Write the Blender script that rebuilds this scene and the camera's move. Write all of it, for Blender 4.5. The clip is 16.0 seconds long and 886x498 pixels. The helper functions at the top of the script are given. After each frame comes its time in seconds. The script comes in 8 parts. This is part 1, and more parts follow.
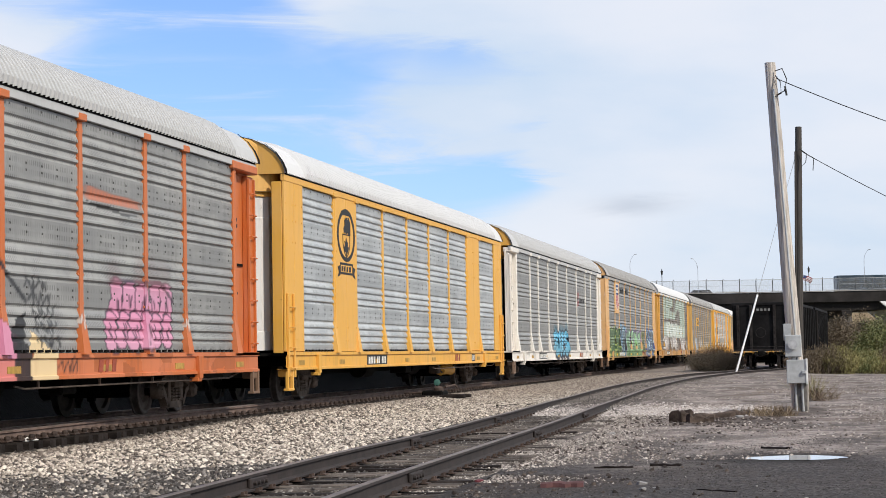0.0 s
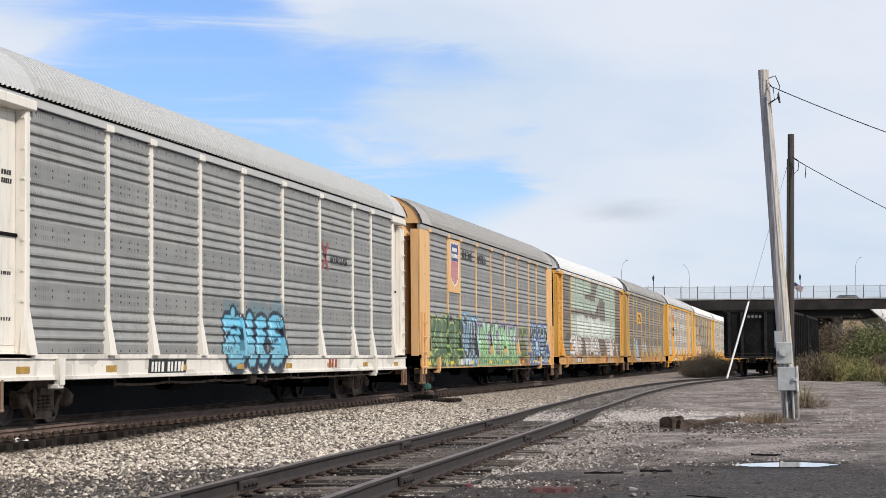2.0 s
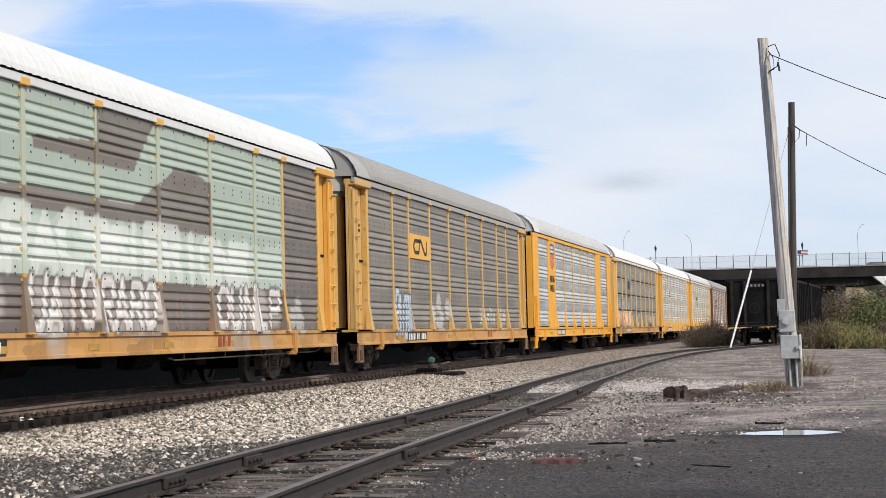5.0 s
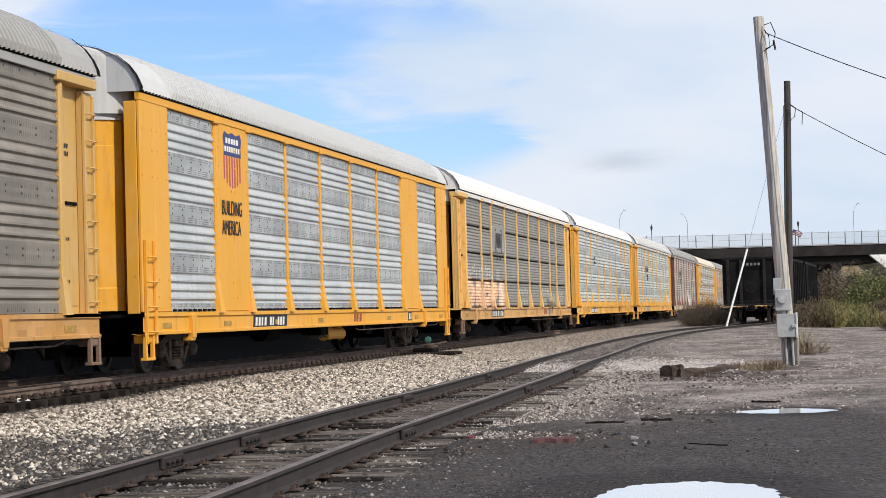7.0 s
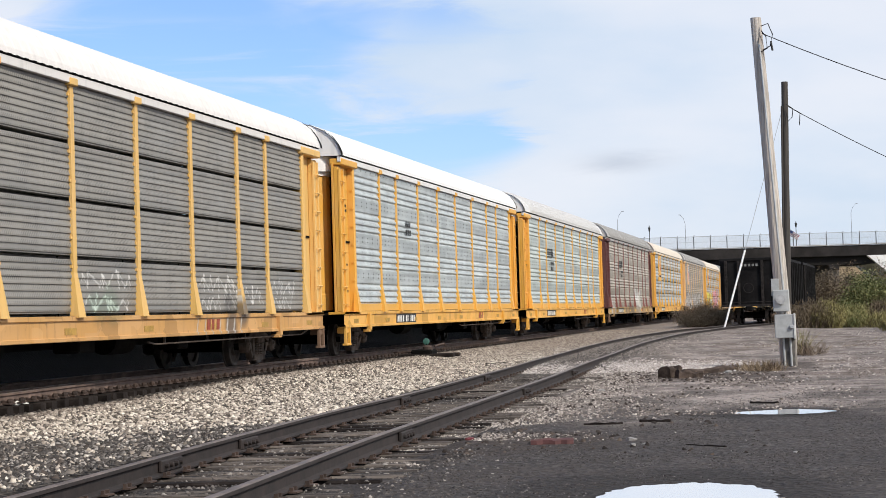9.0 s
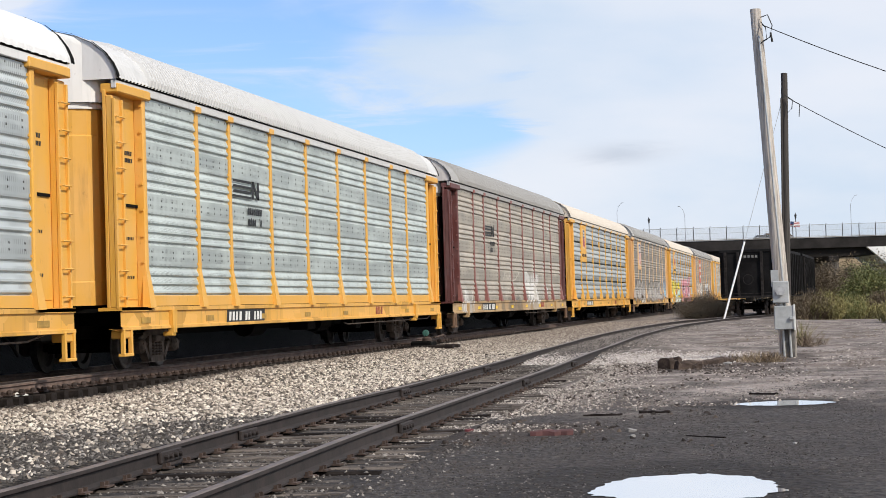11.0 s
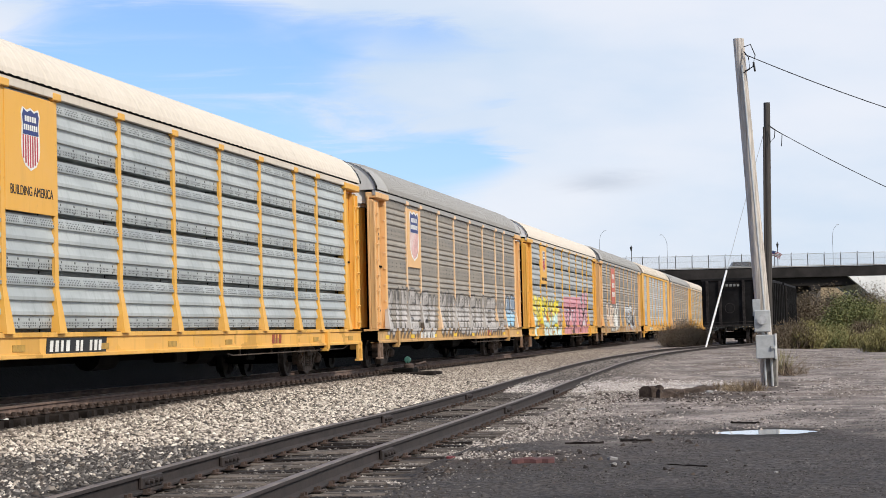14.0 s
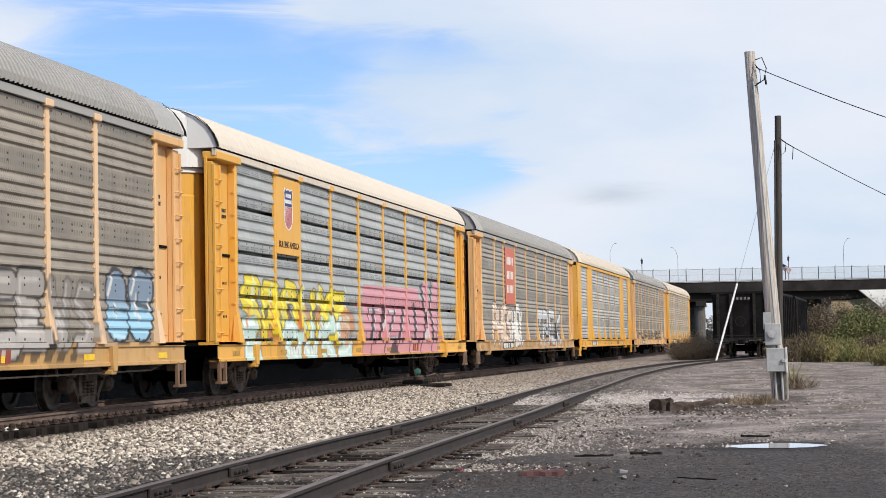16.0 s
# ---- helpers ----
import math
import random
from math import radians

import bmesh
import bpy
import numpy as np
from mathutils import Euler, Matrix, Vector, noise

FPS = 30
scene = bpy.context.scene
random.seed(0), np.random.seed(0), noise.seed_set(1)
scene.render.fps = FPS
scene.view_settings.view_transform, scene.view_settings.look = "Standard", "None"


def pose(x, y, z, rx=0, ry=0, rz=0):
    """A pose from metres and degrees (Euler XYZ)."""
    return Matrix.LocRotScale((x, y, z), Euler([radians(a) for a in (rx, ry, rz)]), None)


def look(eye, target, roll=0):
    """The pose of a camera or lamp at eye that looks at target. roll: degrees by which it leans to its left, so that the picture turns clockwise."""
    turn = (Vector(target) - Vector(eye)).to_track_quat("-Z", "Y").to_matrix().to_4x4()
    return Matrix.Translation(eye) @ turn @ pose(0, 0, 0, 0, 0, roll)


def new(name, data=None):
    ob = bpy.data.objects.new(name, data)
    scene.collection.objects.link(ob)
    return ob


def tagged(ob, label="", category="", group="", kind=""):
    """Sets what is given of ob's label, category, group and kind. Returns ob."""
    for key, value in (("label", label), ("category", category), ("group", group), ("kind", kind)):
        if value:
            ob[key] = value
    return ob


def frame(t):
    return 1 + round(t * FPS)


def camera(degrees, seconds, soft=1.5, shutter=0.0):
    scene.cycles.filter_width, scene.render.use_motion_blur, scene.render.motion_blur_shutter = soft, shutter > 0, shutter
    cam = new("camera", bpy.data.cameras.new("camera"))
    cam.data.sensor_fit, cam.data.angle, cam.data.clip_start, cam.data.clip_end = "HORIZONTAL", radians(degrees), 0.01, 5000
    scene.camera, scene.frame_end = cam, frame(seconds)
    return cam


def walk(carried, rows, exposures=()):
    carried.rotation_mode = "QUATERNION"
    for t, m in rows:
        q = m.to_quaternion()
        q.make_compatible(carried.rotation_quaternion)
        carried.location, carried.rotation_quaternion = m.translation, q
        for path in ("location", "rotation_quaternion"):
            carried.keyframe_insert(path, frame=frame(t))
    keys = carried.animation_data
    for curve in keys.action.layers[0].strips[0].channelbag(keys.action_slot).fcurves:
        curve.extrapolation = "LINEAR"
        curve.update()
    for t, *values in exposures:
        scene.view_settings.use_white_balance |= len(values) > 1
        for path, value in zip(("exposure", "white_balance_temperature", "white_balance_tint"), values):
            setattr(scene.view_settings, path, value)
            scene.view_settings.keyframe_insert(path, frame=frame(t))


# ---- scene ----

# ---------- camera ----------
def cam_pose(yaw, pitch, roll, dx=0.0, dy=0.0, dz=0.0):
    return pose(dx, dy, 1.31 + dz, 90 + pitch, roll, yaw)


cam = camera(25.606, 16.0, soft=0.65)
walk(cam, [(t, cam_pose(*r)) for t, *r in (
    (0, 11.421, 3.137, 1.019, 0.001, 0.011, 0.002),
    (0.5, 11.121, 3.156, 0.823, -0.001, 0.007, 0.004),
    (1, 10.960, 3.152, 0.619, 0.006, 0.008, 0.003),
    (1.5, 10.973, 3.187, 0.525, -0.001, 0.007, 0.004),
    (2, 11.152, 3.254, 0.515, -0.003, 0.002, 0.002),
    (2.5, 11.396, 3.281, 0.620, -0.002, 0.003, 0.001),
    (3, 11.594, 3.171, 0.847, -0.000, 0.005, -0.002),
    (3.5, 11.728, 2.965, 1.055, -0.001, 0.018, 0.001),
    (4, 11.731, 2.764, 1.256, 0.001, 0.014, 0.003),
    (4.5, 11.560, 2.629, 1.378, 0.001, 0.011, -0.001),
    (5, 11.255, 2.474, 1.340, 0.005, 0.006, -0.000),
    (7.5, 11.160, 1.840, 1.564, -0.001, -0.000, -0.003),
    (8, 11.182, 1.884, 1.595, 0.000, -0.004, -0.004),
    (8.5, 11.130, 1.920, 1.657, 0.002, 0.001, -0.004),
    (9, 11.087, 1.927, 1.700, 0.000, 0.000, 0.000),
    (11.5, 11.069, 1.653, 1.725, -0.001, 0.007, -0.004),
    (12, 10.944, 1.713, 1.767, 0.005, 0.002, 0.001),
    (12.5, 10.777, 1.824, 1.685, 0.001, -0.002, -0.000),
    (13, 10.615, 1.995, 1.647, 0.004, 0.003, -0.002),
    (13.5, 10.512, 2.204, 1.494, 0.002, 0.001, 0.002),
    (14, 10.545, 2.451, 1.346, -0.001, -0.010, -0.001),
    (14.5, 10.684, 2.702, 1.245, -0.002, -0.005, -0.002),
    (15, 10.834, 2.915, 1.215, -0.007, -0.000, -0.004),
    (15.5, 10.903, 2.976, 1.161, -0.001, -0.002, -0.002),
    (16, 10.844, 2.812, 1.121, 0.001, -0.001, -0.002),
)], ((0.0, -0.02), (1.5, -0.06), (3.0, -0.05), (5.0, -0.01), (8.5, -0.01), (11.5, -0.01), (13.0, 0.03), (14.0, 0.01), (16.0, -0.01)))

# ---------- world, sun ----------
SUN_AZ, SUN_EL = radians(124), radians(40)   # azimuth from +y towards +x


def make_world():
    w = bpy.data.worlds.new("sky")
    scene.world = w
    w.use_nodes = True
    n, l = w.node_tree.nodes, w.node_tree.links
    n.clear()
    out, bg = n.new("ShaderNodeOutputWorld"), n.new("ShaderNodeBackground")
    sky = n.new("ShaderNodeTexSky")
    sky.sky_type, sky.sun_disc = "NISHITA", False
    sky.sun_elevation, sky.sun_rotation = SUN_EL, SUN_AZ
    sky.dust_density, sky.ozone_density, sky.air_density = 0.6, 2.0, 1.0
    tc = n.new("ShaderNodeTexCoord")
    # thin cloud veil: broad sheets and fine streaks over the direction of view
    mp = n.new("ShaderNodeMapping")
    mp.inputs["Rotation"].default_value = (0, 0, radians(24))
    mp.inputs["Scale"].default_value = (3.0, 5.0, 13.0)
    mp.inputs["Location"].default_value = CLOUD_AT
    l.new(tc.outputs["Generated"], mp.inputs["Vector"])
    big = n.new("ShaderNodeTexNoise")
    big.inputs["Scale"].default_value, big.inputs["Detail"].default_value, big.inputs["Roughness"].default_value = 0.95, 6, 0.52
    big.inputs["Distortion"].default_value = 0.25
    l.new(mp.outputs[0], big.inputs["Vector"])
    fine = n.new("ShaderNodeTexNoise")
    fine.inputs["Scale"].default_value, fine.inputs["Detail"].default_value = 2.4, 6
    mp2 = n.new("ShaderNodeMapping")
    mp2.inputs["Scale"].default_value = (1.8, 1.8, 4.5)
    mp2.inputs["Rotation"].default_value = (radians(4), radians(10), 0)
    l.new(tc.outputs["Generated"], mp2.inputs["Vector"])
    l.new(mp2.outputs[0], fine.inputs["Vector"])
    # veil thickens towards the east (+x)
    sep = n.new("ShaderNodeSeparateXYZ")
    l.new(tc.outputs["Generated"], sep.inputs[0])

    def math_node(op, a, b):
        m = n.new("ShaderNodeMath")
        m.operation = op
        for k, s in enumerate((a, b)):
            if isinstance(s, (int, float)):
                m.inputs[k].default_value = s
            else:
                l.new(s, m.inputs[k])
        return m.outputs[0]
    def clamp(v, lo, hi):
        return math_node("MINIMUM", math_node("MAXIMUM", v, lo), hi)
    warp = math_node("SUBTRACT", big.outputs["Fac"], 0.5)
    # one great cloud sheet: a steep edge on its western side, a slanting one below
    west = math_node("DIVIDE", math_node("ADD", math_node("ADD", sep.outputs["X"], 0.268), math_node("MULTIPLY", warp, 0.22)), 0.032)
    below = math_node("ADD", sep.outputs["Z"], math_node("MULTIPLY", math_node("ADD", sep.outputs["X"], 0.283), 0.36))
    below = math_node("DIVIDE", math_node("ADD", math_node("SUBTRACT", below, 0.124), math_node("MULTIPLY", warp, 0.09)), 0.024)
    below = math_node("MAXIMUM", below, math_node("DIVIDE", math_node("ADD", sep.outputs["X"], 0.165), 0.035))
    sheet = math_node("MINIMUM", clamp(west, -1.0, 1.0), clamp(below, -1.0, 1.0))
    high = math_node("MULTIPLY", math_node("MAXIMUM", math_node("SUBTRACT", sep.outputs["Z"], 0.2), 0.0), 0.60)
    low = math_node("MULTIPLY", math_node("MAXIMUM", math_node("SUBTRACT", 0.075, sep.outputs["Z"]), 0.0), 5.0)
    tot = math_node("ADD", math_node("MULTIPLY", warp, 0.45), math_node("MULTIPLY", math_node("SUBTRACT", fine.outputs["Fac"], 0.5), 0.4))
    tot = math_node("ADD", math_node("ADD", tot, low), math_node("SUBTRACT", math_node("ADD", 0.86, math_node("ADD", math_node("ADD", math_node("MULTIPLY", sheet, 0.19), math_node("MULTIPLY", math_node("MAXIMUM", sheet, 0.0), 0.14)), math_node("MULTIPLY", clamp(math_node("ADD", sep.outputs["X"], 0.22), 0.0, 0.2), 1.0))), high))
    # cirrus: thin bright streaks
    wisp = n.new("ShaderNodeTexNoise")
    wisp.inputs["Scale"].default_value, wisp.inputs["Detail"].default_value, wisp.inputs["Roughness"].default_value, wisp.inputs["Distortion"].default_value = 2.2, 9, 0.62, 0.6
    mp3 = n.new("ShaderNodeMapping")
    mp3.inputs["Scale"].default_value = (3.0, 3.0, 22.0)
    mp3.inputs["Rotation"].default_value = (radians(-7), radians(12), 0)
    l.new(tc.outputs["Generated"], mp3.inputs["Vector"])
    l.new(mp3.outputs[0], wisp.inputs["Vector"])
    tot = math_node("ADD", tot, math_node("MULTIPLY", math_node("SUBTRACT", wisp.outputs["Fac"], 0.5), 0.85))

    tot = math_node("ADD", tot, math_node("MULTIPLY", math_node("MAXIMUM", math_node("SUBTRACT", wisp.outputs["Fac"], 0.52), 0.0), 1.3))

    def drift(cx, cz, wx, wz):
        """Soft ragged patch of sky about the direction (cx, cz)."""
        a = math_node("DIVIDE", math_node("SUBTRACT", math_node("ADD", sep.outputs["X"], math_node("MULTIPLY", math_node("SUBTRACT", wisp.outputs["Fac"], 0.5), wx * 2.5)), cx), wx)
        b = math_node("DIVIDE", math_node("SUBTRACT", math_node("ADD", sep.outputs["Z"], math_node("MULTIPLY", math_node("SUBTRACT", wisp.outputs["Fac"], 0.5), wz * 4.0)), cz), wz)
        return math_node("EXPONENT", math_node("SUBTRACT", 0.0, math_node("ADD", math_node("MULTIPLY", a, a), math_node("MULTIPLY", b, b))), 0.0)
    for cx, cz, wx, wz, amt in ((-0.170, 0.088, 0.030, 0.008, 0.48), (-0.150, 0.115, 0.02, 0.005, 0.22), (-0.20, 0.15, 0.05, 0.012, 0.24), (-0.02, 0.18, 0.10, 0.012, 0.20), (0.10, 0.13, 0.07, 0.010, 0.18), (-0.405, 0.165, 0.045, 0.018, -0.45), (-0.33, 0.150, 0.06, 0.004, -0.16)):
        tot = math_node("SUBTRACT", tot, math_node("MULTIPLY", drift(cx, cz, wx, wz), amt))
    small = math_node("MULTIPLY", drift(-0.0975, 0.0755, 0.020, 0.0042), 0.42)
    ramp = n.new("ShaderNodeMapRange")
    ramp.interpolation_type = "SMOOTHSTEP"
    ramp.inputs["From Min"].default_value, ramp.inputs["From Max"].default_value = 0.58, 1.13
    ramp.inputs["To Max"].default_value = 0.93
    l.new(tot, ramp.inputs["Value"])
    mix = n.new("ShaderNodeMix")
    mix.data_type = "RGBA"
    l.new(ramp.outputs[0], mix.inputs["Factor"])
    clear = n.new("ShaderNodeMix")
    clear.data_type, clear.blend_type = "RGBA", "MULTIPLY"
    clear.inputs["Factor"].default_value = 1.0
    clear.inputs["B"].default_value = (0.86, 1.01, 1.37, 1)
    l.new(sky.outputs[0], clear.inputs["A"])
    l.new(clear.outputs["Result"], mix.inputs["A"])
    tone = n.new("ShaderNodeMix")
    tone.data_type = "RGBA"
    body = n.new("ShaderNodeMapRange")
    body.interpolation_type = "SMOOTHSTEP"
    body.inputs["From Min"].default_value, body.inputs["From Max"].default_value = 0.34, 0.60
    l.new(math_node("ADD", math_node("MULTIPLY", fine.outputs["Fac"], 0.6), math_node("MULTIPLY", big.outputs["Fac"], 0.4)), body.inputs["Value"])
    l.new(body.outputs[0], tone.inputs["Factor"])
    tone.inputs["A"].default_value = (5.2, 6.25, 7.6, 1)
    tone.inputs["B"].default_value = CLOUD_COL
    l.new(tone.outputs["Result"], mix.inputs["B"])
    grey = n.new("ShaderNodeMix")
    grey.data_type = "RGBA"
    l.new(small, grey.inputs["Factor"])
    l.new(mix.outputs["Result"], grey.inputs["A"])
    grey.inputs["B"].default_value = (3.4, 3.9, 4.8, 1)
    l.new(grey.outputs["Result"], bg.inputs["Color"])
    bg.inputs["Strength"].default_value = 0.12
    l.new(bg.outputs[0], out.inputs["Surface"])


CLOUD_AT = (0.3, 0.1, 0.0)
CLOUD_COL = (7.1, 7.35, 7.95, 1)
make_world()
sun = new("sun", bpy.data.lights.new("sun", "SUN"))
sun.data.energy, sun.data.angle, sun.data.color = 3.7, radians(1.2), (1.0, 0.93, 0.82)
sun.matrix_world = look((math.sin(SUN_AZ) * math.cos(SUN_EL) * 50, math.cos(SUN_AZ) * math.cos(SUN_EL) * 50, math.sin(SUN_EL) * 50), (0, 0, 0))


# ---------- mesh helpers ----------
class MB:
    """Collects vertices and faces of one mesh, with a material slot per face."""

    def __init__(self):
        self.v, self.f, self.m = [], [], []

    def add(self, verts, faces, mat=0):
        o = len(self.v)
        self.v.extend(verts)
        self.f.extend([tuple(i + o for i in f) for f in faces])
        self.m.extend([mat] * len(faces))
        return self

    def box(self, x0, x1, y0, y1, z0, z1, mat=0, c=0.0):
        """Box with chamfered edges c."""
        if c <= 0:
            vs = [(x, y, z) for x in (x0, x1) for y in (y0, y1) for z in (z0, z1)]
            return self.add(vs, [(0, 1, 3, 2), (4, 6, 7, 5), (0, 4, 5, 1), (2, 3, 7, 6), (0, 2, 6, 4), (1, 5, 7, 3)], mat)
        vs, idx = [], {}
        for i, x in enumerate((x0, x1)):
            for j, y in enumerate((y0, y1)):
                for k, z in enumerate((z0, z1)):
                    sx, sy, sz = (c, -c)[i], (c, -c)[j], (c, -c)[k]
                    for a in range(3):
                        idx[i, j, k, a] = len(vs)
                        vs.append((x + (0 if a == 0 else sx), y + (0 if a == 1 else sy), z + (0 if a == 2 else sz)))
        fs = []
        for i in (0, 1):
            q = [idx[i, 0, 0, 0], idx[i, 0, 1, 0], idx[i, 1, 1, 0], idx[i, 1, 0, 0]]
            fs.append(tuple(q if i == 0 else q[::-1]))
            q = [idx[0, i, 0, 1], idx[1, i, 0, 1], idx[1, i, 1, 1], idx[0, i, 1, 1]]
            fs.append(tuple(q if i == 0 else q[::-1]))
            q = [idx[0, 0, i, 2], idx[0, 1, i, 2], idx[1, 1, i, 2], idx[1, 0, i, 2]]
            fs.append(tuple(q if i == 0 else q[::-1]))
        for p in (0, 1):
            for q in (0, 1):
                fs.append((idx[p, q, 0, 0], idx[p, q, 0, 1], idx[p, q, 1, 1], idx[p, q, 1, 0]))
                fs.append((idx[p, 0, q, 0], idx[p, 0, q, 2], idx[p, 1, q, 2], idx[p, 1, q, 0]))
                fs.append((idx[0, p, q, 1], idx[0, p, q, 2], idx[1, p, q, 2], idx[1, p, q, 1]))
                for r in (0, 1):
                    fs.append((idx[p, q, r, 0], idx[p, q, r, 1], idx[p, q, r, 2]))
        return self.add(vs, fs, mat)

    def prism(self, pts, axis, t0, t1, mat=0, closed=True, caps=True):
        """Extrudes the 2D outline pts along an axis (0 x, 1 y, 2 z); pts give the two other axes in order."""
        n = len(pts)

        def P(p, t):
            q = list(p)
            q.insert(axis, t)
            return tuple(q)
        vs = [P(p, t0) for p in pts] + [P(p, t1) for p in pts]
        fs = [(i, (i + 1) % n, n + (i + 1) % n, n + i) for i in range(n if closed else n - 1)]
        if caps and closed:
            fs += [tuple(range(n))[::-1], tuple(range(n, 2 * n))]
        return self.add(vs, fs, mat)

    def tube(self, pts, r, n=6, mat=0, r1=None, caps=True):
        pts = [Vector(p) for p in pts]
        vs, fs = [], []
        for i, p in enumerate(pts):
            d = (pts[min(i + 1, len(pts) - 1)] - pts[max(i - 1, 0)]).normalized()
            u = d.cross(Vector((0, 0, 1)) if abs(d.z) < 0.9 else Vector((1, 0, 0))).normalized()
            w = d.cross(u)
            rr = r if r1 is None else r + (r1 - r) * i / (len(pts) - 1)
            for k in range(n):
                a = 2 * math.pi * k / n
                vs.append(tuple(p + u * (rr * math.cos(a)) + w * (rr * math.sin(a))))
        for i in range(len(pts) - 1):
            for k in range(n):
                a, b = i * n + k, i * n + (k + 1) % n
                fs.append((a, b, b + n, a + n))
        if caps:
            fs += [tuple(range(n))[::-1], tuple(range((len(pts) - 1) * n, len(pts) * n))]
        return self.add(vs, fs, mat)

    def lathe(self, prof, centre, axis=0, n=24, mat=0):
        """Turns the outline [(along axis, radius)] about an axis through centre."""
        vs, fs = [], []
        for a, r in prof:
            for k in range(n):
                t = 2 * math.pi * k / n
                q = [r * math.cos(t), r * math.sin(t)]
                q.insert(axis, a)
                vs.append(tuple(q[i] + centre[i] for i in range(3)))
        for i in range(len(prof) - 1):
            for k in range(n):
                a, b = i * n + k, i * n + (k + 1) % n
                fs.append((a, b, b + n, a + n))
        fs += [tuple(range(n))[::-1], tuple(range((len(prof) - 1) * n, len(prof) * n))]
        return self.add(vs, fs, mat)

    def mesh(self, name, mats=(), smooth=False, fix=True):
        me = bpy.data.meshes.new(name)
        me.from_pydata(self.v, [], self.f)
        for m in mats:
            me.materials.append(m)
        if len(mats) > 1:
            me.polygons.foreach_set("material_index", self.m)
        if fix:
            bm = bmesh.new()
            bm.from_mesh(me)
            bmesh.ops.recalc_face_normals(bm, faces=bm.faces)
            bm.to_mesh(me)
            bm.free()
        if smooth:
            me.polygons.foreach_set("use_smooth", [True] * len(me.polygons))
        me.update()
        return me


def put(name, me, parent=None, at=(0, 0, 0), mats=None, label="", rz=0.0):
    """Links a mesh as one object under a thing or part; mats: its own materials on a shared mesh."""
    ob = new(name, me)
    ob.parent = parent
    ob.location = at
    if rz:
        ob.rotation_euler = (0, 0, rz)
    if mats:
        for k, m in enumerate(mats):
            ob.material_slots[k].link = "OBJECT"
            ob.material_slots[k].material = m
    return tagged(ob, label) if label else ob


def empty(name, at=(0, 0, 0), rz=0.0, label="", category="", group="", kind=""):
    ob = new(name)
    ob.empty_display_size = 0.3
    ob.location, ob.rotation_euler = at, (0, 0, rz)
    return tagged(ob, label, category, group, kind)


# ---------- materials ----------
class NT:
    """A material's node tree, with short calls."""

    def __init__(self, name, rough=0.6, metal=0.0):
        self.mat = bpy.data.materials.new(name)
        self.mat.use_nodes = True
        self.n, self.l = self.mat.node_tree.nodes, self.mat.node_tree.links
        self.b = self.n["Principled BSDF"]
        self.b.inputs["Roughness"].default_value, self.b.inputs["Metallic"].default_value = rough, metal
        self.tc = self.n.new("ShaderNodeTexCoord")

    def set(self, sock, val):
        if isinstance(val, (int, float)):
            sock.default_value = val
        elif isinstance(val, tuple):
            sock.default_value = (*val, 1) if len(val) == 3 and sock.type == "RGBA" else val
        else:
            self.l.new(val, sock)

    def coord(self, scale=(1, 1, 1), vary=False, space="Object"):
        mp = self.n.new("ShaderNodeMapping")
        mp.inputs["Scale"].default_value = scale
        self.l.new(self.tc.outputs[space], mp.inputs["Vector"])
        if vary:
            oi = self.n.new("ShaderNodeObjectInfo")
            cx = self.n.new("ShaderNodeCombineXYZ")
            mu = self.n.new("ShaderNodeMath")
            mu.operation = "MULTIPLY"
            mu.inputs[1].default_value = 37.0
            self.l.new(oi.outputs["Random"], mu.inputs[0])
            for k in range(3):
                self.l.new(mu.outputs[0], cx.inputs[k])
            self.l.new(cx.outputs[0], mp.inputs["Location"])
        return mp.outputs[0]

    def noise(self, vec, scale=5.0, detail=4, rough=0.55):
        t = self.n.new("ShaderNodeTexNoise")
        t.inputs["Scale"].default_value, t.inputs["Detail"].default_value, t.inputs["Roughness"].default_value = scale, detail, rough
        self.l.new(vec, t.inputs["Vector"])
        return t.outputs["Fac"]

    def voronoi(self, vec, scale=5.0, out="Distance", feature="F1"):
        t = self.n.new("ShaderNodeTexVoronoi")
        t.feature = feature
        t.inputs["Scale"].default_value = scale
        self.l.new(vec, t.inputs["Vector"])
        return t.outputs[out]

    def ramp(self, val, a, b, lo=0.0, hi=1.0):
        m = self.n.new("ShaderNodeMapRange")
        m.interpolation_type = "SMOOTHSTEP"
        self.set(m.inputs["Value"], val)
        for k, x in (("From Min", a), ("From Max", b), ("To Min", lo), ("To Max", hi)):
            m.inputs[k].default_value = x
        return m.outputs[0]

    def math(self, op, a, b=0.0):
        m = self.n.new("ShaderNodeMath")
        m.operation = op
        self.set(m.inputs[0], a)
        self.set(m.inputs[1], b)
        return m.outputs[0]

    def mix(self, fac, a, b, blend="MIX"):
        m = self.n.new("ShaderNodeMix")
        m.data_type, m.blend_type = "RGBA", blend
        self.set(m.inputs["Factor"], fac)
        self.set(m.inputs["A"], a)
        self.set(m.inputs["B"], b)
        return m.outputs["Result"]

    def bump(self, h, strength=0.3, dist=0.02):
        b = self.n.new("ShaderNodeBump")
        b.inputs["Strength"].default_value, b.inputs["Distance"].default_value = strength, dist
        self.l.new(h, b.inputs["Height"])
        self.l.new(b.outputs[0], self.b.inputs["Normal"])

    def done(self, col, rough=None):
        self.set(self.b.inputs["Base Color"], col)
        if rough is not None:
            self.set(self.b.inputs["Roughness"], rough)
        return self.mat


CACHE = {}


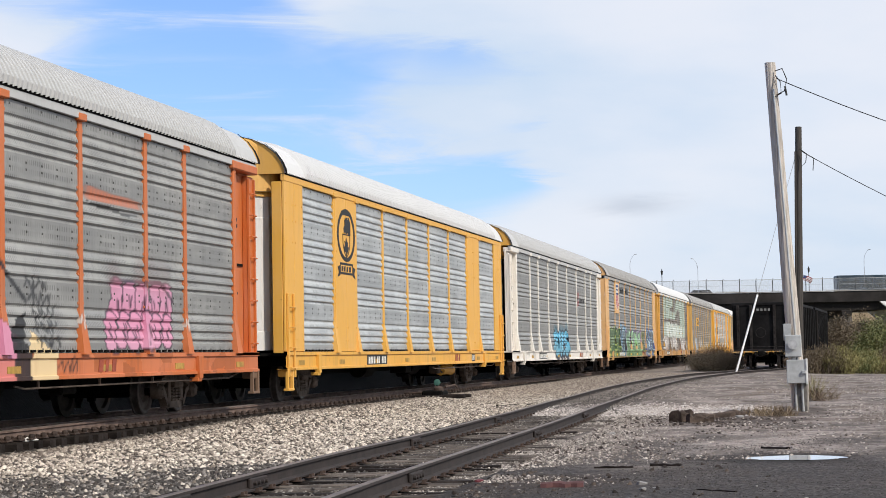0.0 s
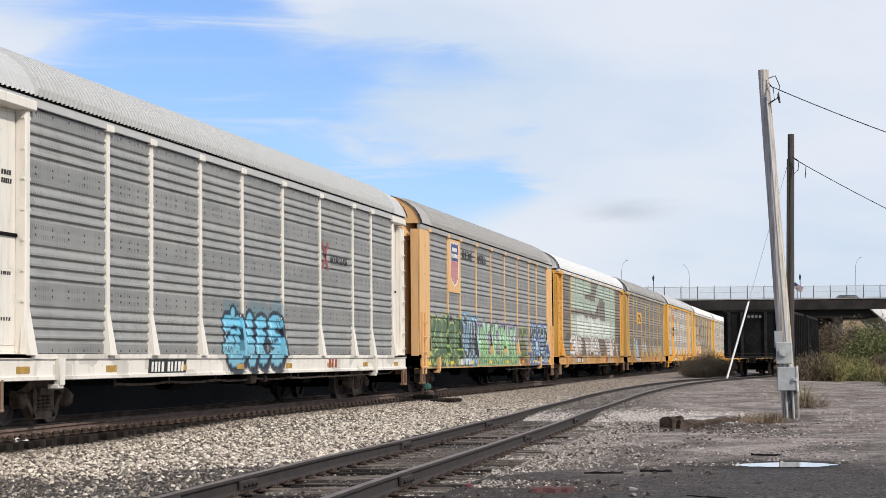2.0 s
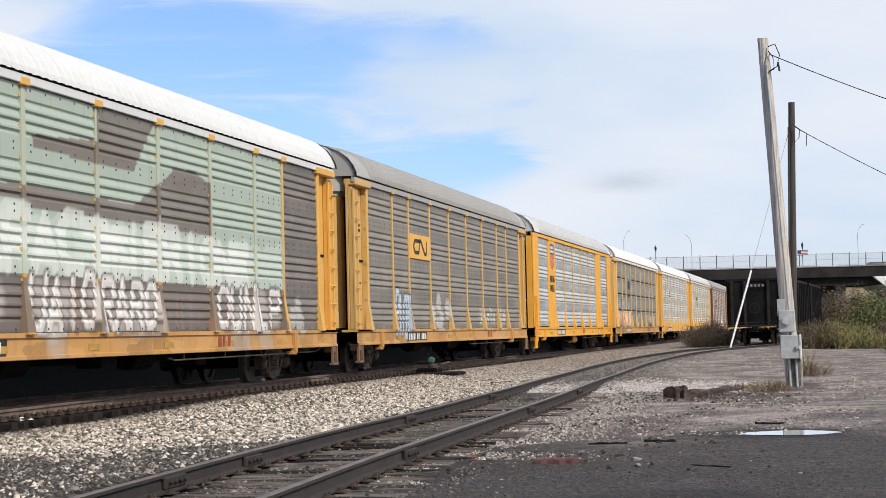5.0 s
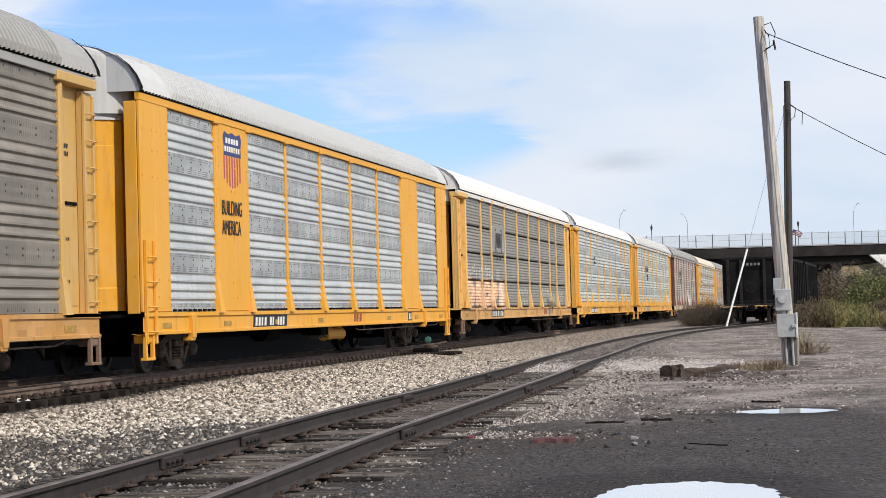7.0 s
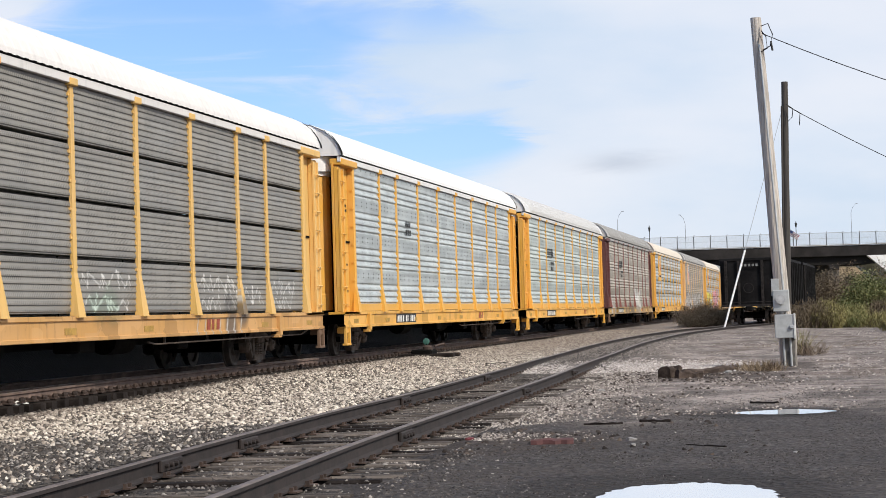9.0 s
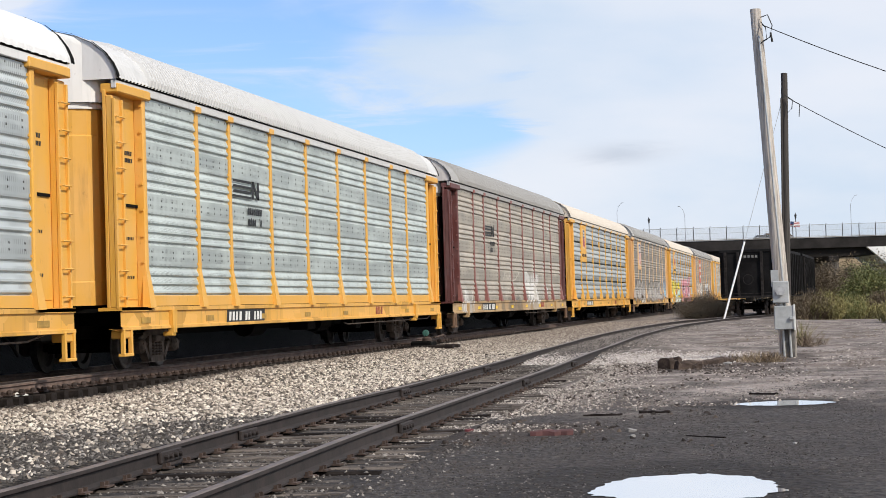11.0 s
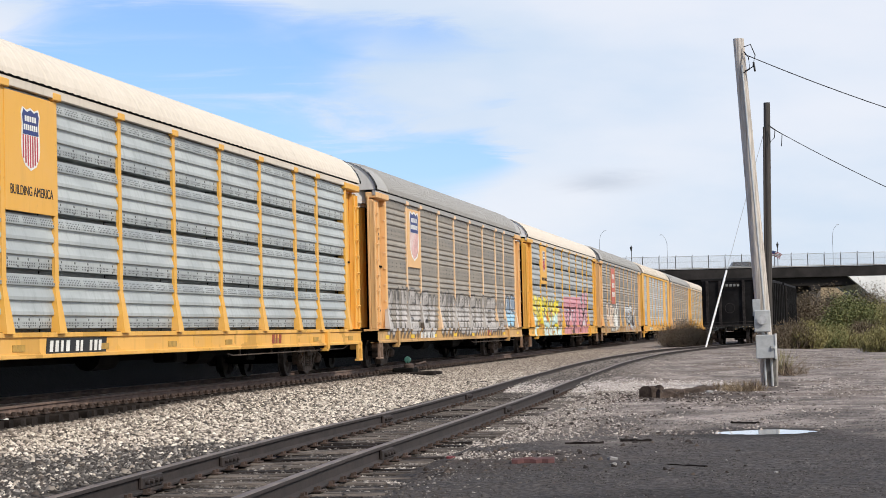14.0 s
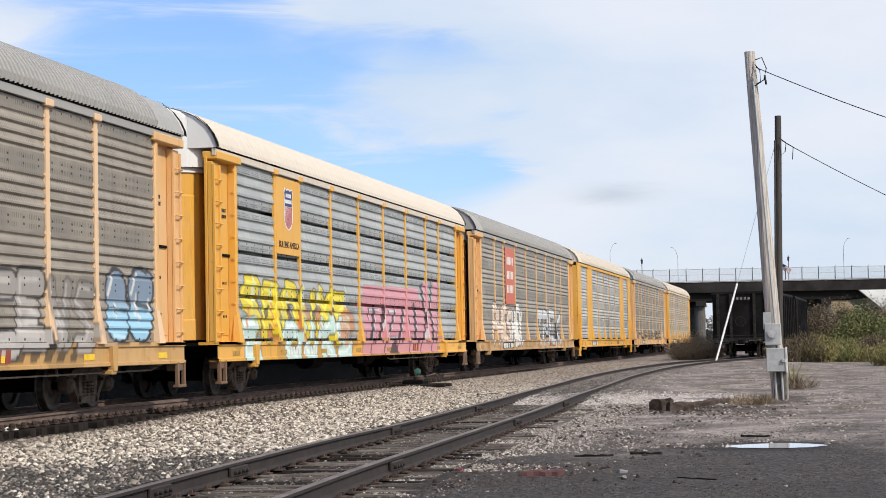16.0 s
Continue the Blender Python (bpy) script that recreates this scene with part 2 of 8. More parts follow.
def paint(rgb, dirt=0.35, rough=0.5, rust=0.25, painted=False, blocks=0.0):
    """Weathered vehicle paint: streaks run down, rust breaks out in spots; painted: takes spray paint from the mesh's colours."""
    key = ("paint", rgb, dirt, rough, rust, painted, blocks)
    if key in CACHE:
        return CACHE[key]
    t = NT("weathered_paint", rough)
    v = t.coord((1, 1, 0.16), True)
    streak = t.noise(v, 5.5, 5, 0.6)
    blot = t.noise(t.coord((1, 1, 1), True), 0.9, 5, 0.6)
    spots = t.noise(t.coord((1, 1, 0.6), True), 8.0, 6, 0.7)
    dark = tuple(c * 0.42 + 0.02 for c in rgb)
    fade = tuple(min(1, c * 0.85 + 0.12) for c in rgb)
    c = t.mix(t.ramp(blot, 0.35, 0.75, 0, 0.5), rgb, fade)
    c = t.mix(t.ramp(streak, 0.48, 0.78, 0, dirt), c, dark)
    if blocks:
        # rectangles of touched-up paint
        vo = t.n.new("ShaderNodeTexVoronoi")
        vo.distance = "CHEBYCHEV"
        vo.inputs["Scale"].default_value = 1.0
        t.l.new(t.coord((0.0, 1.5, 2.6), True), vo.inputs["Vector"])
        sc = t.n.new("ShaderNodeSeparateColor")
        t.l.new(vo.outputs["Color"], sc.inputs[0])
        c = t.mix(t.ramp(sc.outputs[0], 0.66, 0.68, 0, blocks), c, tuple(x * 0.55 + 0.01 for x in rgb))
        c = t.mix(t.ramp(sc.outputs[1], 0.72, 0.74, 0, blocks), c, tuple(min(1, x * 1.05 + 0.06) for x in rgb))
    c = t.mix(t.ramp(spots, 0.62, 0.70, 0, rust), c, (0.13, 0.055, 0.025))
    if painted:
        at = t.n.new("ShaderNodeAttribute")
        at.attribute_name = "spray"
        c = t.mix(t.math("MULTIPLY", at.outputs["Alpha"], t.ramp(streak, 0.5, 0.85, 1.0, 0.75)), c, at.outputs["Color"])
    t.bump(t.noise(t.coord((1, 1, 1), True), 30, 3), 0.08, 0.01)
    CACHE[key] = t.done(c, t.ramp(blot, 0.3, 0.7, rough, rough + 0.2))
    return CACHE[key]


def panel_mat(rgb, dirt=0.4, shine=0.0, patch=0.5, perf="all"):
    """Galvanised or painted side panel with rows of fine holes, bands darkened by grime and painted shade, and dull
    patches; takes spray paint.
    """
    key = ("panel", rgb, dirt, shine, patch, perf)
    if key in CACHE:
        return CACHE[key]
    t = NT("side_panel_metal", 0.55, shine)
    o = t.coord((1, 1, 1), True)
    streak = t.noise(t.coord((1, 1, 0.12), True), 7.0, 5, 0.62)
    blot = t.noise(t.coord((1, 0.45, 1.7), True), 1.3, 4, 0.55)
    dark = tuple(c * 0.5 for c in rgb)
    light = tuple(min(1, c * 1.25 + 0.05) for c in rgb)
    c = t.mix(t.ramp(blot, 0.42, 0.58, 0, patch), rgb, light)
    c = t.mix(t.ramp(streak, 0.45, 0.8, 0, dirt), c, dark)
    # plain bands darkened: blotchy grime and their weaker light, put into the colour
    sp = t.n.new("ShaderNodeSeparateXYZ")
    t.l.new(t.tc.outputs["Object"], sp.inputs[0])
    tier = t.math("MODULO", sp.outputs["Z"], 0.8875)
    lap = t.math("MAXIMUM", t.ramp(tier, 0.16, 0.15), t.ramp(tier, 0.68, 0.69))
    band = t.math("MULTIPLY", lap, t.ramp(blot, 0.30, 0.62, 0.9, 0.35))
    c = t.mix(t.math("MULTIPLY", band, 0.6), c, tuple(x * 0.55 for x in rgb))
    # punched slots in rows
    col_y = t.math("FRACT", t.math("MULTIPLY", t.math("ADD", sp.outputs["Y"], 10.0), 15.0))
    row_z = t.math("FRACT", t.math("MULTIPLY", tier, 27.0 if perf == "seam" else 8.0))
    slot = t.math("MULTIPLY", t.ramp(t.math("ABSOLUTE", t.math("SUBTRACT", col_y, 0.5)), 0.28, 0.16), t.ramp(t.math("ABSOLUTE", t.math("SUBTRACT", row_z, 0.5)), 0.36, 0.24))
    if perf == "seam":
        zone = t.math("MAXIMUM", t.math("MULTIPLY", t.ramp(tier, 0.072, 0.075), t.ramp(tier, 0.150, 0.147)), t.math("MULTIPLY", t.ramp(tier, 0.702, 0.705), t.ramp(tier, 0.815, 0.812)))
        cluster = t.math("ABSOLUTE", t.math("SUBTRACT", t.math("FRACT", t.math("MULTIPLY", t.math("ADD", sp.outputs["Y"], 10.0), 1.45)), 0.5))
        slot = t.math("MULTIPLY", slot, t.math("MULTIPLY", zone, t.ramp(cluster, 0.42, 0.40, 0, 0.9)))
    else:
        slot = t.math("MULTIPLY", slot, t.ramp(t.noise(t.coord((1, 1.2, 1.2), True), 1.5, 4), 0.4, 0.6, 0.1, 0.5))
    c = t.mix(slot, c, (0.02, 0.02, 0.02))
    c = t.mix(t.ramp(t.noise(o, 11, 6, 0.7), 0.66, 0.72, 0, 0.25), c, (0.12, 0.07, 0.04))
    at = t.n.new("ShaderNodeAttribute")
    at.attribute_name = "spray"
    c = t.mix(t.math("MULTIPLY", at.outputs["Alpha"], t.ramp(streak, 0.5, 0.85, 1.0, 0.7)), c, at.outputs["Color"])
    t.bump(t.noise(o, 40, 3), 0.06, 0.01)
    CACHE[key] = t.done(c, t.ramp(blot, 0.3, 0.7, 0.42, 0.66))
    return CACHE[key]


def plain(name, rgb, rough=0.6, metal=0.0, var=0.25, scale=6.0, bump=0.1, gloss=0.5):
    key = (name, rgb, rough, metal, var, scale, bump, gloss)
    if key in CACHE:
        return CACHE[key]
    t = NT(name, rough, metal)
    t.b.inputs["Specular IOR Level"].default_value = gloss
    n1, n2 = t.noise(t.coord((1, 1, 1), True), scale, 5, 0.6), t.noise(t.coord((1, 1, 1), True), scale * 7, 3)
    c = t.mix(t.ramp(n1, 0.3, 0.75, 0, 1), tuple(x * (1 - var) for x in rgb), tuple(min(1, x * (1 + var)) for x in rgb))
    c = t.mix(t.ramp(n2, 0.5, 0.8, 0, var), c, tuple(x * 0.5 for x in rgb))
    if bump:
        t.bump(n2, bump * 2, 0.01)
    CACHE[key] = t.done(c)
    return CACHE[key]


# grimy steel, its base lowered to near black to deepen shade under the cars
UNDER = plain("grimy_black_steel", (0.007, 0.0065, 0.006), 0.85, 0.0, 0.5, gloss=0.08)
TRUCK = plain("dusty_cast_iron", (0.105, 0.077, 0.058), 0.85, 0.0, 0.5)
WHEEL = plain("worn_wheel_steel", (0.08, 0.066, 0.057), 0.6, 0.3, 0.4)
BLACK = plain("black_lettering", (0.012, 0.012, 0.013), 0.6)
WHITE = plain("white_lettering", (0.75, 0.74, 0.70), 0.6, 0, 0.1)
NAVY = plain("navy_emblem_paint", (0.02, 0.035, 0.16), 0.5, 0, 0.15)
CRIMSON = plain("red_emblem_paint", (0.42, 0.05, 0.07), 0.5, 0, 0.2)
PINKISH = plain("faded_red_emblem_paint", (0.62, 0.3, 0.28), 0.6, 0, 0.2)
REFLECT = plain("yellow_reflector", (0.85, 0.55, 0.02), 0.4, 0, 0.15)
REFLECT_OLD = plain("dirty_amber_reflector", (0.42, 0.25, 0.05), 0.6, 0, 0.3)


# ---------- spray paint on the cars' sides ----------
# letters as strokes on a 5 x 5 grid: column and row from the top left, strokes parted by bars
GLYPHS = {
    "A": "04 20 44|13 33", "B": "00 04 34 42 02|00 30 41 02", "C": "40 10 01 03 14 44", "D": "00 04 24 42 20 00", "E": "40 00 04 44|02 32",
    "F": "40 00 04|02 32", "G": "40 10 01 03 14 44 42 22", "H": "00 04|40 44|02 42", "I": "20 24", "K": "00 04|40 02 44", "L": "00 04 44",
    "M": "04 00 22 40 44", "N": "04 00 44 40", "O": "10 01 03 14 34 43 41 30 10", "P": "04 00 30 41 32 02", "R": "04 00 30 41 32 02|22 44",
    "S": "40 10 01 32 43 34 04", "T": "00 40|20 24", "U": "00 03 14 34 43 40", "W": "00 14 22 34 40", "X": "00 44|40 04", "Y": "00 22 40|22 24", "Z": "00 40 04 44",
}
ZS0, ZP0, ZP1, ZE = 0.69, 1.09, 4.64, 4.78   # above the rail: sill's foot, panels' foot and top, eave
RES = 0.024


class Canvas:
    """The paint on one side of a car, metres along it (from the end that leads) and up from the sill's foot."""

    def __init__(self, length):
        self.w, self.h = int(length / RES), int((ZE - ZS0) / RES)
        self.c = np.zeros((self.h, self.w, 4))
        self.yy, self.xx = np.mgrid[0:self.h, 0:self.w] * RES
        self.coarse, self.cell = False, 0.033

    def lay(self, mask, col, alpha=0.95):
        a = np.clip(mask, 0, 1)[..., None] * alpha
        self.c[..., :3] = self.c[..., :3] * (1 - a) + np.array(col) * a
        self.c[..., 3:] = self.c[..., 3:] * (1 - a) + a

    def seg(self, p, q, r):
        """Soft-edged mask of a round-ended stroke."""
        d = np.array(q) - np.array(p)
        t = np.clip(((self.xx - p[0]) * d[0] + (self.yy - p[1]) * d[1]) / (d @ d + 1e-9), 0, 1)
        dist = np.hypot(self.xx - p[0] - t * d[0], self.yy - p[1] - t * d[1])
        return np.clip((r - dist) / RES + 0.5, 0, 1)

    def box(self, x0, x1, z0, z1, col, alpha=0.95, ragged=0.0):
        r = ragged * np.sin(self.xx * 5.1 + 1.3) * np.sin(self.xx * 2.3) if ragged else 0
        m = (self.xx > x0) & (self.xx < x1) & (self.yy > z0) & (self.yy < z1 + r)
        self.lay(m.astype(float), col, alpha)

    def quad(self, pts, col, alpha=0.95):
        m = np.ones_like(self.xx)
        for (x0, y0), (x1, y1) in zip(pts, pts[1:] + pts[:1]):
            m *= ((x1 - x0) * (self.yy - y0) - (y1 - y0) * (self.xx - x0)) >= 0
        self.lay(m, col, alpha)

    def word(self, text, x, z, w, h, fill, edge=None, r=0.1, rim=0.07, slant=0.1, seed=1, alpha=0.95, glow=None, low=None, tight=0.82):
        """A word of fat letters: x, z its lower corner, w and h its size; low: the colour that the fill runs into towards the foot."""
        rng = random.Random(seed)
        strokes = []
        step = w / max(1, len(text))
        for i, ch in enumerate(text):
            if ch not in GLYPHS:
                continue
            lift, tall, wide = rng.uniform(-0.06, 0.06) * h, h * rng.uniform(0.9, 1.08), step * rng.uniform(0.78, 1.0)
            lean = slant * rng.uniform(0.3, 1.7)
            for line in GLYPHS[ch].split("|"):
                pts = []
                for p in line.split():
                    a, b = int(p[0]) / 4, 1 - int(p[1]) / 4
                    pts.append((x + i * step + a * wide * tight + b * lean * h + rng.uniform(-0.04, 0.04) * step, z + lift + b * tall + rng.uniform(-0.04, 0.04) * h))
                strokes += list(zip(pts, pts[1:]))
        if glow:
            m = np.zeros_like(self.xx)
            for p, q in strokes:
                m = np.maximum(m, self.seg(p, q, r + rim + 0.12))
            self.lay(m, glow, alpha)
        if edge:
            m = np.zeros_like(self.xx)
            for p, q in strokes:
                m = np.maximum(m, self.seg(p, q, r + rim))
            self.lay(m, edge, alpha)
        m, hi = np.zeros_like(self.xx), np.zeros_like(self.xx)
        for p, q in strokes:
            m = np.maximum(m, self.seg(p, q, r))
            hi = np.maximum(hi, self.seg((p[0] - r * 0.4, p[1] + r * 0.3), (q[0] - r * 0.4, q[1] + r * 0.3), r * 0.22))
        self.lay(m, fill, alpha)
        if low:
            self.lay(m * np.clip((z + h * 0.55 + 0.12 * np.sin(self.xx * 7.0) - self.yy) / 0.15, 0, 1), low, alpha)
        if edge:
            self.lay(hi, tuple(min(1, c * 1.5 + 0.1) for c in fill), 0.5)

    def scrawl(self, x, z, w, h, col, n=14, r=0.03, seed=3, alpha=0.85):
        """A tag of looping thin lines."""
        rng = random.Random(seed)
        p = (x, z + h * 0.3)
        for i in range(n):
            q = (x + w * (i + 1) / n + rng.uniform(-0.1, 0.1) * w, z + h * (0.05 if i % 2 else 0.95) * rng.uniform(0.6, 1.0))
            self.lay(self.seg(p, q, r), col, alpha)
            p = q

    def blob(self, lobes, fill, low, edge, rim=0.07):
        """A balloon letter of merged round lobes (x, z, rx, rz), outlined, its fill running from fill to low."""
        m, e = np.zeros_like(self.xx), np.zeros_like(self.xx)
        for x, z, rx, rz in lobes:
            d = np.hypot((self.xx - x) / rx, (self.yy - z) / rz)
            m = np.maximum(m, np.clip((1 - d) * rx / RES, 0, 1))
            e = np.maximum(e, np.clip((1 - np.hypot((self.xx - x) / (rx + rim), (self.yy - z) / (rz + rim))) * rx / RES, 0, 1))
        self.lay(e, edge)
        self.lay(m, fill)
        z0, z1 = min(q[1] - q[3] for q in lobes), max(q[1] + q[3] for q in lobes)
        self.lay(m * np.clip((z0 + (z1 - z0) * 0.6 - self.yy) / 0.3, 0, 1), low, 0.9)

    def fade(self, x0, x1, z0, z1, col, alpha=0.6, seed=2):
        """Cloud of sprayed mist."""
        rng = np.random.RandomState(seed)
        m = np.zeros_like(self.xx)
        for _ in range(int((x1 - x0) * 4)):
            cx, cz, r = rng.uniform(x0, x1), rng.uniform(z0, z1), rng.uniform(0.25, 0.55)
            m = np.maximum(m, np.clip((r - np.hypot(self.xx - cx, (self.yy - cz) * 1.2)) / 0.2, 0, 1))
        self.lay(m, col, alpha)


def panel_profile(style):
    """(height above the panel's foot, how far it stands out) of one bay's corrugated sheets, four tiers high."""
    h = (ZP1 - ZP0) / 4
    out = []
    for k in range(4):
        z = k * h
        out += [(z, -0.25), (z + (0.05 if style == "gap" else 0.035), -0.25), (z + (0.052 if style == "gap" else 0.037), 0.0)] if style in ("fine", "gap") else [(z, 0.0)]
        if style == "fine":
            n, z0, dep = 8, z + 0.045, 0.017
        elif style == "gap":
            n, z0, dep = 3, z + 0.21, 0.038
        else:
            # plain lapped band, standing out, with three deep ribs above it
            n, z0, dep = 3, z + 0.19, 0.036
            p = (z + 0.655 - z0) / n
            out[-1] = (z, 0.024)
            out += [(z + 0.145, 0.024), (z + 0.175, 0.0)]
            for i in range(n):
                a = z0 + i * p
                out += [(a + 0.03 * p, 0.0), (a + 0.22 * p, dep), (a + 0.42 * p, dep), (a + 0.93 * p, 0.0)]
            out += [(z + 0.665, 0.0), (z + 0.695, 0.024)]
            continue
        p = (z + h - 0.02 - z0) / n
        out.append((z0 - 0.005, 0.0))
        for i in range(n):
            a = z0 + i * p
            out += [(a + 0.12 * p, 0.0), (a + 0.19 * p, dep), (a + 0.42 * p, dep), (a + 0.94 * p, 0.0)]
    out.append((4 * h, 0.024 if style == "std" else 0.0))
    return out


def panel_mesh(width, style, canvas=None, x_at=0.0):
    """One bay of corrugated side panel, facing +x; its foot is at z 0, its middle at y 0. It takes its paint from the canvas."""
    prof, whole = [], panel_profile(style)
    c0, c1 = (max(0, int(x_at / RES)), int((x_at + width) / RES)) if canvas is not None else (0, 0)
    for a, b in zip(whole, whole[1:]):
        n = 1
        if canvas is not None:
            i0, i1 = int((a[0] + ZP0 - ZS0) / RES), int((b[0] + ZP0 - ZS0) / RES) + 1
            if canvas.c[i0:i1 + 1, c0:c1, 3].max(initial=0) > 0.03:
                n = max(1, math.ceil(math.hypot(b[0] - a[0], b[1] - a[1]) / (0.04 if canvas.coarse else canvas.cell)))
        prof += [(a[0] + (b[0] - a[0]) * k / n, a[1] + (b[1] - a[1]) * k / n) for k in range(n)]
    prof.append(whole[-1])
    verts, faces, colours = [], [], []

    def grid(rows, cols):
        ys = np.linspace(-width / 2, width / 2, cols + 1)
        n, o = cols + 1, len(verts)
        for z, d in rows:
            i = min(canvas.h - 1, int((z + ZP0 - ZS0) / RES)) if canvas is not None else 0
            for y in ys:
                verts.append((d, y, z))
                colours.append((0, 0, 0, 0) if canvas is None else tuple(canvas.c[i, min(canvas.w - 1, max(0, int((x_at + y + width / 2) / RES)))]))
        faces.extend((o + r * n + c, o + r * n + c + 1, o + (r + 1) * n + c + 1, o + (r + 1) * n + c) for r in range(len(rows) - 1) for c in range(cols))
    if canvas is None:
        grid(prof, 1)
    else:
        paint_rows = np.nonzero(canvas.c[:, c0:c1, 3].max(axis=1) > 0.03)[0]
        top = (paint_rows.max() + 2) * RES - (ZP0 - ZS0) if len(paint_rows) else 0.0
        split = max(1, sum(1 for z, d in prof if z <= top + 0.01))
        grid(prof[:split + 1], int(width / (0.055 if canvas.coarse else canvas.cell * 1.4)))
        if split + 1 < len(prof):
            grid(prof[split:], 1)
    # bolt heads along the plain bands
    hh = (ZP1 - ZP0) / 4
    if style != "fine":
        for k in range(4):
            for zz in (0.075, 0.185) if style == "gap" else (0.045, 0.835):
                for i in range(5):
                    y, z = -width / 2 + width * (i + 0.5) / 5, k * hh + zz
                    o, d = len(verts), 0.0 if style == "gap" else 0.024
                    verts += [(d, y - 0.024, z - 0.018), (d, y + 0.024, z - 0.018), (d, y + 0.024, z + 0.018), (d, y - 0.024, z + 0.018), (d + 0.012, y, z)]
                    faces += [(o, o + 1, o + 4), (o + 1, o + 2, o + 4), (o + 2, o + 3, o + 4), (o + 3, o, o + 4)]
                    colours += [(0.03, 0.027, 0.024, 0.8)] * 5
    me = bpy.data.meshes.new("side_panel")
    me.from_pydata(verts, [], faces)
    at = me.color_attributes.new("spray", "FLOAT_COLOR", "POINT")
    at.data.foreach_set("color", np.array(colours, dtype=np.float32).ravel())
    me.materials.append(UNDER)
    return me


# ---------- autorack cars ----------
BODY = 26.8
HB = BODY / 2
PITCH = 28.8
ROOF = [(1.668, 4.81), (1.655, 4.90), (1.58, 5.07), (1.45, 5.25), (1.24, 5.42), (0.95, 5.55), (0.62, 5.63), (0.30, 5.67), (0.0, 5.68)]
BAYS_POST = [2.86, 2.0, 2.86, 2.86, 2.86, 2.86, 2.86, 2.0, 2.86]
BAYS_UNEVEN = [3.2, 2.05, 2.65, 2.6, 2.9, 3.1, 3.1, 1.95, 2.45]
BAYS_PLATE = [2.75, 2.05, 2.86, 2.86, 2.86, 2.86, 2.86, 2.05, 2.75]
SHARED = {}


def shared(key, make):
    if key not in SHARED:
        SHARED[key] = make()
    return SHARED[key]


def roof_mesh(ribbed):
    """Curved sheet roof; ribs run across it and end as a row of teeth over the eave."""
    half = ROOF
    prof = half + [(-x, z) for x, z in half[-2::-1]]
    mb = MB()
    ys = []
    n = int(BODY / (0.165 if ribbed else 0.3))
    p = BODY / n
    for i in range(n):
        y = -HB + p * i
        plain_end = ribbed and (i < 9 or i >= n - 9)
        d = 0.004 if plain_end else 0.065 if ribbed else 0.010
        ys += [(y, 0.0), (y + p * 0.34, 0.0), (y + p * 0.46, d), (y + p * 0.88, d)]
    ys.append((HB, 0.0))
    m = len(prof)
    vs = []
    for y, d in ys:
        for k, (x, z) in enumerate(prof):
            f = ((0.03 if ribbed else 0.012) if d else 0.0) if k in (0, m - 1) else d
            r = math.hypot(x, z - 4.0)
            vs.append((x + f * x / r, y, z + f * (z - 4.0) / r))
    fs = [(i * m + k, (i + 1) * m + k, (i + 1) * m + k + 1, i * m + k + 1) for i in range(len(ys) - 1) for k in range(m - 1)]
    mb.add(vs, fs)
    # closing web at each end, a little inside
    for y in (-HB + 0.02, HB - 0.02):
        mb.add([(x, y, z) for x, z in prof], [tuple(range(m))])
    return mb.mesh("roof", [UNDER], smooth=False)


def eave_shade_mesh():
    """Near-black strip that stands for the shade under the roof's toothed edge."""
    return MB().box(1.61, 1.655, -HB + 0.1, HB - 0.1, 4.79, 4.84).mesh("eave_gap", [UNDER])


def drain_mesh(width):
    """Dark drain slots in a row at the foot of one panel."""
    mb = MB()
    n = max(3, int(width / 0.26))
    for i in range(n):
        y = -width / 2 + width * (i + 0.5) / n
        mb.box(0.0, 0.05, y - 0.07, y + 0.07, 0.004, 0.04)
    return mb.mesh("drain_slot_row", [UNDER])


def pad_mesh():
    """Jacking pad: a bracket on the sill's face with a stub below it."""
    mb = MB()
    mb.prism([(-0.13, 1.02), (0.13, 1.02), (0.09, 0.62), (-0.09, 0.62)], 0, 1.60, 1.70)
    mb.box(1.50, 1.68, -0.10, 0.10, 0.56, 0.64, c=0.015)
    return mb.mesh("jacking_pad", [UNDER])


def train_pipe_mesh():
    """Air pipe on hangers below the sill, sagging between them."""
    mb = MB()
    ends = HB - 5.4
    n = 6
    pts = []
    for i in range(n):
        y0, y1 = -ends + 2 * ends * i / n, -ends + 2 * ends * (i + 1) / n
        pts += [(1.42, y0, 0.60), (1.42, y0 + (y1 - y0) * 0.3, 0.575), (1.42, y0 + (y1 - y0) * 0.7, 0.575)]
        mb.box(1.405, 1.435, y0 - 0.02, y0 + 0.02, 0.56, 0.74)
    mb.tube(pts + [(1.42, ends, 0.60)], 0.024, 6)
    mb.box(1.33, 1.50, -0.55, -0.2, 0.50, 0.68, c=0.03).box(1.36, 1.48, 0.5, 0.62, 0.52, 0.66, c=0.02)
    return mb.mesh("train_pipe", [UNDER])


def eave_mesh():
    mb = MB()
    for s in (1, -1):
        mb.box(s * 1.56, s * 1.645, -HB, HB, ZP1 + 0.015, 4.788, c=0.006)
    return mb.mesh("eave_rail", [UNDER])


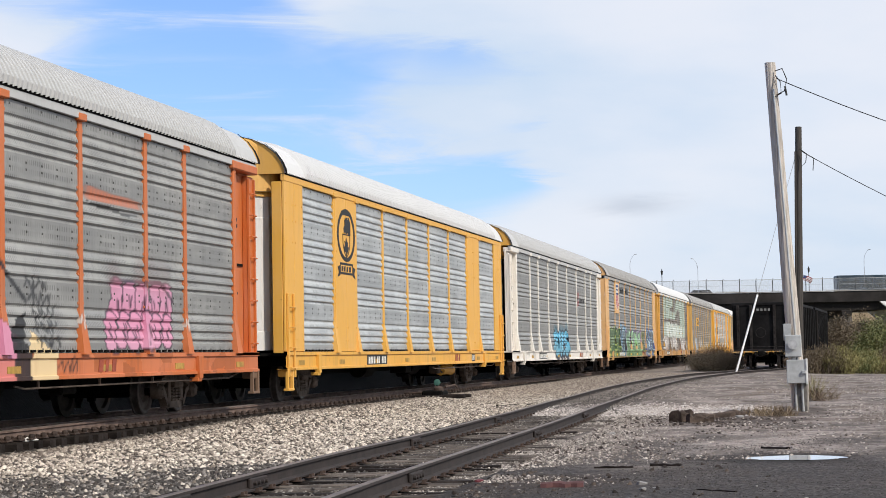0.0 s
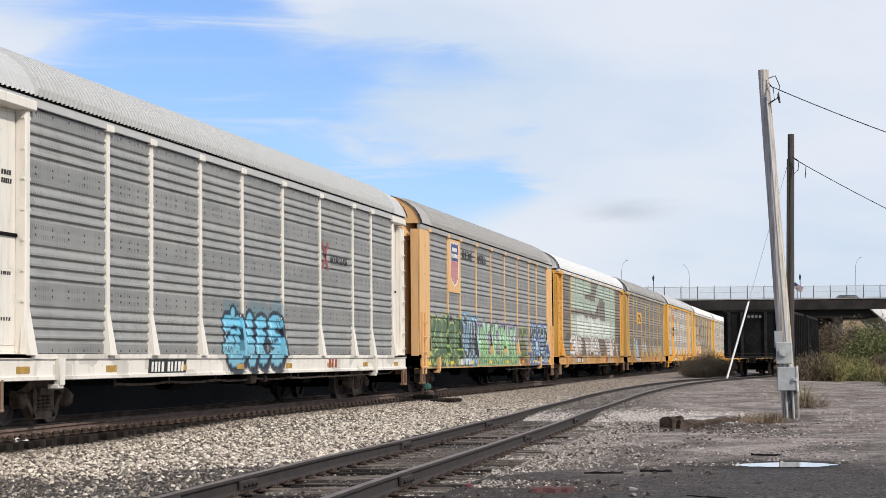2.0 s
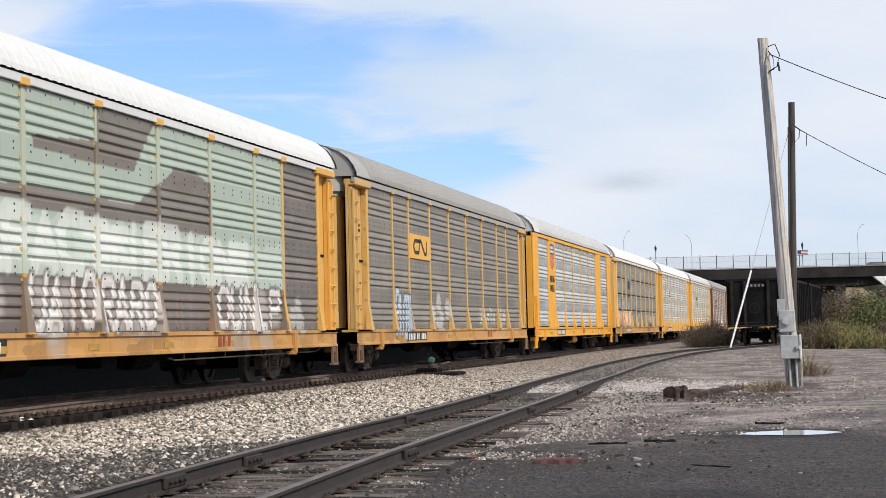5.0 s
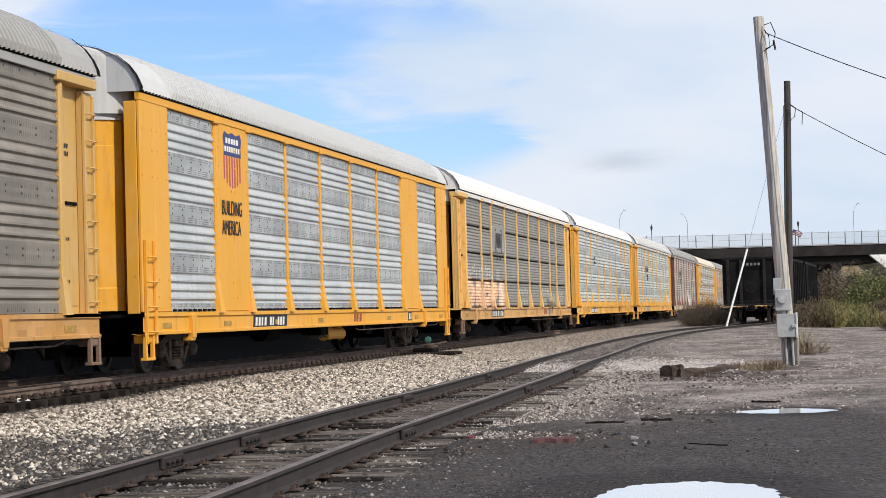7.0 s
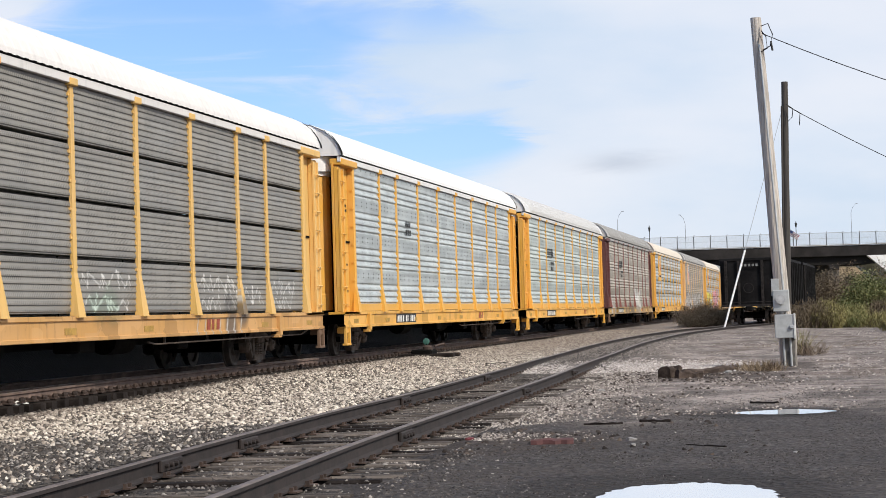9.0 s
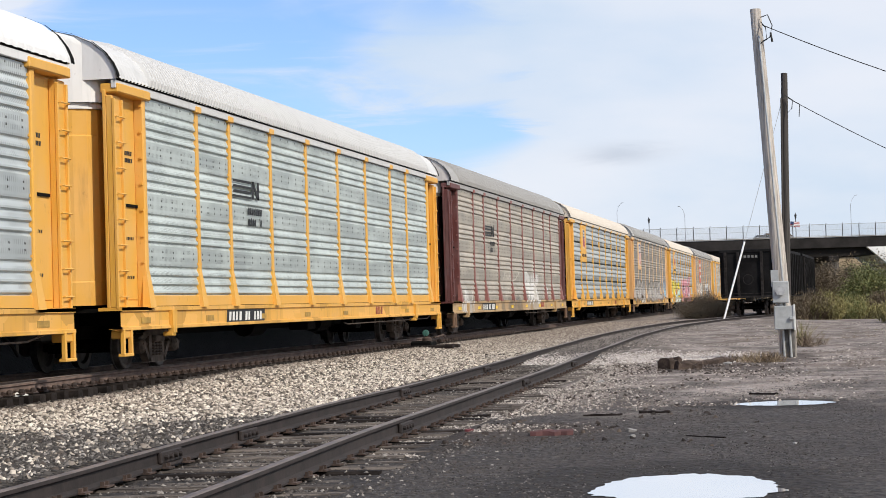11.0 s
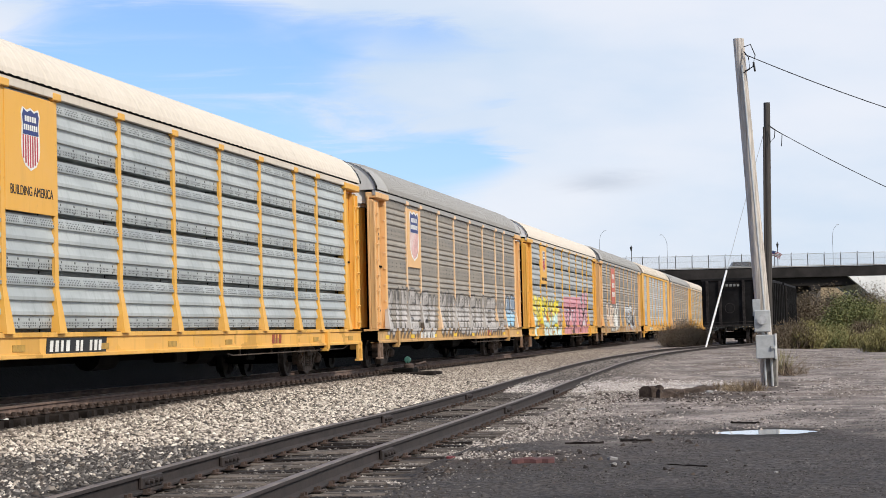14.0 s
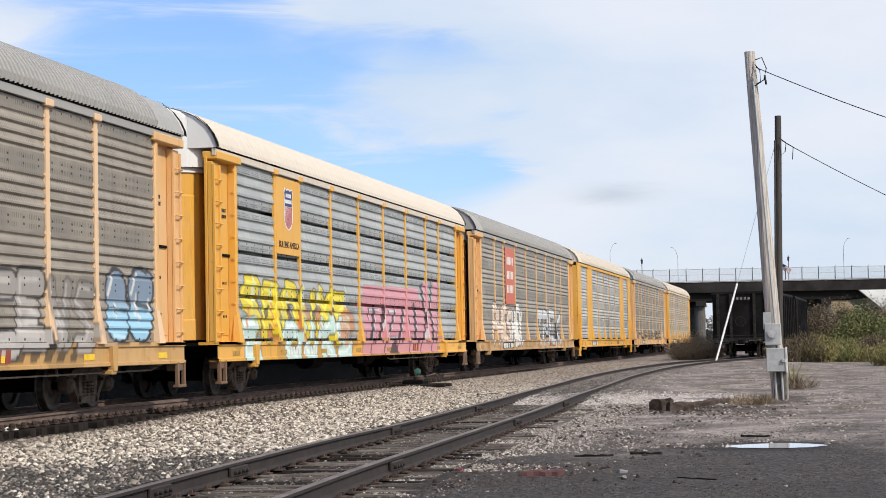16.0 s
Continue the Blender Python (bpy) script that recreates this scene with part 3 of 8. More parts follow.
def post_mesh(flare, canvas=None, y=0.0):
    """Side post with a cap under the eave and a flared foot on the sill; it takes paint from the canvas."""
    mb = MB()
    w, top = 0.074, ZP1 - ZP0 + 0.03
    zs = list(np.arange(-0.03, top, 0.04)) + [top] if canvas is not None else [-0.03, 0.3, 0.66, top]
    vs, cols = [], []
    for z in zs:
        k = max(0.0, 1 - (z + 0.03) / 0.69) * (1.0 if flare else 0.25)
        a, d = w + 0.075 * k, 0.05 + 0.10 * k
        for x, q in ((0.0, -a), (d, -a), (d, -a * 0.3), (d, a * 0.3), (d, a), (0.0, a)):
            vs.append((x, q, z))
            if canvas is None:
                cols.append((0, 0, 0, 0))
            else:
                i, j = min(canvas.h - 1, max(0, int((z + ZP0 - ZS0) / RES))), min(canvas.w - 1, max(0, int((y + q + HB) / RES)))
                cols.append(tuple(canvas.c[i, j]))
    fs = [(r * 6 + k, r * 6 + k + 1, (r + 1) * 6 + k + 1, (r + 1) * 6 + k) for r in range(len(zs) - 1) for k in range(5)] + [(0, 1, 2, 3, 4, 5)]
    mb.add(vs, fs)
    mb.box(0.0, 0.105, -0.15, 0.15, ZP1 - ZP0 - 0.02, ZP1 - ZP0 + 0.10, c=0.015)
    for z in np.arange(0.75, ZP1 - ZP0, 0.44):
        for q in (-1, 1):
            mb.box(0.0, 0.04, q * w, q * (w + 0.045), z - 0.02, z + 0.02)
    me = mb.mesh("side_post", [UNDER])
    at = me.color_attributes.new("spray", "FLOAT_COLOR", "POINT")
    cols += [(0, 0, 0, 0)] * (len(mb.v) - len(cols))
    at.data.foreach_set("color", np.array(cols, dtype=np.float32).ravel())
    return me


def plate_mesh(width, seams=2):
    """Plain side plate with seams and rivets."""
    mb = MB()
    g = 0.012
    n = seams
    for i in range(n):
        y0, y1 = -width / 2 + width * i / n, -width / 2 + width * (i + 1) / n
        mb.box(0.0, 0.05, y0 + g / 2, y1 - g / 2, 0.0, ZP1 - ZP0 + 0.03, c=0.008)
        for z in (0.25, 0.55, 2.3, 2.75, 3.1):
            for y in (y0 + 0.12, y1 - 0.12):
                mb.box(0.045, 0.062, y - 0.018, y + 0.018, z - 0.018, z + 0.018)
    return mb.mesh("side_plate", [UNDER])


def sill_mesh(canvas=None):
    """Deep side sill with flanges, as a grid that can take paint on its face."""
    cols = int(BODY / 0.05) if canvas is not None else 40
    ys = np.linspace(-HB, HB, cols + 1)
    prof = [(1.42, 0.72), (1.60, 0.69), (1.66, 0.70), (1.66, 0.75), (1.63, 0.76), (1.63, 0.82), (1.63, 0.88), (1.63, 0.94), (1.63, 1.00), (1.66, 1.01), (1.66, 1.08), (1.50, 1.085)]
    verts = [(x, y, z) for x, z in prof for y in ys]
    n = len(ys)
    faces = [(r * n + c, r * n + c + 1, (r + 1) * n + c + 1, (r + 1) * n + c) for r in range(len(prof) - 1) for c in range(cols)]
    colours = []
    for x, z in prof:
        for y in ys:
            if canvas is None:
                colours.append((0, 0, 0, 0))
            else:
                i, j = min(canvas.h - 1, max(0, int((z - ZS0) / RES))), min(canvas.w - 1, int((y + HB) / RES))
                colours.append(tuple(canvas.c[i, j]))
    me = bpy.data.meshes.new("side_sill")
    me.from_pydata(verts, [], faces)
    at = me.color_attributes.new("spray", "FLOAT_COLOR", "POINT")
    at.data.foreach_set("color", np.array(colours, dtype=np.float32).ravel())
    me.materials.append(UNDER)
    return me


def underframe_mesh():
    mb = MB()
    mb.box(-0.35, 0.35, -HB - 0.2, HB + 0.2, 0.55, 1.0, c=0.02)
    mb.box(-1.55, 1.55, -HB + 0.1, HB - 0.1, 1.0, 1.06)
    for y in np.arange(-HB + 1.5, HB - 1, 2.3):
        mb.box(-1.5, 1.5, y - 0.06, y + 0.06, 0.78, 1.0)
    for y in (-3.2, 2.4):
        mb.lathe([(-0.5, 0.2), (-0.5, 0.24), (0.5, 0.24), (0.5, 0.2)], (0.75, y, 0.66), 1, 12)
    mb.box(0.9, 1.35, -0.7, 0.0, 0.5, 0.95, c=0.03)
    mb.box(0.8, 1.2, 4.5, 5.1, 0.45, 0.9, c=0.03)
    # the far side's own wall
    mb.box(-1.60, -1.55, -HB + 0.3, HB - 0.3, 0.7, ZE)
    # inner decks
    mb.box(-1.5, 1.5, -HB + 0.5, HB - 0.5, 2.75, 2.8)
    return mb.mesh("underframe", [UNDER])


def brake_rod_mesh():
    mb = MB()
    mb.tube([(1.52, -5.2, 0.62), (1.54, -4.9, 0.58), (1.54, 4.6, 0.60), (1.50, 5.4, 0.70)], 0.016, 6)
    for y in (-4.4, -2.0, 0.4, 2.8):
        mb.box(1.52, 1.55, y - 0.02, y + 0.02, 0.57, 0.71)
    return mb.mesh("brake_rod", [UNDER])


def wheel_mesh():
    mb = MB()
    R = 0.40
    mb.lathe([(-0.06, 0.10), (-0.075, 0.16), (-0.03, 0.19), (-0.02, 0.30), (-0.055, 0.335), (-0.06, R - 0.02), (-0.05, R), (0.055, R + 0.008), (0.065, R + 0.03), (0.085, R + 0.03), (0.085, 0.33), (0.03, 0.30), (0.04, 0.12)], (0, 0, 0), 0, 28)
    return mb.mesh("wheel", [WHEEL], smooth=False)


def sideframe_mesh():
    """Cast side frame of a freight truck, with its spring nest, bearing boxes and friction wedges."""
    mb = MB()
    # top chord in slabs, so that every outline stays convex
    for p in ([(-0.98, 0.40), (-0.70, 0.40), (-0.70, 0.60), (-0.98, 0.54)], [(-0.72, 0.48), (-0.40, 0.58), (-0.40, 0.72), (-0.72, 0.62)], [(-0.40, 0.58), (0.40, 0.58), (0.40, 0.72), (-0.40, 0.72)],
              [(0.40, 0.58), (0.72, 0.48), (0.72, 0.62), (0.40, 0.72)], [(0.70, 0.40), (0.98, 0.40), (0.98, 0.54), (0.70, 0.60)],
              [(-0.74, 0.46), (-0.60, 0.46), (-0.30, 0.12), (-0.42, 0.12)], [(0.60, 0.46), (0.74, 0.46), (0.42, 0.12), (0.30, 0.12)],
              [(-0.44, 0.10), (0.44, 0.10), (0.40, 0.22), (-0.40, 0.22)], [(-0.40, 0.2), (-0.26, 0.2), (-0.26, 0.6), (-0.40, 0.6)], [(0.26, 0.2), (0.40, 0.2), (0.40, 0.6), (0.26, 0.6)]):
        mb.prism(p, 0, -0.07, 0.07)
    for y in (-0.17, 0.0, 0.17):
        for z in np.arange(0.22, 0.46, 0.055):
            mb.lathe([(0, 0.062), (0.014, 0.075), (0.03, 0.075), (0.044, 0.062)], (0.03, y, z), 2, 10)
    mb.box(-0.1, 0.14, -0.25, 0.25, 0.46, 0.58, c=0.02)
    for y in (-0.875, 0.875):
        mb.lathe([(-0.06, 0.135), (0.10, 0.135), (0.15, 0.10), (0.17, 0.05)], (0, y, 0.40), 0, 14)
        for k in range(3):
            a = 2 * math.pi * k / 3 + 0.5
            mb.box(0.145, 0.175, y + 0.075 * math.cos(a) - 0.018, y + 0.075 * math.cos(a) + 0.018, 0.40 + 0.075 * math.sin(a) - 0.018, 0.40 + 0.075 * math.sin(a) + 0.018)
    return mb.mesh("side_frame", [TRUCK])


def axle_mesh():
    return MB().lathe([(-0.95, 0.07), (0.95, 0.07)], (0, 0, 0), 0, 10).mesh("axle", [UNDER])


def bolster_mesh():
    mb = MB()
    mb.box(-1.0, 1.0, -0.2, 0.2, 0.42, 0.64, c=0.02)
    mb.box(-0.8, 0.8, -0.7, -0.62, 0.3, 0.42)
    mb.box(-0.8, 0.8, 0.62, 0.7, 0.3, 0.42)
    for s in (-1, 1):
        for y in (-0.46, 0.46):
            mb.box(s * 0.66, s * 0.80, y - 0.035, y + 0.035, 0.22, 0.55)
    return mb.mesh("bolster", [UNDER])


def coupler_mesh():
    """Shank, knuckle and the air hose hanging from it; points to +y."""
    mb = MB()
    mb.box(-0.09, 0.09, 0.0, 0.75, 0.78, 0.95, c=0.02)
    mb.box(-0.2, 0.16, 0.70, 1.13, 0.74, 1.0, c=0.05)
    mb.tube([(0.35, 0.1, 0.75), (0.4, 0.5, 0.5), (0.32, 0.85, 0.36), (0.2, 1.12, 0.52)], 0.028, 6)
    mb.tube([(0.2, 0.95, 0.9), (0.9, 0.5, 0.85), (1.45, 0.25, 0.8)], 0.018, 5)
    return mb.mesh("coupler", [UNDER])


def ladder_mesh(z0, z1, w=0.46, hoops=True):
    """Two stiles and rungs in the y-z plane, facing +x."""
    mb = MB()
    for s in (-1, 1):
        mb.box(-0.02, 0.03, s * w / 2 - 0.03, s * w / 2 + 0.03, z0, z1, c=0.006)
    for z in np.arange(z0 + 0.2, z1 - 0.05, 0.42):
        mb.tube([(0.0, -w / 2, z), (0.06, -w / 2, z), (0.06, w / 2, z), (0.0, w / 2, z)], 0.014, 5)
    return mb.mesh("ladder", [UNDER])


def end_wall_mesh():
    """Curved clam-shell door that closes an end; bulges to +y."""
    mb = MB()
    n = 12
    rows = (1.12, 1.5, 1.52, 2.72, 2.74, 3.9, 3.92, 4.34)
    vs = []
    for z in rows:
        for k in range(n + 1):
            a = math.pi * k / n
            vs.append((1.25 * math.cos(a), 0.72 * math.sin(a) ** 0.8 - (0.02 if z in (1.52, 2.72, 2.74, 3.92) else 0), z))
    m = n + 1
    fs = [(r * m + k, r * m + k + 1, (r + 1) * m + k + 1, (r + 1) * m + k) for r in range(len(rows) - 1) for k in range(n)]
    mb.add(vs, fs)
    mb.box(-0.03, 0.03, 0.70, 0.75, 1.12, 4.34)
    # near-black plates that stand for the shaded recess between the door and the side
    for s in (-1, 1):
        mb.box(s * 1.15, s * 1.40, 0.0, 0.03, 1.08, 4.34, 1)
    mb.box(-0.25, 0.1, 0.68, 0.76, 3.2, 3.36)
    for z in (1.3, 2.1, 3.0, 3.7):
        mb.box(0.78, 0.84, 0.56, 0.63, z, z + 0.16)
    return mb.mesh("end_door", [UNDER, UNDER])


def roof_at(x):
    """Height of the roof's underside line at a distance x from the middle."""
    x = abs(x)
    for (x0, z0), (x1, z1) in zip(ROOF, ROOF[1:]):
        if x1 <= x <= x0:
            return z1 + (z0 - z1) * (x - x1) / (x0 - x1)
    return ROOF[0][1] if x > ROOF[0][0] else ROOF[-1][1]


def door_header_mesh():
    """Band over an end door, flush with the roof's end piece; bulges to +y."""
    mb = MB()
    n = 18
    m = n + 1
    vs = [(1.29 * math.cos(math.pi * k / n), 0.735 * math.sin(math.pi * k / n) ** 0.8, z) for z in (4.345, 4.44) for k in range(m)]
    mb.add(vs, [(k, k + 1, m + k + 1, m + k) for k in range(n)])
    return mb.mesh("door_header", [UNDER])


def end_return_mesh():
    """Narrow wall that closes the end between a side plate and the door."""
    return MB().box(1.36, 1.575, -0.06, 0.0, 1.06, ZP1, c=0.008).mesh("end_return", [UNDER])


def end_cap_mesh():
    """Roof end piece: a sheet that carries the roof on over the door and folds down its curved front; grows to +y."""
    mb = MB()
    n = 22
    m = n + 1
    vs = []
    for j in range(7):
        for k in range(m):
            a = math.pi * k / n
            x = 1.42 * math.cos(a)
            front = 0.745 * math.sin(a) ** 0.8 - 0.52
            top = roof_at(x * 1.03) - 0.01
            y, z = ((-0.56, top), (front - 0.10, top), (front - 0.04, top - 0.012), (front - 0.008, top - 0.045), (front, top - 0.10), (front, 4.62), (front, 4.445))[j]
            vs.append((x, max(y, -0.56), min(z, top)))
    mb.add(vs, [(j * m + k, j * m + k + 1, (j + 1) * m + k + 1, (j + 1) * m + k) for j in range(6) for k in range(n)])
    prof = ROOF + [(-x, z) for x, z in ROOF[-2::-1]]
    mb.add([(x * 0.992, 0.008, z - 0.008) for x, z in prof], [tuple(range(len(prof)))[::-1]])
    return mb.mesh("roof_end", [UNDER])


def seal_mesh():
    """Black rubber joint between the roof and its end piece, widening down to the eave."""
    prof = ROOF + [(-x, z) for x, z in ROOF[-2::-1]]
    mb = MB()
    m = len(prof)
    vs = []
    for side in (-1, 1):
        for x, z in prof:
            k = min(1.0, abs(x) / 1.66) ** 3
            vs.append((x * 1.012, side * (0.028 + 0.05 * k) + 0.04 * k, 4.4 + (z - 4.4) * 1.012))
    mb.add(vs, [(k, k + 1, m + k + 1, m + k) for k in range(m - 1)])
    return mb.mesh("roof_seal", [UNDER])


def kick_mesh():
    return MB().box(1.585, 1.62, -HB + 1.4, HB - 1.4, 1.085, 1.27, c=0.006).mesh("kick_plate", [UNDER])


def mirrored(mb, sgn, name):
    if sgn < 0:
        mb.v = [(x, -y, z) for x, y, z in mb.v]
    return mb.mesh(name, [UNDER])


def recess_wall(sgn):
    """Recessed wall beside an end door, with its raised panels."""
    mb = MB()
    d = 1.44
    mb.box(1.40, 1.46, 0.0, d, 1.06, ZP1, c=0.01)
    mb.box(1.44, 1.475, 0.46, d - 0.18, 1.2, ZP1 - 0.12, c=0.006)
    return mirrored(mb, sgn, "recess_wall")


def ladder_plate(sgn):
    """Narrow plate at the very end that carries the ladder."""
    return mirrored(MB().box(1.462, 1.57, 0.0, 0.40, 1.076, ZP1 - 0.1, c=0.012), sgn, "ladder_plate")


def corner_post(sgn):
    return mirrored(MB().box(1.45, 1.63, 1.30, 1.44, 1.06, ZP1, c=0.02), sgn, "corner_post")


def header_beam(sgn):
    """Beam that carries the eave on over the recess."""
    return mirrored(MB().box(1.36, 1.68, 0.02, 1.58, ZP1 - 0.06, ZP1 + 0.10, c=0.02), sgn, "header_beam")


def end_shelf(sgn):
    return mirrored(MB().box(1.25, 1.66, 0.0, 1.44, 1.02, 1.075), sgn, "end_shelf")


def step_mesh():
    """Stirrup step and jack bracket below a corner of the sill."""
    mb = MB()
    mb.box(1.42, 1.64, -0.16, 0.16, 0.56, 0.70, c=0.02)
    mb.box(1.60, 1.67, -0.21, -0.14, 0.30, 0.72, c=0.008)
    mb.box(1.60, 1.67, 0.14, 0.21, 0.30, 0.72, c=0.008)
    mb.box(1.56, 1.68, -0.21, 0.21, 0.27, 0.32, c=0.008)
    return mb.mesh("stirrup_step", [UNDER])


def bars(parent, y, z, w, h, mat, n, seed=1, x=1.665, name="lettering"):
    """Writing that cannot be read: a row of bars."""
    rng = random.Random(seed)
    step = w / n
    first = None
    for i in range(n):
        if rng.random() < 0.12 and n > 5:
            continue
        wide = step * rng.uniform(0.42, 0.66)
        lean = 0.18 * h
        key = (name, mat.name, round(wide, 2), round(h, 2))
        me = shared(key, lambda: MB().prism([(0.0, 0.0), (wide, 0.0), (wide + lean, h), (lean, h)], 0, 0.0, 0.006).mesh(name, [mat]))
        first = put(name, me, parent, (x, y + i * step, z))
    return first


def letters(parent, text, y, z, size, mat, x=1.65, squeeze=1.0):
    cu = bpy.data.curves.new("words", "FONT")
    cu.body, cu.size, cu.extrude = text, size, 0.003
    tmp = bpy.data.objects.new("words", cu)
    me = bpy.data.meshes.new_from_object(tmp)
    bpy.data.objects.remove(tmp)
    me.materials.append(mat)
    ob = put("slogan_text", me, parent, (x, y, z))
    ob.rotation_euler = (radians(90), 0, radians(90))
    ob.scale = (squeeze, 1, 1)
    return ob


def shield(parent, y, z, w, h, x, stripe=CRIMSON):
    """Railway shield emblem: white rim, navy head with two rows of bars, striped foot."""
    def outline(s):
        pts = [(-0.5, 0.40), (-0.42, 0.5), (-0.2, 0.455), (0.0, 0.5), (0.2, 0.455), (0.42, 0.5), (0.5, 0.40), (0.45, 0.22), (0.5, -0.1), (0.46, -0.3), (0.3, -0.44), (0.0, -0.52), (-0.3, -0.44), (-0.46, -0.3), (-0.5, -0.1), (-0.45, 0.22)]
        return [(y + a * w * s, z + b * h * (1 - (1 - s) * 0.6)) for a, b in pts]
    mb = MB()
    base = outline(1.0)
    c = (y, z)

    def fan(pts, xx, mat):
        n = len(pts)
        mb.add([(xx, *c)] + [(xx, *p) for p in pts], [(0, i + 1, (i + 1) % n + 1) for i in range(n)], mat)
    fan(base, x + 0.002, 0)
    mb.prism(base, 0, x - 0.01, x + 0.001, 0, True, False)
    rim = put("emblem", mb.mesh("emblem", [WHITE], fix=False), parent, label="shield emblem, navy over stripes")
    inner = outline(0.88)
    head = [p for p in inner if p[1] > z + 0.06 * h]
    zz = z + 0.06 * h
    head_poly = [inner[7], inner[6], inner[5], inner[4], inner[3], inner[2], inner[1], inner[0], inner[15]]
    head_poly = head_poly + [(y - 0.415 * w, zz), (y + 0.415 * w, zz)]
    mh = MB()
    m0 = (y, z + 0.25 * h)
    mh.add([(x + 0.006, *m0)] + [(x + 0.006, *p) for p in head_poly], [(0, i + 1, (i + 1) % len(head_poly) + 1) for i in range(len(head_poly))])
    put("emblem_head", mh.mesh("emblem_head", [NAVY], fix=False), rim)
    ms = MB()
    for k in range(7):
        a0 = y + (-0.43 + 0.86 * (k + 0.08) / 7) * w
        a1 = a0 + 0.86 * 0.5 / 7 * w
        mid = abs((a0 + a1) / 2 - y) / (0.5 * w)
        z0 = z - h * (0.50 - 0.10 * mid - 0.16 * mid ** 3) * 0.95
        ms.box(x + 0.003, x + 0.007, a0, a1, z0, zz - 0.01)
    put("emblem_stripes", ms.mesh("emblem_stripes", [stripe]), rim)
    for k, (n, zc) in enumerate(((5, 0.27), (7, 0.13))):
        mw = MB()
        for i in range(n):
            ww = 0.62 * w if n == 5 else 0.74 * w
            a = y - ww / 2 + ww * i / n
            mw.box(x + 0.006, x + 0.010, a, a + ww / n * 0.7, z + zc * h, z + (zc + 0.09) * h)
        put("emblem_lettering", mw.mesh("emblem_lettering", [WHITE]), rim)


def truck(parent, y):
    """Two-axle truck under a car."""
    tr = put("truck", shared("bolster", bolster_mesh), parent, (0, y, 0))
    for s in (1, -1):
        put("side_frame", shared("frame", sideframe_mesh), tr, (s * 1.0, 0, 0), rz=0.0 if s > 0 else math.pi)
    for a in (-0.875, 0.875):
        put("axle", shared("axle", axle_mesh), tr, (0, a, 0.40))
        for s in (1, -1):
            put("wheel", shared("wheel", wheel_mesh), tr, (s * 0.755, a, 0.40), rz=math.pi if s > 0 else 0.0)
    return tr


def autorack(spec):
    """One covered car carrier. spec: frame, roof, panel colours and styles, ends, bays and paint."""
    g = spec.get
    plated = g("plated", False)
    frame_m = paint(spec["frame"], g("dirt", 0.35))
    frame_p = paint(spec.get("sill", spec["frame"]), g("sill_dirt", 0.5), 0.55, 0.45, True, 0.0 if plated else 0.55)
    roof_m = paint(spec["roof"], g("roof_dirt", 0.25), 0.5, 0.08)
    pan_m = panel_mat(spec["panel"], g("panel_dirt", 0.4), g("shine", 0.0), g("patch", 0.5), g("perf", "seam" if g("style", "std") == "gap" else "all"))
    bays = BAYS_PLATE if plated else g("bays", BAYS_POST)
    canvas = spec.get("canvas")
    car = empty("autorack_car", label=spec["label"], category="freight car", group="cars of the passing train")
    put("roof", shared(("roof", g("ribbed", True)), lambda: roof_mesh(g("ribbed", True))), car, mats=[roof_m])
    put("eave_rail", shared("eave", eave_mesh), car, mats=[frame_m if g("eave_frame", plated) else roof_m])
    put("side_sill", sill_mesh(canvas) if canvas is not None else shared("sill", sill_mesh), car, mats=[frame_p])
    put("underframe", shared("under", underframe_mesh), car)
    put("brake_rod", shared("rod", brake_rod_mesh), car, (0, HB - 6.2, 0), [TRUCK])
    put("eave_gap", shared("eaveshade", eave_shade_mesh), car)
    for yy in (-HB + 2.5, HB - 3.7):
        put("jacking_pad", shared("pad", pad_mesh), car, (0, yy, 0), [paint(spec.get("sill", spec["frame"]), 0.6, 0.6, 0.5)])
    if not plated:
        # thin near-black strip drawn as the shadow line between panels and sill
        put("sill_gap", shared("sillshade", lambda: MB().box(1.60, 1.636, -HB + 1.5, HB - 1.5, ZP0 - 0.022, ZP0 - 0.004).mesh("sill_gap", [UNDER])), car)
    if g("pipe"):
        put("train_pipe", shared("trainpipe", train_pipe_mesh), car, mats=[TRUCK])
    inset = (BODY - sum(bays)) / 2
    y = -HB + inset
    style = g("style", "std")
    plates = (1, 7) if plated else ()
    logo = g("logo_bay")
    spots = []
    for k, w in enumerate(bays):
        mid = y + w / 2
        spots.append((mid, w))
        if k in plates:
            put("side_plate", shared(("plate", w), lambda: plate_mesh(w)), car, (1.58, mid, ZP0), [frame_m])
        else:
            gap = w - 0.05
            used = canvas is not None and canvas.c[int((ZP0 - ZS0) / RES):, max(0, int((mid - w / 2 + HB) / RES)):int((mid + w / 2 + HB) / RES), 3].max() > 0.05
            me = panel_mesh(gap, style, canvas, mid - gap / 2 + HB) if used else shared(("panel", round(gap, 2), style), lambda: panel_mesh(gap, style))
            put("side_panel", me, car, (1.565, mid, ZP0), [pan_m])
            if plated or g("drains"):
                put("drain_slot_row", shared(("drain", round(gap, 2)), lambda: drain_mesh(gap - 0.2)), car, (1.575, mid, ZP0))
        y += w
    # posts stand between the bays
    y = -HB + inset
    for k in range(len(bays) + 1):
        if not (plated and (k in (0, len(bays)))):
            flare = g("flare", True)
            post_m = paint(g("posts", spec["frame"]), g("dirt", 0.35), 0.5, 0.25, True)
            wet = canvas is not None and canvas.c[17:, max(0, int((y + HB) / RES) - 2):int((y + HB) / RES) + 3, 3].max() > 0.1
            put("side_post", post_mesh(flare, canvas, y) if wet else shared(("post", flare), lambda: post_mesh(flare)), car, (1.562, y, ZP0), [post_m])
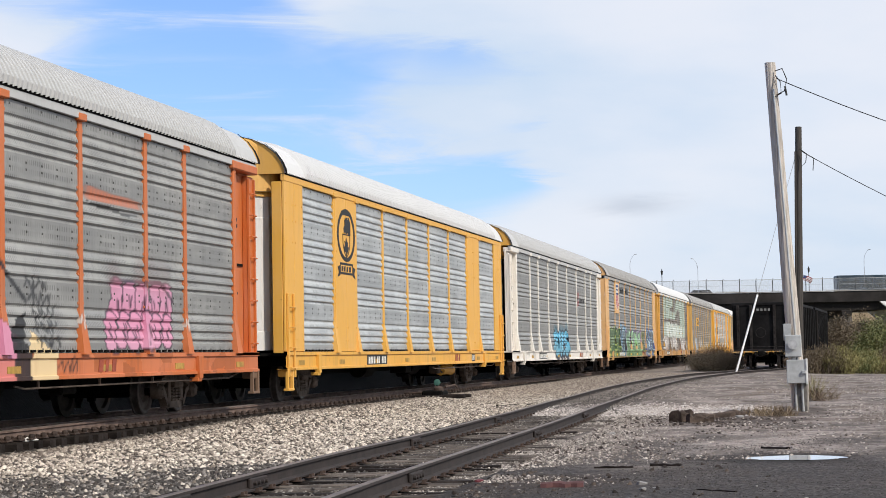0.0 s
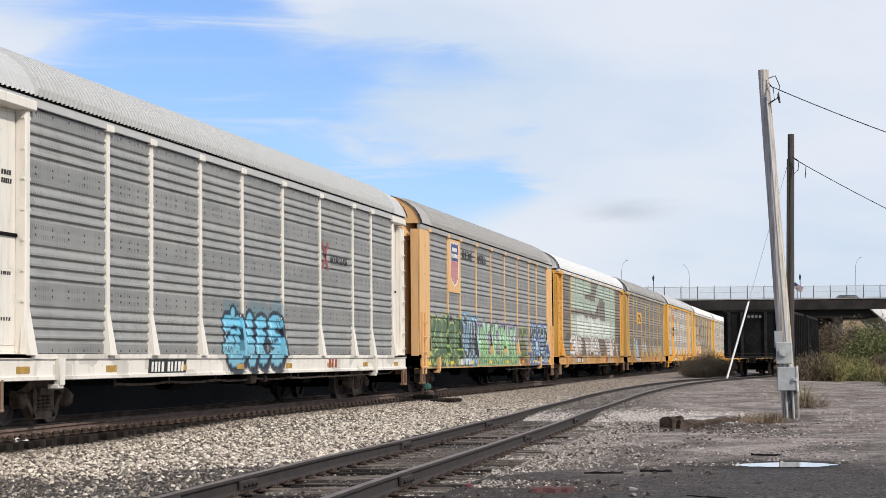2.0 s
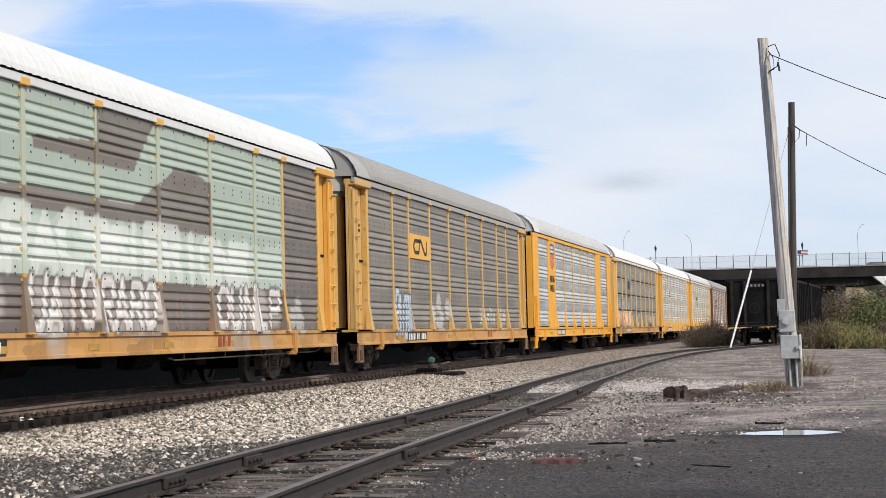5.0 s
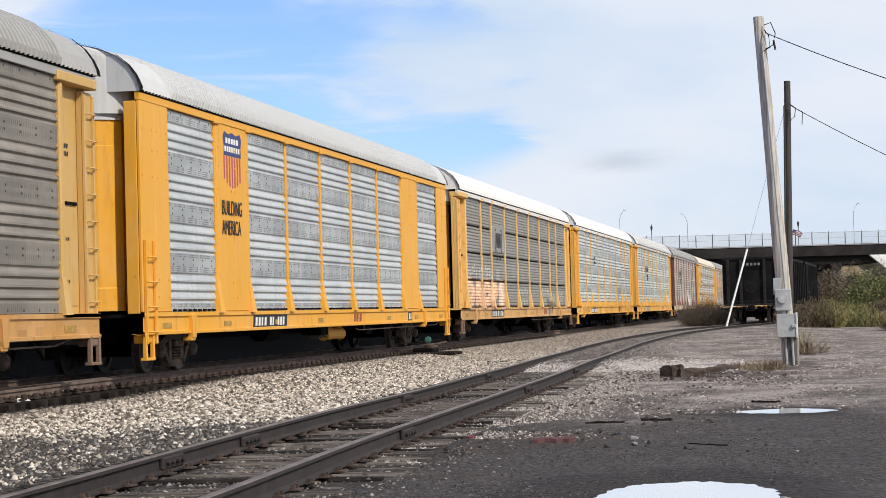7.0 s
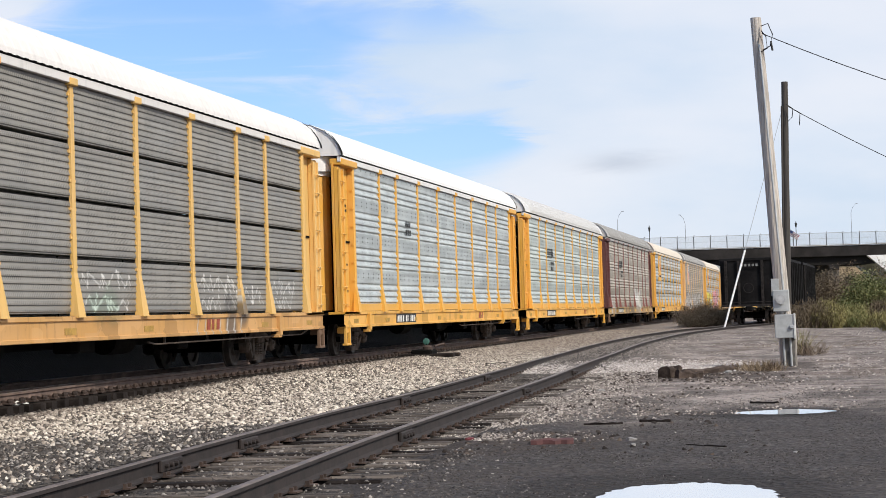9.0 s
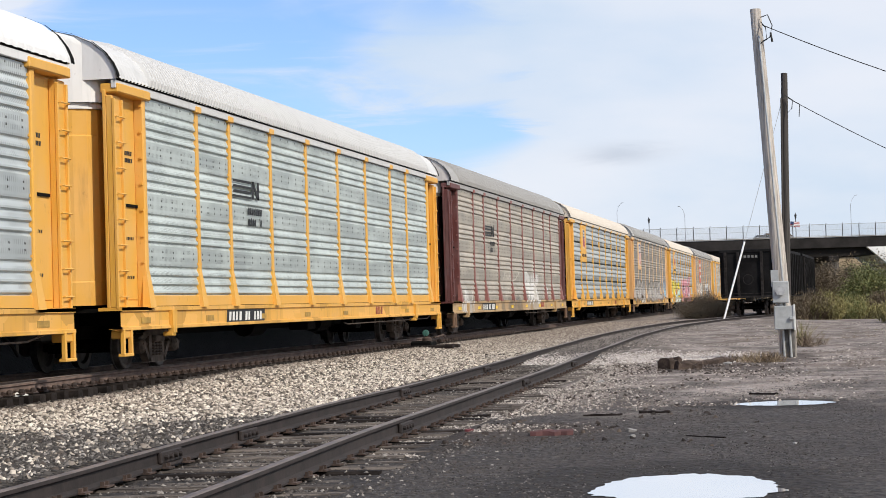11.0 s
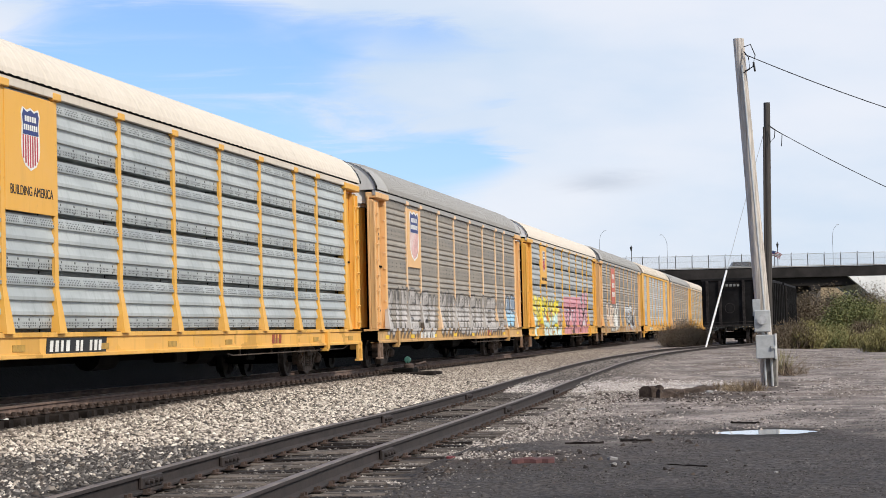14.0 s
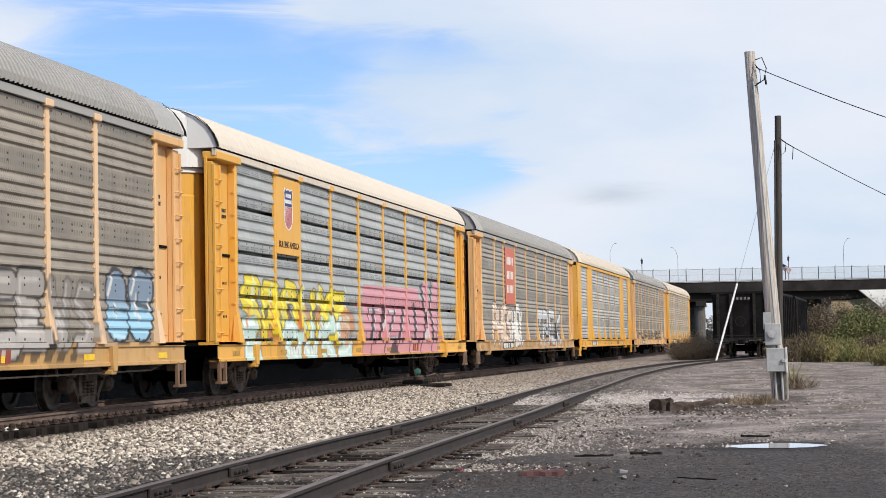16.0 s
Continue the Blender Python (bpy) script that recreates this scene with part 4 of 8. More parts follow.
        if k < len(bays):
            y += bays[k]
    # ends
    for s in (-1, 1):
        style_end = g("ends", ("recess", "recess"))[0 if s < 0 else 1]
        if plated or style_end == "plate":
            w = inset
            put("end_plate", shared(("eplate", round(w, 2)), lambda: plate_mesh(w, 2)), car, (1.585, s * (HB - w / 2), ZP0), [frame_m])
            put("end_return", shared("endreturn", end_return_mesh), car, (0, s * HB + (0.06 if s < 0 else 0.0), 0), [frame_m])
            lad = put("ladder", shared("shortladder", lambda: ladder_mesh(0.55, 2.3)), car, (1.66, s * (HB - 0.32), 0), [frame_m])
        else:
            for nm, make in (("recess_wall", recess_wall), ("ladder_plate", ladder_plate), ("corner_post", corner_post), ("header_beam", header_beam), ("end_shelf", end_shelf)):
                put(nm, shared((nm, s), lambda: make(-s)), car, (0, s * HB, 0), [frame_m])
            lad = put("ladder", shared("ladder", lambda: ladder_mesh(1.05, ZP1 - 0.15, 0.36)), car, (1.585, s * (HB - 0.2), 0), [frame_m])
        door = put("end_door", shared("enddoor", end_wall_mesh), car, (0, s * (HB - 0.52), 0), [paint(g("door", spec["frame"]), 0.4), UNDER], rz=0.0 if s > 0 else math.pi)
        put("door_header", shared("doorheader", door_header_mesh), car, (0, s * (HB - 0.52), 0), [paint(g("cap", spec["roof"]), 0.3)], rz=0.0 if s > 0 else math.pi)
        put("roof_end", shared("roofend", end_cap_mesh), car, (0, s * HB, 0), [paint(g("cap", spec["roof"]), 0.3)], rz=0.0 if s > 0 else math.pi)
        if not (plated or style_end == "plate"):
            for z, h, n in ((3.62, 0.07, 4), (3.5, 0.07, 5), (2.2, 0.05, 5), (1.55, 0.05, 4)):
                bars(car, s * (HB - 0.95) - 0.17, z, 0.36, h, BLACK, n, seed=int(z * 10), x=1.476, name="stencil")
        put("coupler", shared("coupler", coupler_mesh), car, (0, s * (HB + 0.02), 0), rz=0.0 if s > 0 else math.pi)
        put("roof_seal", shared("seal", seal_mesh), car, (0, s * (HB + 0.02), 0))
        put("stirrup_step", shared("step", step_mesh), car, (0, s * (HB - 0.25), 0), [paint((0.16, 0.09, 0.05), 0.5, 0.7, 0.5) if canvas is not None else frame_m])
        truck(car, s * (HB - 3.3))
    # reflectors and stencilled data on the sill
    refl = REFLECT if g("fresh") else REFLECT_OLD
    for k in range(8):
        yy = -HB + 1.2 + k * (BODY - 2.4) / 7
        put("reflector", shared(("reflector", refl.name), lambda: MB().box(0, 0.006, -0.23, 0.23, 0, 0.10).mesh("reflector", [refl])), car, (1.632, yy, 0.80))
    yy, w = g("number", (-6.4, 2.6))
    if g("plate", True):
        put("data_plate", shared(("dplate", w), lambda: MB().prism([(-w / 2, 0.0), (w / 2 - 0.05, 0.0), (w / 2, 0.25), (-w / 2 + 0.05, 0.25)], 0, 0.0, 0.005).mesh("data_plate", [BLACK])), car, (1.632, yy, 0.745))
    bars(car, yy - w / 2 + 0.14, 0.785, w * 0.34, 0.17, WHITE, 4, seed=3, x=1.638)
    bars(car, yy - w / 2 + 0.14 + w * 0.41, 0.785, w * 0.46, 0.17, WHITE, 6 if w > 2 else 5, seed=12, x=1.638)
    bars(car, g("mark_at", 4.9), 0.79, 0.85, 0.19, plain("faded_red_lettering", (0.3, 0.06, 0.03), 0.7), 3, seed=2, x=1.634)
    if plated:
        put("data_box", shared("databox", lambda: MB().box(0, 0.005, -0.24, 0.24, 0, 0.24).mesh("data_box", [BLACK])), car, (1.632, 7.85, 0.75))
        bars(car, 7.68, 0.79, 0.36, 0.16, WHITE, 2, seed=3, x=1.638)
    if g("tank"):
        mb = MB().tube([(1.18, 0.0, 0.50), (1.18, 0.12, 0.53), (1.18, 1.5, 0.53), (1.18, 1.62, 0.50)], 0.15, 12)
        mb.box(1.05, 1.3, 0.3, 0.36, 0.5, 0.72).box(1.05, 1.3, 1.2, 1.26, 0.5, 0.72)
        put("air_reservoir", mb.mesh("air_reservoir", [UNDER]), car, (0, g("tank"), 0), [frame_m])
        put("brake_valve", MB().box(0.95, 1.25, -0.6, -0.25, 0.42, 0.66, c=0.04).tube([(1.2, -0.3, 0.55), (1.25, -0.05, 0.44), (1.2, 0.1, 0.5)], 0.02, 6).mesh("brake_valve", [TRUCK]), car, (0, g("tank"), 0))
    if g("kick"):
        put("kick_plate", shared("kick", kick_mesh), car, mats=[frame_m])
    spec["spots"] = spots
    for extra in g("extras", ()):
        extra(car, spots)
    return car


# ---------- ground ----------
RAIL_Z, MAIN_X = 0.37, -12.85
SIDING = [(-4.0, -6.0), (-4.6, 8.0), (-5.05, 17.0), (-5.22, 22.5), (-5.6, 34.0), (-6.2, 51.0), (-6.5, 70.0), (-5.7, 88.0), (-3.9, 104.0), (-2.9, 119.0), (-2.2, 134.0), (-0.8, 165.0), (1.5, 205.0), (6.0, 260.0)]


def siding_at(y):
    """Centre of the siding and its heading (dx/dy) at y, by a smooth curve through its stations."""
    def sx(q):
        for i in range(len(SIDING) - 1):
            if q <= SIDING[i + 1][1] or i == len(SIDING) - 2:
                break
        (x1, y1), (x2, y2) = SIDING[i], SIDING[i + 1]
        x0, y0 = SIDING[max(0, i - 1)]
        x3, y3 = SIDING[min(len(SIDING) - 1, i + 2)]
        m1, m2 = (x2 - x0) / (y2 - y0), (x3 - x1) / (y3 - y1)
        h = y2 - y1
        t = (q - y1) / h
        return x1 * (2 * t ** 3 - 3 * t ** 2 + 1) + m1 * h * (t ** 3 - 2 * t ** 2 + t) + x2 * (3 * t ** 2 - 2 * t ** 3) + m2 * h * (t ** 3 - t ** 2)
    return sx(y), (sx(y + 0.2) - sx(y - 0.2)) / 0.4


def siding_z(y):
    """Top of the siding's rails: it climbs to the level of the main line."""
    t = min(1.0, max(0.0, (y - 30) / 70))
    return 0.15 + 0.19 * t * t * (3 - 2 * t)


def smooth(a, b, x):
    t = min(1.0, max(0.0, (x - a) / (b - a)))
    return t * t * (3 - 2 * t)


def ground_z(x, y):
    """Yard level, the ballast shoulder up to the main line, and the siding's low bed."""
    z = 0.0
    # the 2.6 m term is an added bank that blocks skylight behind the train
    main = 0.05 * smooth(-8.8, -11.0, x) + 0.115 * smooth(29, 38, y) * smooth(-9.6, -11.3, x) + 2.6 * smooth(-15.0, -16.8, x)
    s = siding_at(min(max(y, -5), 255))[0]
    bed = (siding_z(y) - 0.222 + 0.107 * smooth(38, 50, y)) * (1 - smooth(1.3, 3.2, abs(x - s))) if y < 250 else 0
    far = 0.22 * smooth(45, 100, y) * smooth(3.0, -4.5, x) * (1 - smooth(150, 260, y))
    z = (bed if abs(x - s) < 1.5 and y < 100 else max(main, bed, far)) if x > -15 else main
    r = noise.noise(Vector((x * 0.35, y * 0.18, 0.3))) * 0.035 * smooth(-9, -7, x) * smooth(1.6, 2.6, abs(x - s))
    r += noise.noise(Vector((x * 1.1, y * 0.8, 5.3))) * 0.012 * smooth(-5.5, -4.0, x) * smooth(1.6, 2.6, abs(x - s)) * smooth(18, 26, y) * (1 - smooth(90, 130, y))
    # hollows that hold the puddles
    for cx, cy, rx, ry in PUDDLES:
        d = math.hypot((x - cx) / (rx * 1.5), (y - cy) / (ry * 1.5))
        r *= smooth(0.7, 1.6, d)
        z -= 0.018 * (1 - smooth(0.5, 1.1, d))
    return z + r


PUDDLES = [(-0.51, 24.35, 0.56, 0.54), (-0.98, 13.75, 0.66, 0.95)]


def ground_mat():
    t = NT("yard_ground", 0.9)
    o = t.coord((1, 1, 1))
    sep = t.n.new("ShaderNodeSeparateXYZ")
    t.l.new(o, sep.inputs[0])
    X, Y = sep.outputs["X"], sep.outputs["Y"]
    wob = t.math("MULTIPLY", t.math("SUBTRACT", t.noise(t.coord((1, 0.5, 1)), 0.5, 5, 0.6), 0.5), 5.0)
    Xw, Yw = t.math("ADD", X, wob), t.math("ADD", Y, t.math("MULTIPLY", wob, 6.0))
    fine, mid, grit = t.noise(o, 6.0, 9, 0.75), t.noise(o, 1.1, 5, 0.6), t.voronoi(o, 16.0, "Color")
    gs = t.n.new("ShaderNodeSeparateColor")
    t.l.new(grit, gs.inputs[0])
    stone = t.mix(t.ramp(gs.outputs[0], 0.2, 0.95), (0.03, 0.026, 0.023), (0.17, 0.15, 0.13))
    stone = t.mix(t.ramp(Y, 42, 62), stone, t.mix(t.ramp(fine, 0.3, 0.7), (0.12, 0.098, 0.085), (0.33, 0.28, 0.245)))
    dirt = t.mix(t.ramp(fine, 0.3, 0.72), (0.026, 0.023, 0.022), (0.125, 0.111, 0.104))
    dirt = t.mix(t.ramp(gs.outputs[1], 0.80, 0.95, 0, 0.5), dirt, (0.19, 0.175, 0.165))
    pebble = t.n.new("ShaderNodeSeparateColor")
    t.l.new(t.voronoi(o, 42.0, "Color"), pebble.inputs[0])
    dirt = t.mix(t.ramp(pebble.outputs[0], 0.55, 0.95, 0, 0.6), dirt, (0.15, 0.136, 0.128))
    dirt = t.mix(t.ramp(pebble.outputs[1], 0.55, 0.9, 0, 0.7), dirt, (0.014, 0.012, 0.012))
    # paler, sandier yard further off
    pale = t.mix(t.ramp(fine, 0.3, 0.7), (0.20, 0.165, 0.145), (0.46, 0.39, 0.345))
    pale = t.mix(t.ramp(gs.outputs[2], 0.7, 0.95, 0, 0.7), pale, (0.42, 0.39, 0.35))
    yard = t.mix(t.ramp(Yw, 21, 31), dirt, pale)
    # damp, cindery patches of several sizes
    damp = t.noise(t.coord((0.8, 0.30, 1)), 0.9, 7, 0.68)
    yard = t.mix(t.ramp(damp, 0.50, 0.60, 0, 0.6), yard, t.mix(t.ramp(fine, 0.35, 0.7), (0.042, 0.036, 0.034), (0.12, 0.105, 0.098)))
    # wheel track across the yard
    rut = t.math("ABSOLUTE", t.math("SUBTRACT", t.math("ADD", Y, t.math("MULTIPLY", t.noise(t.coord((0.4, 0.1, 1)), 1.0, 4), 3.0)), 33.6))
    yard = t.mix(t.math("MULTIPLY", t.ramp(rut, 0.45, 0.1, 0, 0.6), t.ramp(X, -2.4, -1.2)), yard, (0.07, 0.06, 0.056))
    yard = t.mix(t.ramp(mid, 0.52, 0.72, 0, 0.3), yard, (0.20, 0.172, 0.155))
    yard = t.mix(t.ramp(t.noise(o, 3.2, 6, 0.7), 0.56, 0.68, 0, 0.5), yard, (0.062, 0.053, 0.05))
    # trodden cinder and clay in ragged patches
    rag = t.noise(o, 0.62, 8, 0.7)
    yard = t.mix(t.ramp(rag, 0.47, 0.55, 0, 0.5), yard, t.mix(t.ramp(fine, 0.35, 0.65), (0.05, 0.042, 0.038), (0.11, 0.094, 0.084)))
    clay = t.math("MULTIPLY", t.ramp(t.noise(t.coord((0.7, 0.3, 1)), 0.7, 7, 0.68), 0.52, 0.60, 0, 0.7), t.ramp(Y, 30, 38))
    yard = t.mix(clay, yard, t.mix(t.ramp(fine, 0.35, 0.65), (0.085, 0.062, 0.05), (0.2, 0.155, 0.128)))
    for cx, cy, rx, ry in ((-1.9, 37.5, 1.5, 3.6), (-1.0, 42.0, 1.0, 3.2), (-3.3, 19.5, 1.4, 1.8)):
        dx, dy = t.math("DIVIDE", t.math("SUBTRACT", X, cx), rx), t.math("DIVIDE", t.math("SUBTRACT", Y, cy), ry)
        d = t.math("ADD", t.math("ADD", t.math("MULTIPLY", dx, dx), t.math("MULTIPLY", dy, dy)), t.math("MULTIPLY", t.math("SUBTRACT", t.noise(o, 1.2, 6, 0.65), 0.5), 3.0))
        yard = t.mix(t.ramp(d, 1.1, 0.5, 0, 0.75), yard, t.mix(t.ramp(fine, 0.35, 0.65), (0.035, 0.027, 0.023), (0.10, 0.078, 0.066)))
    # wet rims of the puddles
    for cx, cy, rx, ry in PUDDLES:
        dx, dy = t.math("DIVIDE", t.math("SUBTRACT", X, cx - 0.25), rx * 2.1), t.math("DIVIDE", t.math("SUBTRACT", Y, cy), ry * 2.4)
        d = t.math("ADD", t.math("ADD", t.math("MULTIPLY", dx, dx), t.math("MULTIPLY", dy, dy)), t.math("MULTIPLY", t.math("SUBTRACT", t.noise(o, 1.6, 6, 0.65), 0.5), 1.3))
        yard = t.mix(t.ramp(d, 1.1, 0.55, 0, 0.8), yard, (0.032, 0.028, 0.027))
    # ballast takes over towards the tracks
    c = t.mix(t.ramp(Xw, -3.6, -6.0), yard, stone)
    c = t.mix(t.math("MULTIPLY", t.ramp(t.math("ABSOLUTE", t.math("ADD", X, t.math("ADD", t.math("MULTIPLY", Y, 0.034), 4.45))), 1.7, 1.0, 0, 1.0), t.ramp(Y, 46, 36, 0, 0.9)), c, t.mix(t.ramp(fine, 0.35, 0.7), (0.022, 0.019, 0.018), (0.075, 0.064, 0.058)))
    # oil and coal dust near the siding and at the near end
    c = t.mix(t.ramp(t.math("ADD", Yw, t.math("MULTIPLY", X, -0.2)), 24, 15, 0, 0.38), c, (0.055, 0.05, 0.048))
    c = t.mix(t.ramp(Y, 150, 240), c, (0.12, 0.12, 0.06))
    # broad stains over the gravel further off
    c = t.mix(t.math("MULTIPLY", t.ramp(t.noise(t.coord((0.55, 0.12, 1)), 1.0, 7, 0.7), 0.48, 0.62, 0, 0.6), t.ramp(Y, 30, 48)), c, t.mix(t.ramp(fine, 0.35, 0.65), (0.07, 0.055, 0.048), (0.19, 0.155, 0.135)))
    c = t.mix(t.math("MULTIPLY", t.ramp(t.noise(t.coord((0.9, 0.2, 1)), 1.3, 7, 0.7), 0.56, 0.68, 0, 0.6), t.ramp(Y, 34, 50)), c, (0.46, 0.40, 0.36))
    # oily bed of the main line, with the train's shade put into its colour
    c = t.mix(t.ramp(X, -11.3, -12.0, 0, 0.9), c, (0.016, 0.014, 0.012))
    # added bank beyond the main line, near black to paint the shade under the cars
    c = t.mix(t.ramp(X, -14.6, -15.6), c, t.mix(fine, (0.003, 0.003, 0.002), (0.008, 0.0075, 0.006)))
    hgt = t.math("ADD", t.math("MULTIPLY", fine, 0.6), t.voronoi(o, 16.0))
    t.bump(hgt, 1.0, 0.035)
    t.b.inputs["Specular IOR Level"].default_value = 0.12
    return t.done(c, t.ramp(fine, 0.3, 0.7, 0.75, 0.95))


def build_ground():
    xs = sorted(set(np.round(np.concatenate([np.linspace(-1500, -60, 8), np.arange(-60, -20, 4.0), np.arange(-20, 4, 0.4), np.arange(4, 24, 2.0), np.linspace(24, 1500, 10)]), 3)))
    ys = sorted(set(np.round(np.concatenate([np.linspace(-400, -8, 6), np.arange(-8, 70, 0.55), np.arange(70, 140, 1.6), np.arange(140, 300, 8.0), np.linspace(300, 3000, 10)]), 3)))
    n = len(xs)
    vs = [(float(x), float(y), ground_z(float(x), float(y))) for y in ys for x in xs]
    fs = [(r * n + c, r * n + c + 1, (r + 1) * n + c + 1, (r + 1) * n + c) for r in range(len(ys) - 1) for c in range(n - 1)]
    me = bpy.data.meshes.new("ground")
    me.from_pydata(vs, [], fs)
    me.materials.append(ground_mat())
    me.polygons.foreach_set("use_smooth", [True] * len(fs))
    tagged(new("ground", me), "dark cinder yard with pale gravel and ballast", "ground", kind="structure")


build_ground()


def water_mat():
    t = NT("rain_water", 0.02)
    t.b.inputs["IOR"].default_value = 1.33
    t.b.inputs["Metallic"].default_value = 0.85
    return t.done(t.mix(t.noise(t.coord(), 2.0, 4), (0.88, 0.88, 0.88), (0.94, 0.94, 0.94)))


def puddle(cx, cy, rx, ry, seed, label):
    n = 90
    vs = [(cx, cy, -0.006)]
    for i in range(n):
        a = 2 * math.pi * i / n
        k = 1 + 0.28 * noise.noise(Vector((math.cos(a) * 1.1, math.sin(a) * 1.1, seed))) + 0.13 * noise.noise(Vector((math.cos(a) * 5, math.sin(a) * 5, seed))) + 0.06 * noise.noise(Vector((math.cos(a) * 14, math.sin(a) * 14, seed)))
        vs.append((cx + rx * k * math.cos(a), cy + ry * k * math.sin(a), -0.006))
    me = bpy.data.meshes.new("puddle")
    me.from_pydata(vs, [], [(0, i + 1, (i + 1) % n + 1) for i in range(n)])
    me.materials.append(water_mat())
    tagged(new("puddle", me), label, "puddle", kind="structure")


puddle(*PUDDLES[0], 2.7, "long shallow rain puddle on dark dirt")
puddle(*PUDDLES[1], 5.1, "wide rain puddle mirroring the bright sky")

# ---------- track ----------
SIDING_TIES = [8.0]
tie_rng = random.Random(31)
while SIDING_TIES[-1] < 76:
    SIDING_TIES.append(SIDING_TIES[-1] + 0.56 + tie_rng.uniform(-0.05, 0.07))
RAIL_SIDE = plain("rusty_rail_side", (0.145, 0.098, 0.078), 0.85, 0.0, 0.4, 4.0)
RAIL_DARK = plain("dark_rail_side", (0.026, 0.018, 0.016), 0.8, 0.0, 0.4, 4.0)
RAIL_TOP = plain("worn_rail_head", (0.30, 0.25, 0.22), 0.42, 0.6, 0.3, 3.0)
RAIL_TOP_DULL = plain("dull_rail_head", (0.15, 0.118, 0.102), 0.55, 0.2, 0.3, 3.0)
IRON = plain("rusty_iron", (0.07, 0.045, 0.035), 0.85, 0, 0.5)
TIE = plain("creosoted_tie", (0.026, 0.021, 0.019), 0.9, 0, 0.6, 3.0, 0.5, gloss=0.1)


def old_tie_mat():
    """Weathered sleeper wood: long grain and splits, grey where worn and dark where oil has soaked in."""
    t = NT("weathered_grey_tie", 0.92)
    t.b.inputs["Specular IOR Level"].default_value = 0.15
    grain = t.noise(t.coord((0.7, 22, 22), True), 1.0, 6, 0.7)
    oil = t.noise(t.coord((1, 1, 1), True), 1.4, 5, 0.65)
    c = t.mix(t.ramp(grain, 0.36, 0.62), (0.030, 0.025, 0.022), (0.20, 0.17, 0.148))
    c = t.mix(t.ramp(oil, 0.46, 0.64, 0, 0.6), c, (0.05, 0.042, 0.038))
    t.bump(grain, 1.0, 0.03)
    return t.done(c)


TIE_OLD = old_tie_mat()


def rail(name, path, mats, label, kind="structure"):
    """Flat-bottomed rail 0.17 m high swept along a path of (x, y, top z)."""
    prof = [(-0.07, -0.17), (0.07, -0.17), (0.07, -0.155), (0.012, -0.135), (0.010, -0.05), (0.036, -0.036), (0.036, -0.008), (0.028, 0.0), (-0.028, 0.0), (-0.036, -0.008), (-0.036, -0.036), (-0.010, -0.05), (-0.012, -0.135), (-0.07, -0.155)]
    mb = MB()
    n = len(prof)
    vs = []
    for i, p in enumerate(path):
        a, b = Vector(path[max(0, i - 1)]), Vector(path[min(len(path) - 1, i + 1)])
        d = (b - a).normalized()
        sx, sy = d.y, -d.x
        vs += [(p[0] + q * sx, p[1] + q * sy, p[2] + z) for q, z in prof]
    mb.add(vs, [])
    for i in range(len(path) - 1):
        for k in range(n):
            a, b = i * n + k, i * n + (k + 1) % n
            mb.f.append((a, b, b + n, a + n))
            mb.m.append(1 if k in (6, 7, 8) else 0)
    mb.add([vs[k] for k in range(n)], [tuple(range(n))], 0)
    return tagged(new(name, mb.mesh(name, mats)), label, "rail", kind=kind)


def wob(y, a, seed):
    return a * noise.noise(Vector((seed, y * 0.11, 0)))


ys_main = list(np.arange(-30, 70, 1.5)) + list(np.arange(70, 420, 10.0))
for s in (1, -1):
    rail("main_rail", [(MAIN_X + s * 0.755 + wob(y, 0.006, s), y, RAIL_Z + wob(y, 0.012, s + 4)) for y in ys_main], [RAIL_SIDE, RAIL_TOP], "rusty steel running rail of the main line")
ys_sid = list(np.arange(-5, 140, 1.0)) + list(np.arange(140, 255, 5.0))
for s in (1, -1):
    pts = []
    for y in ys_sid:
        x, m = siding_at(y)
        q = 1 / math.sqrt(1 + m * m)
        pts.append((x + s * 0.755 * q + wob(y, 0.012, s + 9), y - s * 0.755 * m * q, siding_z(y) + wob(y, 0.02, s + 12)))
    rail("siding_rail", pts, [RAIL_DARK, RAIL_TOP_DULL], "dark weathered rail of the siding")
# switch point that closes up against the near main rail
rail("switch_point_rail", [(MAIN_X + 0.755 + 0.075 + 0.16 * smooth(33.0, 27.0, y) + 0.10 * smooth(27, 12, y), y, RAIL_Z - 0.012 - 0.02 * smooth(30, 24, y)) for y in np.arange(0, 46, 0.7)], [RAIL_SIDE, RAIL_TOP_DULL], "rusty switch point rail beside the main rail")


def tie_mesh(seed):
    """Sleeper, split and worn, with rounded edges; 2.6 m long along x."""
    rng = random.Random(seed)
    mb = MB()
    n = 6
    vs = []
    for i in range(n + 1):
        x = -1.3 + 2.6 * i / n
        e = 0.02 if 0 < i < n else 0.0
        w = 0.10 + rng.uniform(-0.022, 0.012)
        h = rng.uniform(-0.012, 0.008)
        vs += [(x, -w, -0.16), (x, -w, -0.02 + h), (x, -w + 0.02, h - e * 0), (x, w - 0.02, h), (x, w, -0.02 + h), (x, w, -0.16)]
    fs = []
    for i in range(n):
        for k in range(5):
            fs.append((i * 6 + k, i * 6 + k + 1, (i + 1) * 6 + k + 1, (i + 1) * 6 + k))
    fs += [tuple(range(6)), tuple(range(n * 6, n * 6 + 6))[::-1]]
    return MB().add(vs, fs).mesh("tie", [TIE])


